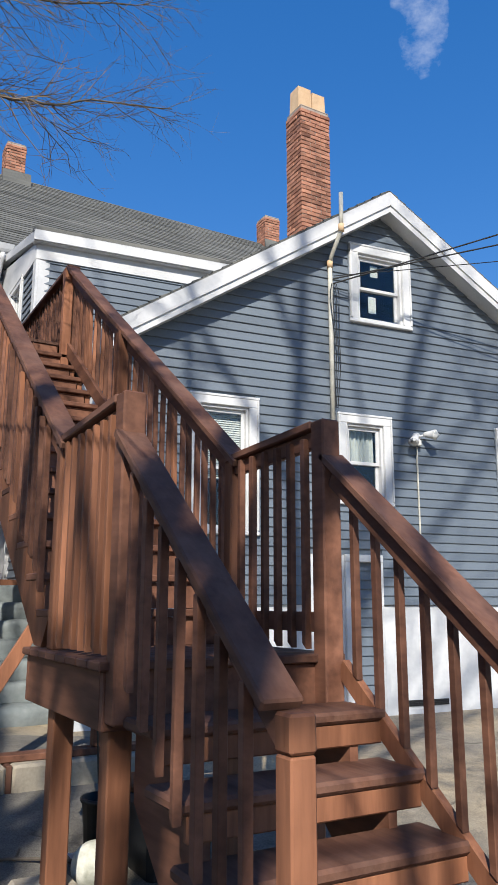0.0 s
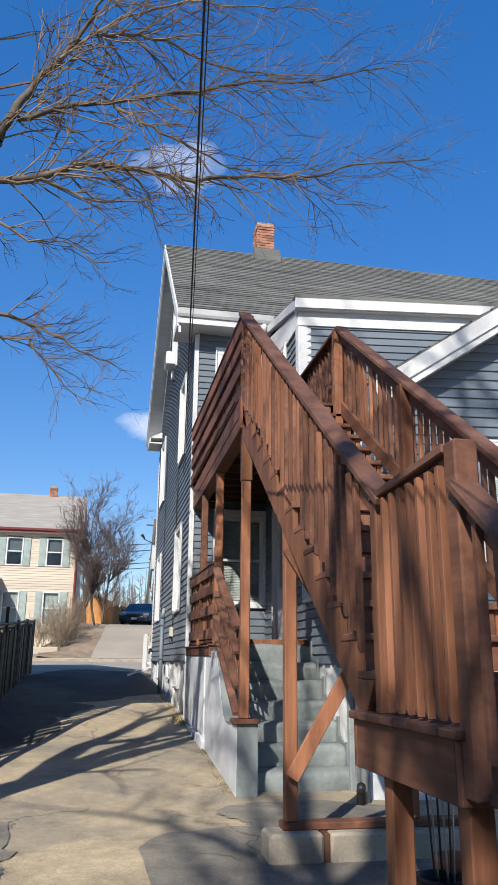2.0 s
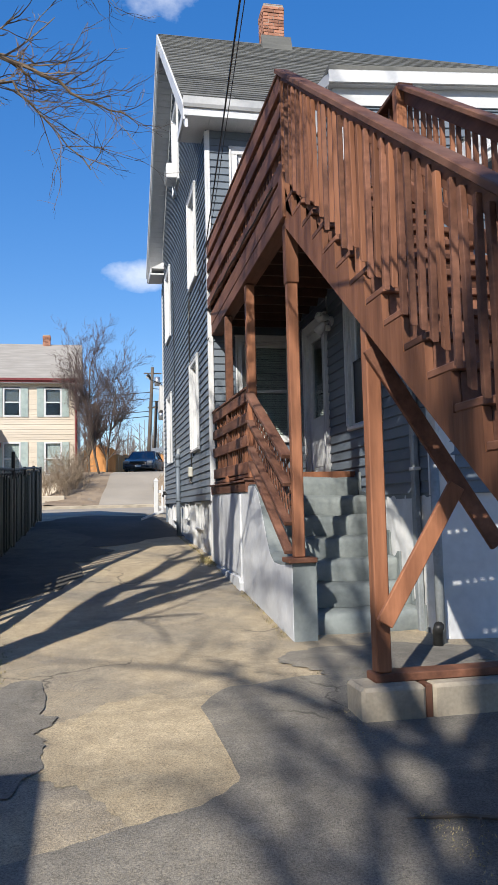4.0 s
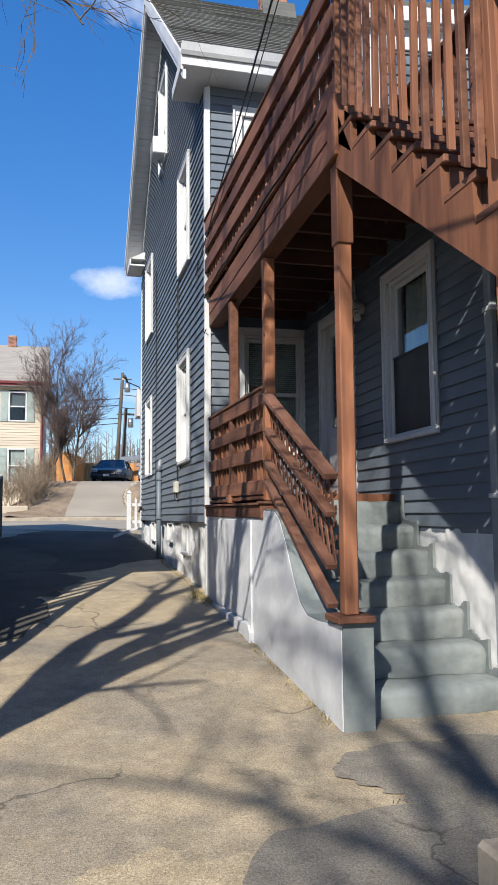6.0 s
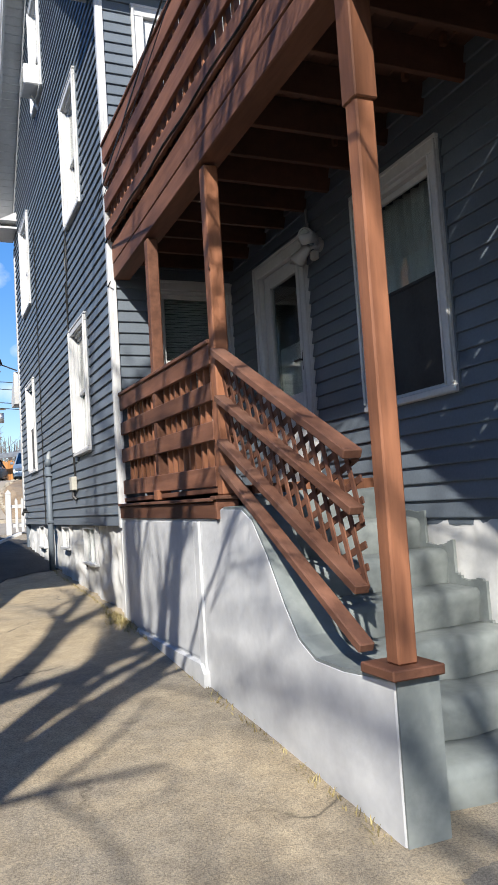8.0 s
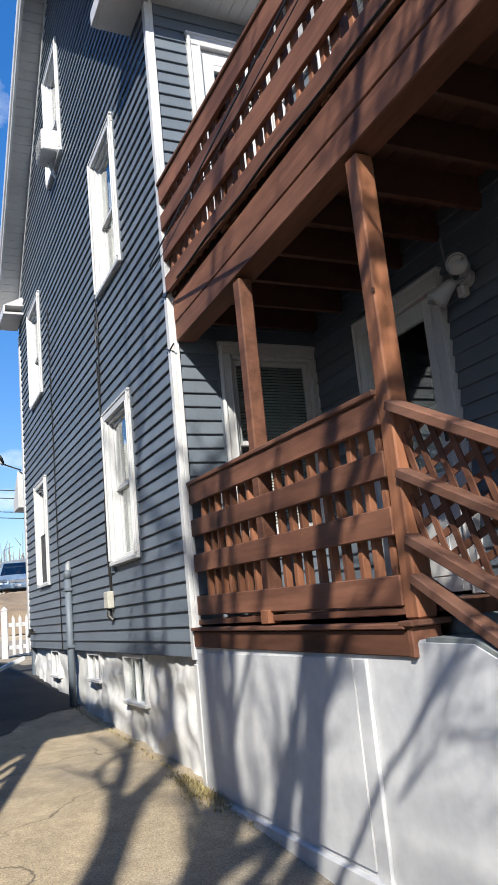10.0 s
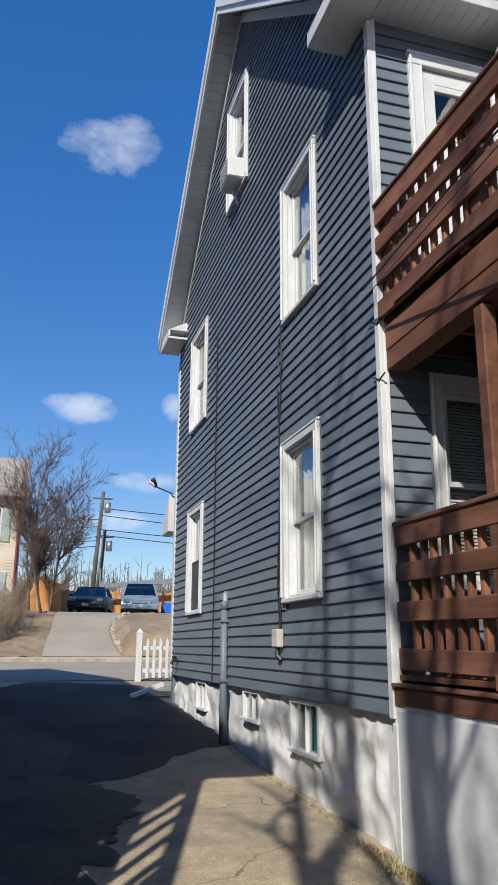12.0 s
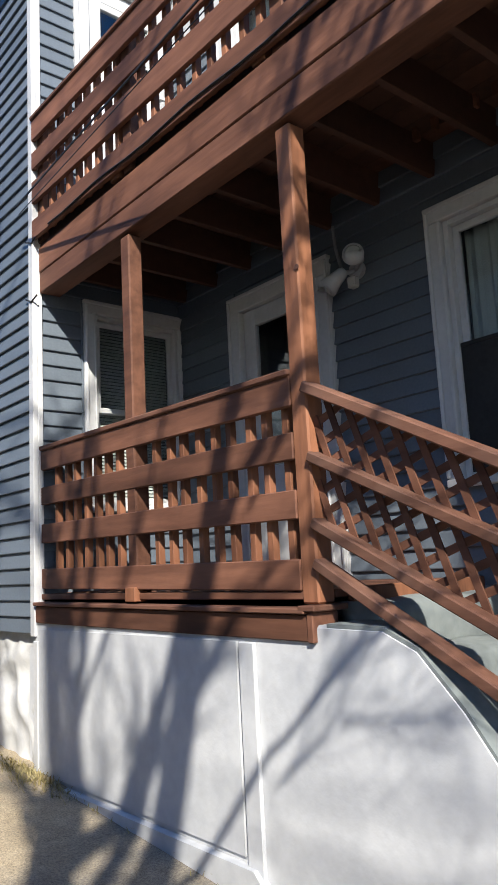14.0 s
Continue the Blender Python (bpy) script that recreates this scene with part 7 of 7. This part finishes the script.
def car(name, at, rz, paint, label, van=False):
    ob = thing(name, at, label, "car", rz=rz, world_coords=False)
    L, Wd = (4.9, 1.92) if van else (4.75, 1.82)
    H = 1.72 if van else 1.45
    hood = 1.02 if van else 0.92
    side = [(0.0, 0.28), (0.02, 0.55), (0.10, 0.72), (0.9 if not van else 0.75, hood), (L - 0.75, hood + 0.06), (L - 0.06, hood - 0.02), (L, 0.6), (L - 0.04, 0.28)]
    # rows across the width give the body its rounded plan and tumblehome
    g = Geo()
    rows = [(-1.0, 0.07, 0.90), (-0.97, 0.02, 0.97), (-0.6, 0.0, 1.0), (0, -0.03, 1.01), (0.6, 0.0, 1.0), (0.97, 0.02, 0.97), (1.0, 0.07, 0.90)]
    m = len(side)
    for u, inset, f in rows:
        g.v += [(u * Wd / 2, min(max(y, inset * 2), L - inset), z * f if z > 0.5 else z) for y, z in side]
    for i in range(len(rows) - 1):
        for j in range(m):
            g.f.append((i * m + j, i * m + (j + 1) % m, (i + 1) * m + (j + 1) % m, (i + 1) * m + j))
    g.f += [tuple(range(m)), tuple(range((len(rows) - 1) * m, len(rows) * m))[::-1]]
    body = part("body", g, paint, ob, smooth=True)
    bev = body.modifiers.new("soft", "BEVEL")
    bev.width, bev.segments = 0.07, 3
    y0, y1, y2, y3 = (0.75, 1.75, L - 0.5, L - 0.1) if van else (1.15, 2.0, 3.35, 4.2)
    a, b = Wd / 2 - 0.09, Wd / 2 - 0.26
    roof = Geo().add([(-b, y1, H - 0.03), (b, y1, H - 0.03), (b, y2, H - 0.03), (-b, y2, H - 0.03), (-b + 0.1, y1 + 0.15, H), (b - 0.1, y1 + 0.15, H), (b - 0.1, y2 - 0.15, H), (-b + 0.1, y2 - 0.15, H)],
                     [(0, 1, 5, 4), (1, 2, 6, 5), (2, 3, 7, 6), (3, 0, 4, 7), (4, 5, 6, 7), (0, 3, 2, 1)])
    for sx in (-1, 1):
        roof.beam((sx * a, y0, hood - 0.02), (sx * b, y1, H - 0.04), 0.07, 0.05, 0)
        roof.beam((sx * a, y3, hood), (sx * b, y2, H - 0.04), 0.09, 0.05, 0)
        roof.beam((sx * (a + 0.02), (y1 + y2) / 2, hood), (sx * b, (y1 + y2) / 2, H - 0.04), 0.05, 0.07, 0)
    rob = part("roof", roof, paint, ob, smooth=True)
    bev = rob.modifiers.new("soft", "BEVEL")
    bev.width, bev.segments = 0.025, 2
    part("cabin_floor", Geo().box(-a + 0.02, y0 + 0.5, hood - 0.06, a - 0.02, y3 - 0.3, hood - 0.02), black_m, ob)
    for s in (-1, 1):
        part("seat", Geo().box(s * 0.38 - 0.22, y1 + 0.15, hood - 0.05, s * 0.38 + 0.22, y1 + 0.32, hood + 0.42, 0.05), black_m, ob)
    for nm, vs in (("windscreen", [(-a + 0.03, y0 + 0.02, hood - 0.01), (a - 0.03, y0 + 0.02, hood - 0.01), (b - 0.02, y1, H - 0.05), (-b + 0.02, y1, H - 0.05)]),
                   ("rear_window", [(-a + 0.03, y3, hood), (a - 0.03, y3, hood), (b - 0.02, y2, H - 0.05), (-b + 0.02, y2, H - 0.05)]),
                   ("side_window", [(a, y0 + 0.1, hood), (a, y3 - 0.1, hood), (b, y2, H - 0.05), (b, y1, H - 0.05)]),
                   ("side_window", [(-a, y0 + 0.1, hood), (-a, y3 - 0.1, hood), (-b, y2, H - 0.05), (-b, y1, H - 0.05)])):
        part(nm, Geo().add(vs + [(x * 0.985, y, z - 0.006) for x, y, z in vs], [(0, 1, 2, 3), (7, 6, 5, 4), (0, 4, 5, 1), (2, 6, 7, 3), (1, 5, 6, 2), (0, 3, 7, 4)]), car_glass, ob)
    part("bumper", Geo().box(-Wd / 2 + 0.08, -0.05, 0.28, Wd / 2 - 0.08, 0.12, 0.50, 0.04), paint, ob)
    part("grille", Geo().box(-0.42, -0.015, 0.56, 0.42, 0.05, 0.72, 0.02), black_m if not van else steel, ob)
    part("number_plate", Geo().box(-0.16, -0.065, 0.38, 0.16, -0.045, 0.50, 0.004), trim_white, ob)
    for s in (-1, 1):
        part("headlight", Geo().box(s * 0.68 - 0.17, -0.005, 0.60, s * 0.68 + 0.17, 0.20, 0.76, 0.03), steel, ob)
        part("mirror", Geo().box(s * (Wd / 2 + 0.08) - 0.09, y0 + 0.35, hood, s * (Wd / 2 + 0.08) + 0.09, y0 + 0.47, hood + 0.13, 0.03), paint, ob)
        for y in (0.9, L - 0.95):
            w = part("wheel", lathe([(0.20, -0.10), (0.29, -0.105), (0.325, -0.07), (0.325, 0.07), (0.29, 0.105), (0.20, 0.10)], 20), tyre_m, ob, smooth=True)
            w.location, w.rotation_euler = (s * (Wd / 2 - 0.10), y, 0.325), (0, radians(90), 0)
            rim = new("rim", lathe([(0.0, 0.085), (0.06, 0.095), (0.10, 0.075), (0.19, 0.09), (0.205, 0.10), (0.205, -0.09), (0.0, -0.085)], 20).mesh("rim", steel))
            rim.parent = w
    return ob


car("sedan", (1.85, 46.3, ground_z(1.85, 47.5) - 0.01), -13, paint_dark, "dark sedan parked on hilltop driveway")
car("minivan", (4.65, 47.2, ground_z(4.65, 48.5) + 0.0), -8, paint_blue, "silver-blue minivan parked beside dark sedan", True)
single("tarp_bundle", Geo().box(6.1, 48.6, 3.4, 7.2, 49.3, 4.2, 0.12), tarp, "blue plastic tarp bundle behind the van", "tarp")


def utility_pole(x, y, h, lean, label):
    z = ground_z(x, y)
    ob = thing("utility_pole", (x, y, z), label, "utility pole")
    part("shaft", Geo().tube([(x, y, z - 0.2), (x + lean, y, z + h)], [0.17, 0.12], 8), bark, ob, smooth=True)
    part("crossarm", Geo().beam((x + lean - 0.7, y, z + h - 0.5), (x + lean + 0.7, y, z + h - 0.5), 0.1, 0.1, 0.01), bark, ob)
    part("transformer", Geo().tube([(x + lean + 0.35, y - 0.1, z + h - 1.5), (x + lean + 0.35, y - 0.1, z + h - 0.8)], 0.22, 10), steel, ob, smooth=True)
    return ob


utility_pole(3.4, 62, 9.0, 0.5, "leaning grey wooden utility pole with transformer")
utility_pole(3.9, 63, 6.4, 0.35, "short grey wooden utility pole")
single("flag_pole", Geo().tube([(0.9, 60, 3.4), (0.9, 60, 9.5)], 0.06, 8), steel, "thin pale pole beyond the fence", "pole")
for z, s in ((10.4, 0.6), (9.9, 0.9), (8.9, 0.7), (8.5, 0.8)):
    sag_line("power_line", (3.8, 62, z + 1.0), (45, 58, z + 0.4), s, 0.03, "black power line beyond the fence")
    sag_line("power_line", (3.8, 62, z + 0.2), (-40, 66, z - 0.6), s, 0.03, "black power line beyond the fence")
gr = thing("guard_rail", (9, 55, 3.4), "grey metal guard rail and low mesh fence", "guard rail")
for k in range(8):
    part("post", Geo().box(3 + k * 1.6, 52, 3.2, 3.08 + k * 1.6, 52.08, 6.2), steel, gr)
part("rail", Geo().beam((3, 52, 5.2), (15, 52, 6.4), 0.08, 0.3, 0.02), steel, gr)
woods = Geo()
rng = random.Random(77)
for k in range(2600):
    x, y = rng.uniform(-50, 70), rng.uniform(110, 160)
    h = rng.uniform(7.5, 10.0) * (1 + 0.25 * noise.noise((x * 0.06, y * 0.06, 1)))
    woods.tube([(x, y, 3), (x + rng.uniform(-0.3, 0.3), y, 3 + h)], [0.16, 0.03], 3, False)
    for q in range(7):
        zz = 3 + h * rng.uniform(0.35, 0.9)
        woods.tube([(x, y, zz), (x + rng.uniform(-1.3, 1.3), y, min(3.2 + h, zz + rng.uniform(0.4, 1.3)))], [0.05, 0.02], 3, False)
single("distant_woods", woods, hill_m, "distant bare grey-brown woods on hill", "woods", kind="stuff")
single("distant_hill", Geo().sheet(steps_of(-400, 400, 20), [100, 130, 170, 260], lambda x, y: 3.2 + 3.2 * math.sin((y - 100) / 160 * math.pi) + 1.2 * noise.noise((x * 0.02, y * 0.02, 0))), hill_m, "low wooded hill in the distance", "hill", kind="structure")

# ---- white picket fence at the street corner of the house ----
pf = thing("picket_fence", (1.8, 23.4, 1.25), "white picket fence at front corner of house", "fence")
part("post", Geo().box(1.10, 23.35, 1.15, 1.22, 23.47, 2.20, 0.01).add([(1.09, 23.34, 2.2), (1.23, 23.34, 2.2), (1.23, 23.48, 2.2), (1.09, 23.48, 2.2), (1.16, 23.41, 2.29)], [(0, 1, 4), (1, 2, 4), (2, 3, 4), (3, 0, 4), (3, 2, 1, 0)]), trim_white, pf)
for k in range(17):
    x = 1.30 + 0.132 * k
    part("picket", Geo().prism([(x, 1.32), (x + 0.058, 1.32), (x + 0.058, 2.03), (x + 0.029, 2.10), (x, 2.03)], 1, 23.36, 23.385), trim_white, pf)
for z in (1.42, 1.86):
    part("rail", Geo().box(1.22, 23.386, z, 3.6, 23.43, z + 0.08, 0.005), trim_white, pf)
fl = thing("wall_lamp", (0.9, 19.8, 4.5), "black floodlight on arm from far house corner", "outdoor lamp")
part("arm", Geo().tube([(1.05, 19.66, 4.36), (0.80, 19.85, 4.50)], 0.012, 6), black_m, fl)
for s in (-1, 1):
    part("lamp_head", Geo().tube([(0.80, 19.85 + 0.05 * s, 4.50), (0.76, 19.85 + 0.08 * s, 4.57), (0.72, 19.85 + 0.10 * s, 4.60)], [0.015, 0.03, 0.045], 10), black_m if s < 0 else trim_white, fl, smooth=True)
single("splash_trough", Geo().prism([(0.55, 1.15), (1.05, 1.33), (1.05, 1.38), (0.55, 1.20)], 1, 19.9, 20.15), trim_white, "white downspout extension lying on drive", "trough")
fe = thing("front_eave", (1.2, 20.0, 3.8), "white porch eave at the street front", "eave", kind="structure")
part("eave_box", Geo().prism([(19.72, 3.75), (20.3, 3.75), (20.3, 3.9), (19.72, 4.35)], 0, 1.0, 4.0), trim_white, fe)

# ---- small things under and beside the stairs ----
ball = single("old_ball", lathe([(0.115 * math.sin(math.pi * i / 14), 0.115 - 0.115 * math.cos(math.pi * i / 14)) for i in range(15)], 24, (1.37, 3.93, 0.13)), leather, "scuffed dirty old ball on the ground", "ball", smooth=True)
pot = thing("flower_pot", (1.80, 4.62, 0.17), "terracotta flower pot under the landing", "flower pot")
part("pot_body", lathe([(0.0, 0.0), (0.10, 0.0), (0.15, 0.26), (0.165, 0.26), (0.165, 0.31), (0.145, 0.31), (0.09, 0.05), (0, 0.05)], 20, (1.80, 4.62, 0.17)), terracotta, pot, smooth=True)
bk = thing("black_bucket", (1.60, 4.42, 0.17), "black plastic bucket holding rods under landing", "bucket")
part("pail", lathe([(0.0, 0.0), (0.12, 0.0), (0.14, 0.25), (0.15, 0.25), (0.15, 0.27), (0.13, 0.27), (0.11, 0.03), (0, 0.03)], 20, (1.60, 4.42, 0.17)), black_m, bk, smooth=True)
for k in range(6):
    part("rod", Geo().tube([(1.56 + 0.02 * k, 4.40 + 0.015 * (k % 3), 0.22), (1.50 + 0.035 * k, 4.39 + 0.02 * (k % 2), 1.02)], 0.006, 5), steel if k % 2 else black_m, bk)
bn = thing("black_bin", (1.75, 4.0, 0.17), "black plastic planter box under the stairs", "planter")
part("tub", Geo().box(1.62, 3.85, 0.12, 1.98, 4.2, 0.50, 0.03), black_m, bn)
single("rag", Geo().sheet(steps_of(1.32, 1.55, 0.035), steps_of(4.02, 4.28, 0.035), lambda x, y: 0.23 + 0.05 * noise.noise((x * 9, y * 9, 2))), trim_white, "crumpled pale cloth beside the ball", "cloth")
single("fallen_branch", Geo().tube([(0.72, 4.55, 0.175), (0.95, 4.5, 0.185), (1.2, 4.35, 0.19), (1.45, 4.2, 0.175)], [0.006, 0.009, 0.010, 0.012], 6).tube([(1.0, 4.48, 0.185), (0.95, 4.38, 0.20)], 0.005, 4).tube([(1.1, 4.42, 0.185), (1.16, 4.56, 0.19)], 0.005, 4), bark, "thin fallen twig lying on asphalt", "twig")
drain = thing("drain_elbow", (2.15, 7.0, 0.3), "black drain pipe elbow beside the steps", "pipe")
part("pipe", Geo().tube([(2.12, 7.25, 0.28), (2.12, 7.25, 0.42), (2.10, 7.18, 0.47)], 0.04, 10), black_m, drain, smooth=True)


def tufts(name, n, area, hgt, mat, label, seed):
    g = Geo()
    rng = random.Random(seed)
    for k in range(n):
        x, y = area(rng)
        z = relief(x, y)
        a, h = rng.uniform(0, 6.28), hgt * rng.uniform(0.4, 1.2)
        dx, dy = math.cos(a), math.sin(a)
        w = 0.0035
        lean = rng.uniform(0.2, 1.6) * h
        g.add([(x - dy * w, y + dx * w, z), (x + dy * w, y - dx * w, z), (x + dx * lean * 0.5 + dy * w * 0.7, y + dy * lean * 0.5 - dx * w * 0.7, z + h * 0.7), (x + dx * lean * 0.5 - dy * w * 0.7, y + dy * lean * 0.5 + dx * w * 0.7, z + h * 0.7), (x + dx * lean, y + dy * lean, z + h)],
              [(0, 1, 2, 3), (3, 2, 4)])
    return single(name, g, mat, label, "grass", kind="stuff")


tufts("dry_leaves", 900, lambda r: (0.86 + abs(r.gauss(0, 0.10)) - 0.08 + 0.0, r.uniform(3.0, 4.6)), 0.018, dry_grass, "dry leaf litter along the landing footing", 1)
tufts("dry_leaves", 300, lambda r: (r.uniform(0.84, 0.95), r.uniform(5.4, 6.0)), 0.014, dry_grass, "dry litter around the concrete block", 2)
tufts("grass_verge", 3200, lambda r: (-1.15 - abs(r.gauss(0, 0.4)), r.gauss(6.3, 0.7)), 0.018, moss_grass, "patchy dry and green grass beside driveway", 3)
tufts("grass_verge", 1500, lambda r: (-1.1 - abs(r.gauss(0, 0.4)), r.gauss(6.2, 0.8)), 0.020, dry_grass, "patchy dry grass beside driveway", 4)
tufts("weeds", 500, lambda r: (1.03 - abs(r.gauss(0, 0.07)), 11.9 + r.gauss(0, 0.22)), 0.04, dry_grass, "dry weeds at the foot of house corner", 5)
patch("soil_patch", -1.75, 6.0, lobes(0.6, 1.5, 21), soil_m, "bare soil strip beside driveway", 0.008)
tufts("weeds", 260, lambda r: (1.05 - abs(r.gauss(0, 0.03)), r.uniform(7.7, 11.5)), 0.03, dry_grass, "dry weeds along the porch wall", 6)
tufts("weeds", 600, lambda r: (1.30 + r.gauss(0, 0.15), 6.62 + r.gauss(0, 0.10)), 0.013, moss_grass, "small moss and weeds in asphalt crack", 7)
tufts("weeds", 300, lambda r: (1.05 - abs(r.gauss(0, 0.03)), r.uniform(12.2, 16)), 0.025, dry_grass, "dry weeds along the foundation", 8)
